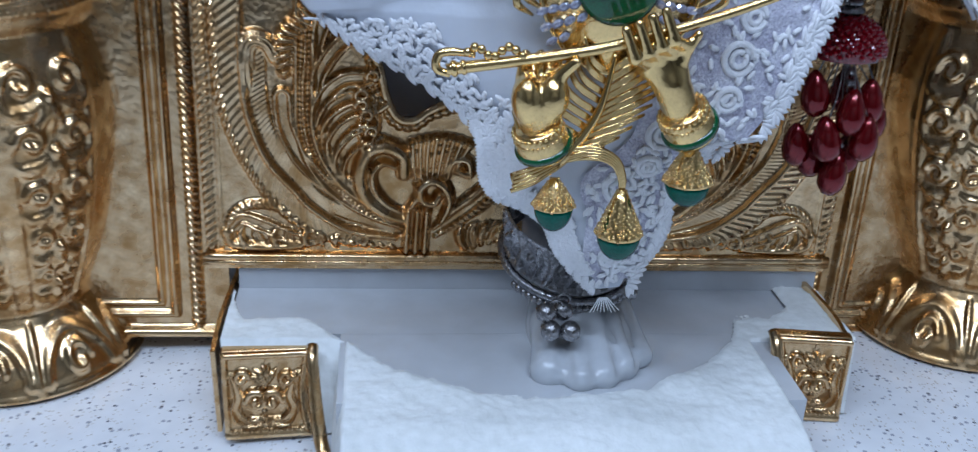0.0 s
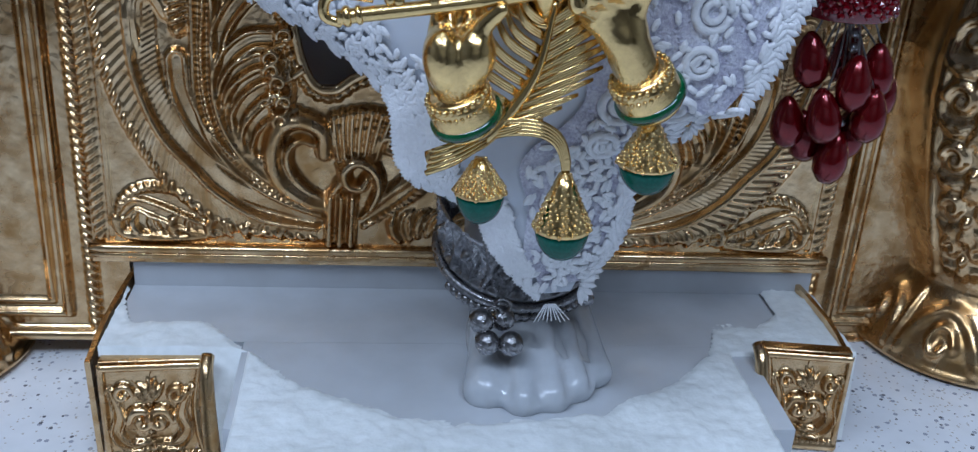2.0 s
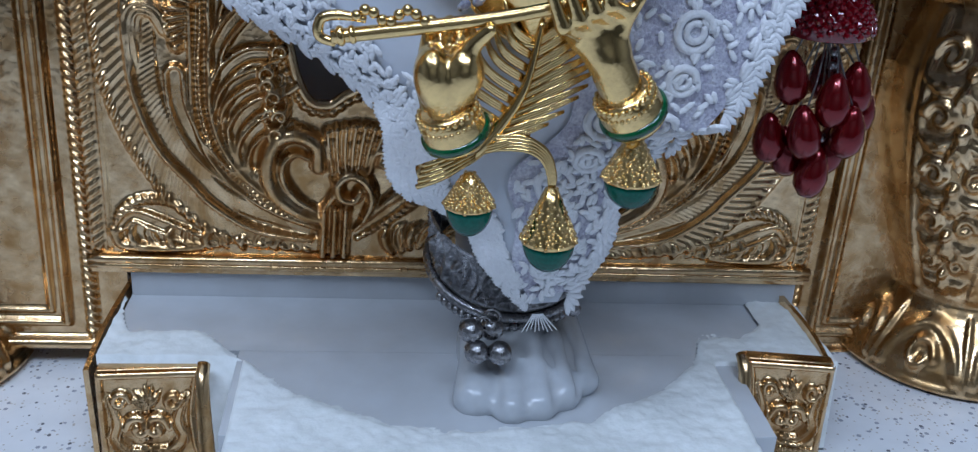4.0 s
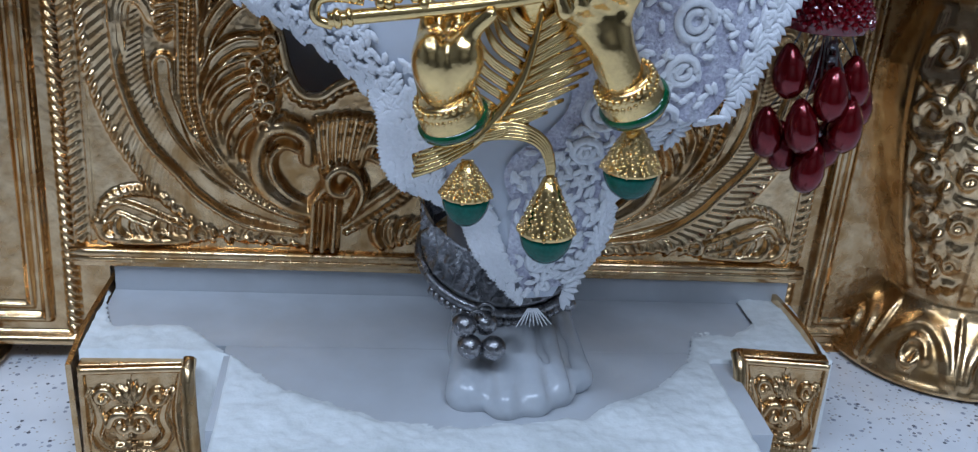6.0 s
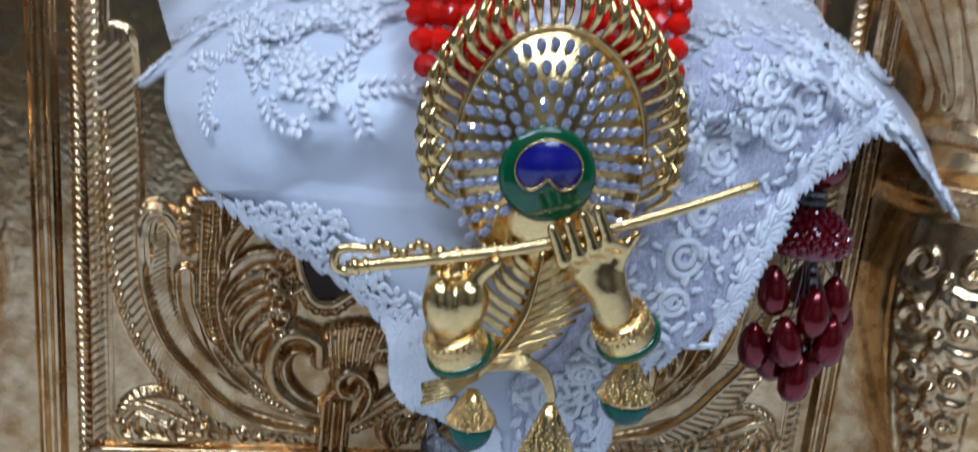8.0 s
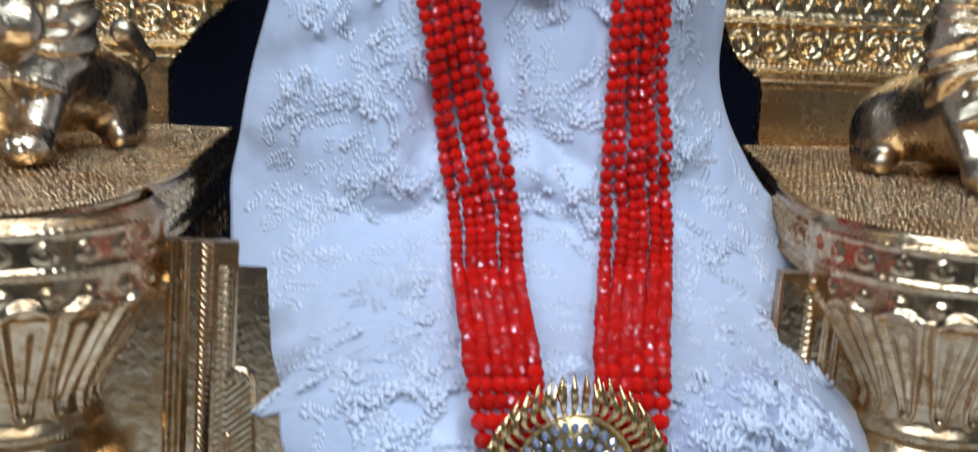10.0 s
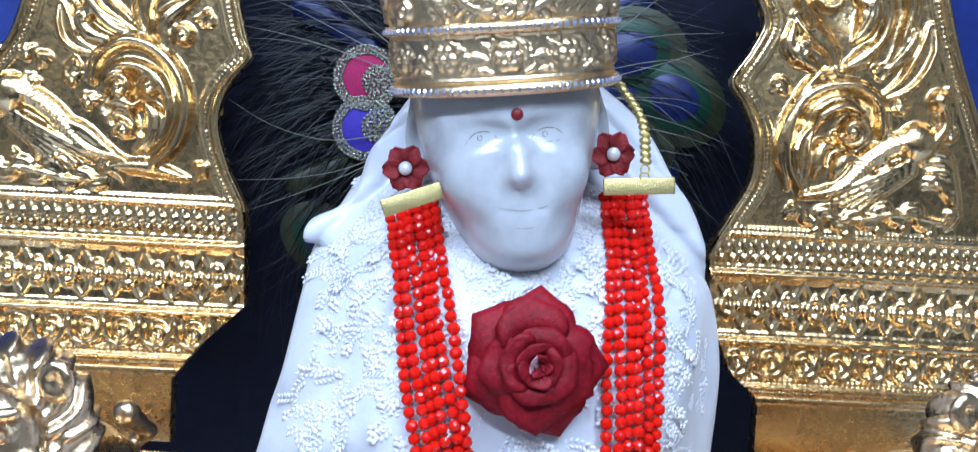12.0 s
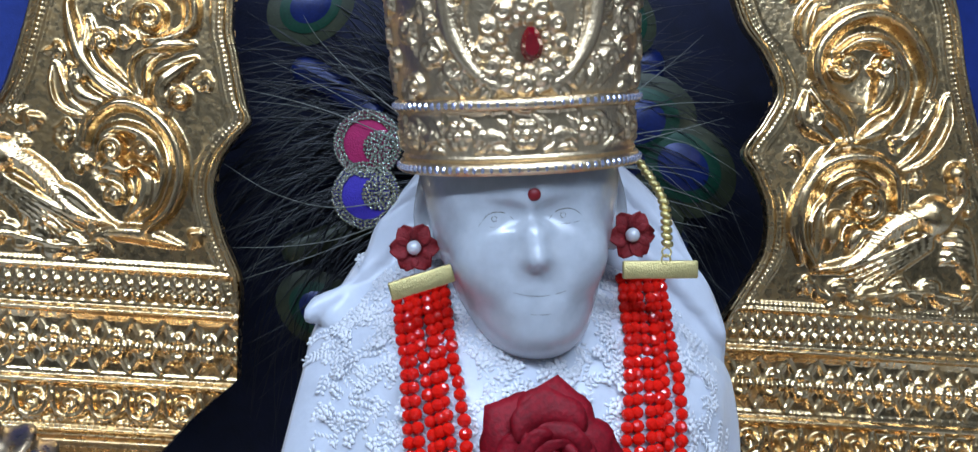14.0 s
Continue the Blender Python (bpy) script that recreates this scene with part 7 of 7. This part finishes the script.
        link_mesh("green_bead", *lathe_vf([(w * 0.93 * math.cos(t), -(zb - zl) * math.sin(t)) for t in np.linspace(0, 1.55, 10)], 28), GREEN, cone, "dark green agate bead")


brooch_parts()

# ---- red tassel ----
tassel = thing("tassel", "dark red bead tassel with a crystal cap, hanging by the panel", "tassel", pose(0.1120, -0.036, 0.0015))


def tassel_parts():
    cap = link_mesh("cap", *lathe_vf([(0.0, 0.0125), (0.003, 0.0122), (0.0075, 0.0095), (0.0112, 0.0045), (0.0125, -0.001), (0.0112, -0.0015)], 32), RUBY, tassel, "dome of small red crystals", at=pose(0, 0, 0.1345))
    sv, sf = lathe_vf([(0.0, 0.0009), (0.0009, 0.0004), (0.0012, -0.0004)], 6, False)
    me = None
    for k in range(190):
        t = (k + 0.5) / 190
        ph, a = math.acos(1 - t), k * 2.39996
        n = Vector((math.sin(ph) * math.cos(a), math.sin(ph) * math.sin(a), math.cos(ph)))
        m = Matrix.Translation((0.0123 * n.x, 0.0123 * n.y, 0.0122 * n.z)) @ n.to_track_quat("Z", "Y").to_matrix().to_4x4()
        ob = link_mesh("crystal", sv, sf, RUBY, cap, smooth=False, at=m) if me is None else new("crystal", me)
        me = ob.data
        ob.parent, ob.matrix_basis = cap, m
    top = Pile()
    for z, r in ((0.1505, 0.0034), (0.1480, 0.0042)):
        top.add(*lathe_vf([(r * 0.5, 0.0014), (r, 0.0006), (r, -0.0006), (r * 0.5, -0.0014)], 14), Matrix.Translation((0, 0, z)))
    link_mesh("silver_spacer", top.v, top.f, SILVER, tassel, "silver spacer rings")
    link_mesh("upper_bulb", *sphere_vf(1, 20, 12, 0.0078, 0.0078, 0.0068), PEARLRED, tassel, "large dark red bead", at=pose(0.0015, 0, 0.1585))
    link_mesh("upper_cord", *tube([(0.0015, 0, 0.160), (0.002, 0.004, 0.178), (0.003, 0.012, 0.192)], [0.0008, 0.0008], 6, 12), SILVER, tassel)
    rng = random.Random(3)
    spots = [(-0.0098, -0.004, 0.1215), (0.0010, -0.009, 0.1165), (0.0090, -0.004, 0.1185), (0.0035, 0.004, 0.1205), (-0.0060, -0.009, 0.1075), (-0.0130, -0.002, 0.1035), (0.0068, -0.009, 0.1075), (0.0125, -0.001, 0.1120), (-0.0005, -0.006, 0.0945), (0.0055, -0.001, 0.1000), (-0.0065, 0.001, 0.0985), (0.0110, 0.003, 0.1030)]
    for x, y, z in spots:
        drop = link_mesh("drop_bead", *lathe_vf([(0.0, -0.0076), (0.0024, -0.0070), (0.0044, -0.0044), (0.0048, -0.0010), (0.0040, 0.0030), (0.0024, 0.0062), (0.0010, 0.0078), (0.0, 0.0080)], 22, False), PEARLRED, tassel, "glossy red drop bead", at=pose(x, y, z, rng.uniform(-8, 8), rng.uniform(-10, 10) + x * 600, 0))
    for x, y, z in spots:
        link_mesh("wire", *tube([(x * 0.15, y * 0.3, 0.1335), (x * 0.6, y * 0.8, z + 0.015), (x, y, z + 0.0075)], [0.0003, 0.0003], 5, 10), SILVER, tassel, "thin silver wire")
    for z in (0.1295, 0.1255, 0.116, 0.105):
        link_mesh("silver_ball", *sphere_vf(0.0015, 8, 5), SILVER, tassel, at=pose(0.0005, -0.006, z))


tassel_parts()

# ---- silver anklet with bells ----
anklet = thing("anklet", "oxidised silver anklet with round bells on the ankle", "anklet", pose(0.0275, -0.030, 0.0735, 20, 4, 0))


def anklet_parts():
    r = 0.0228
    R = Relief(0, 2 * math.pi * r, -0.0115, 0.0095, 0.0006)
    per = 2 * math.pi * r / 12
    for k in range(12):
        c = (k + 0.5) * per
        R.stroke([(c, -0.009), (c, 0.009)], 0.0045, 0.0022, "hollow", (0.4, 1, 0.4), n=30)
        R.stroke([(c - per / 2, -0.010), (c - per / 2 + 0.002, 0), (c - per / 2, 0.010)], 0.0012, 0.0020, n=24)
        R.ball(c, 0, 0.0018, 0.0030)
    for v in (-0.0100, 0.0085):
        R.stroke([(0, v), (2 * math.pi * r, v)], 0.0014, 0.0016, n=160)
    def mapper(U, V, H):
        a = U / r
        rr = r + H + 0.10 * V + 0.0
        return np.stack([rr * np.cos(a), rr * np.sin(a) * 1.0, V], -1)
    R.mesh("band", SILVER, anklet, mapper=mapper)
    ring = [(0.0238 * math.cos(a), 0.0238 * math.sin(a), -0.0125) for a in np.linspace(0, 2 * math.pi, 24)]
    link_mesh("lower_ring", *tube(ring, [0.0016, 0.0016], 8, 90), SILVER, anklet)
    bead = None
    for k in range(22):
        a = radians(215 + 110 * k / 21)
        at = pose(0.0245 * math.cos(a), 0.0245 * math.sin(a), -0.0152)
        ob = link_mesh("silver_bead", *sphere_vf(0.0015, 8, 6), SILVER, anklet, at=at) if bead is None else new("silver_bead", bead)
        bead = ob.data
        ob.parent, ob.matrix_basis = anklet, at
    inv = anklet.matrix_basis.inverted()
    for x, y, z in ((0.0135, -0.061, 0.0570), (0.0150, -0.063, 0.0515), (0.0215, -0.063, 0.0510), (0.0195, -0.058, 0.0560)):
        bell = link_mesh("bell", *sphere_vf(0.0034, 18, 12), SILVER, anklet, "round silver bell", at=inv @ pose(x, y, z, 20, 15, 40))
        link_mesh("bell_seam", *lathe_vf([(0.0034, -0.0003), (0.00362, 0.0), (0.0034, 0.0003)], 24, False), SILVER, bell)
    lk = Pile()
    for c in ((0.0195, -0.0585, 0.0600), (0.0170, -0.060, 0.0585)):
        lk.add(*tube([(c[0] + 0.0022 * math.cos(a), c[1], c[2] + 0.0022 * math.sin(a)) for a in np.linspace(0, 6.28, 12)], [0.0005, 0.0005], 5, 24), inv)
    link_mesh("links", lk.v, lk.f, SILVER, anklet)
    link_mesh("side_bell", *sphere_vf(0.0022, 12, 8), SILVER, anklet, at=inv @ pose(0.0435, -0.052, 0.0585))


anklet_parts()

# ---- lace on the hem ----
def lace():
    rng = random.Random(14)
    ns, na = 150, 40
    s0, s1, a0 = 0.50, 0.985, 0.12
    verts = []
    for i in range(ns):
        s = s0 + (s1 - s0) * i / (ns - 1)
        st = a0 + 0.45 * max(0, 1 - (s - s0) / 0.22) - 0.9 * max(0, (s - 0.82) / 0.18)
        for j in range(na):
            a = st + (1.02 - st) * j / (na - 1)
            m = robe_frame(s, min(a, 1.0))
            verts.append(m @ Vector((0.0, 0, 0.0010)))
    faces = [(i * na + j, (i + 1) * na + j, (i + 1) * na + j + 1, i * na + j + 1) for i in range(ns - 1) for j in range(na - 1)]
    net = link_mesh("lace_net", verts, faces, LACE, robe_ob, "white lace net with darker gaps")
    work = Pile()
    def spiral(m, r):
        work.add(*tube([tuple(m @ Vector(p)) for p in [(r * math.cos(a), r * math.sin(a), 0.0012) for a in np.linspace(0, 6.0, 10)]], [0.0011, 0.0011], 6, 26))
        work.add(*tube([tuple(m @ Vector(p)) for p in [(r * 0.5 * math.cos(a), r * 0.5 * math.sin(a), 0.0013) for a in np.linspace(1, 7, 10)]], [0.0009, 0.0009], 6, 20))
    for k in range(7):
        spiral(robe_frame(0.475 + 0.028 * k, 0.82 + 0.05 * math.sin(k * 2.0)), 0.0062)
    for k in range(15):
        s = 0.52 + 0.43 * k / 14
        for a in ((0.68, 0.35) if 0.66 < s < 0.80 else (0.66,)):
            a -= 0.6 * max(0, (s - 0.80) / 0.15)
            spiral(robe_frame(s, a), 0.0040 + 0.0006 * math.sin(k * 3))
    # stitched leaves and picots
    pv, pf = sphere_vf(1.0, 6, 4, 0.0020, 0.0009, 0.0006)
    for k in range(620):
        s = rng.uniform(0.50, 0.985)
        st = 0.12 + 0.45 * max(0, 1 - (s - s0) / 0.22) - 0.9 * max(0, (s - 0.82) / 0.18)
        a = st + (1 - st) * rng.random() ** 0.7
        work.add(pv, pf, robe_frame(s, a) @ Matrix.Translation((0, 0, 0.0016)) @ Matrix.Rotation(rng.uniform(0, 3.14), 4, "Z"))
    # scalloped, stitched edges
    for side in (1, -1):
        s = 0.46 if side > 0 else 0.70
        while s < 0.99:
            m = robe_frame(s, side * 0.995)
            rad = 0.0050 if side > 0 else 0.0018
            for j in range(9):
                an = -1.4 + 2.8 * j / 8 + (0 if side > 0 else math.pi)
                work.add(pv, pf, m @ Matrix.Translation((0.55 * rad * math.cos(an), rad * math.sin(an), 0.0012)) @ Matrix.Rotation(an, 4, "Z") @ Matrix.Diagonal((1.5, 1.1, 1.4, 1) if side > 0 else (0.9, 0.8, 0.7, 1)))
            s += 0.0125 if side > 0 else 0.0085
    for k in range(1500):
        s = rng.uniform(0.71, 0.97)
        a = -1 + 0.42 * rng.random() ** 1.6
        work.add(pv, pf, robe_frame(s, a) @ Matrix.Translation((0, 0, 0.0009)) @ Matrix.Rotation(rng.uniform(0, 3.14), 4, "Z"))
    tagged(link_mesh("lace_stitching", work.v, work.f, THREAD, robe_ob, "raised white lace spirals and scalloped edge"), kind="stuff")
    fr = Pile()
    for k in range(9):
        fr.add(*tube([(0.0315 + 0.0006 * (k - 4) * 0.5, -0.063, 0.063), (0.032 + 0.0012 * (k - 4), -0.064, 0.058 + 0.0003 * (k % 3))], [0.00025, 0.00015], 4, 5))
    link_mesh("loose_threads", fr.v, fr.f, THREAD, robe_ob)


lace()
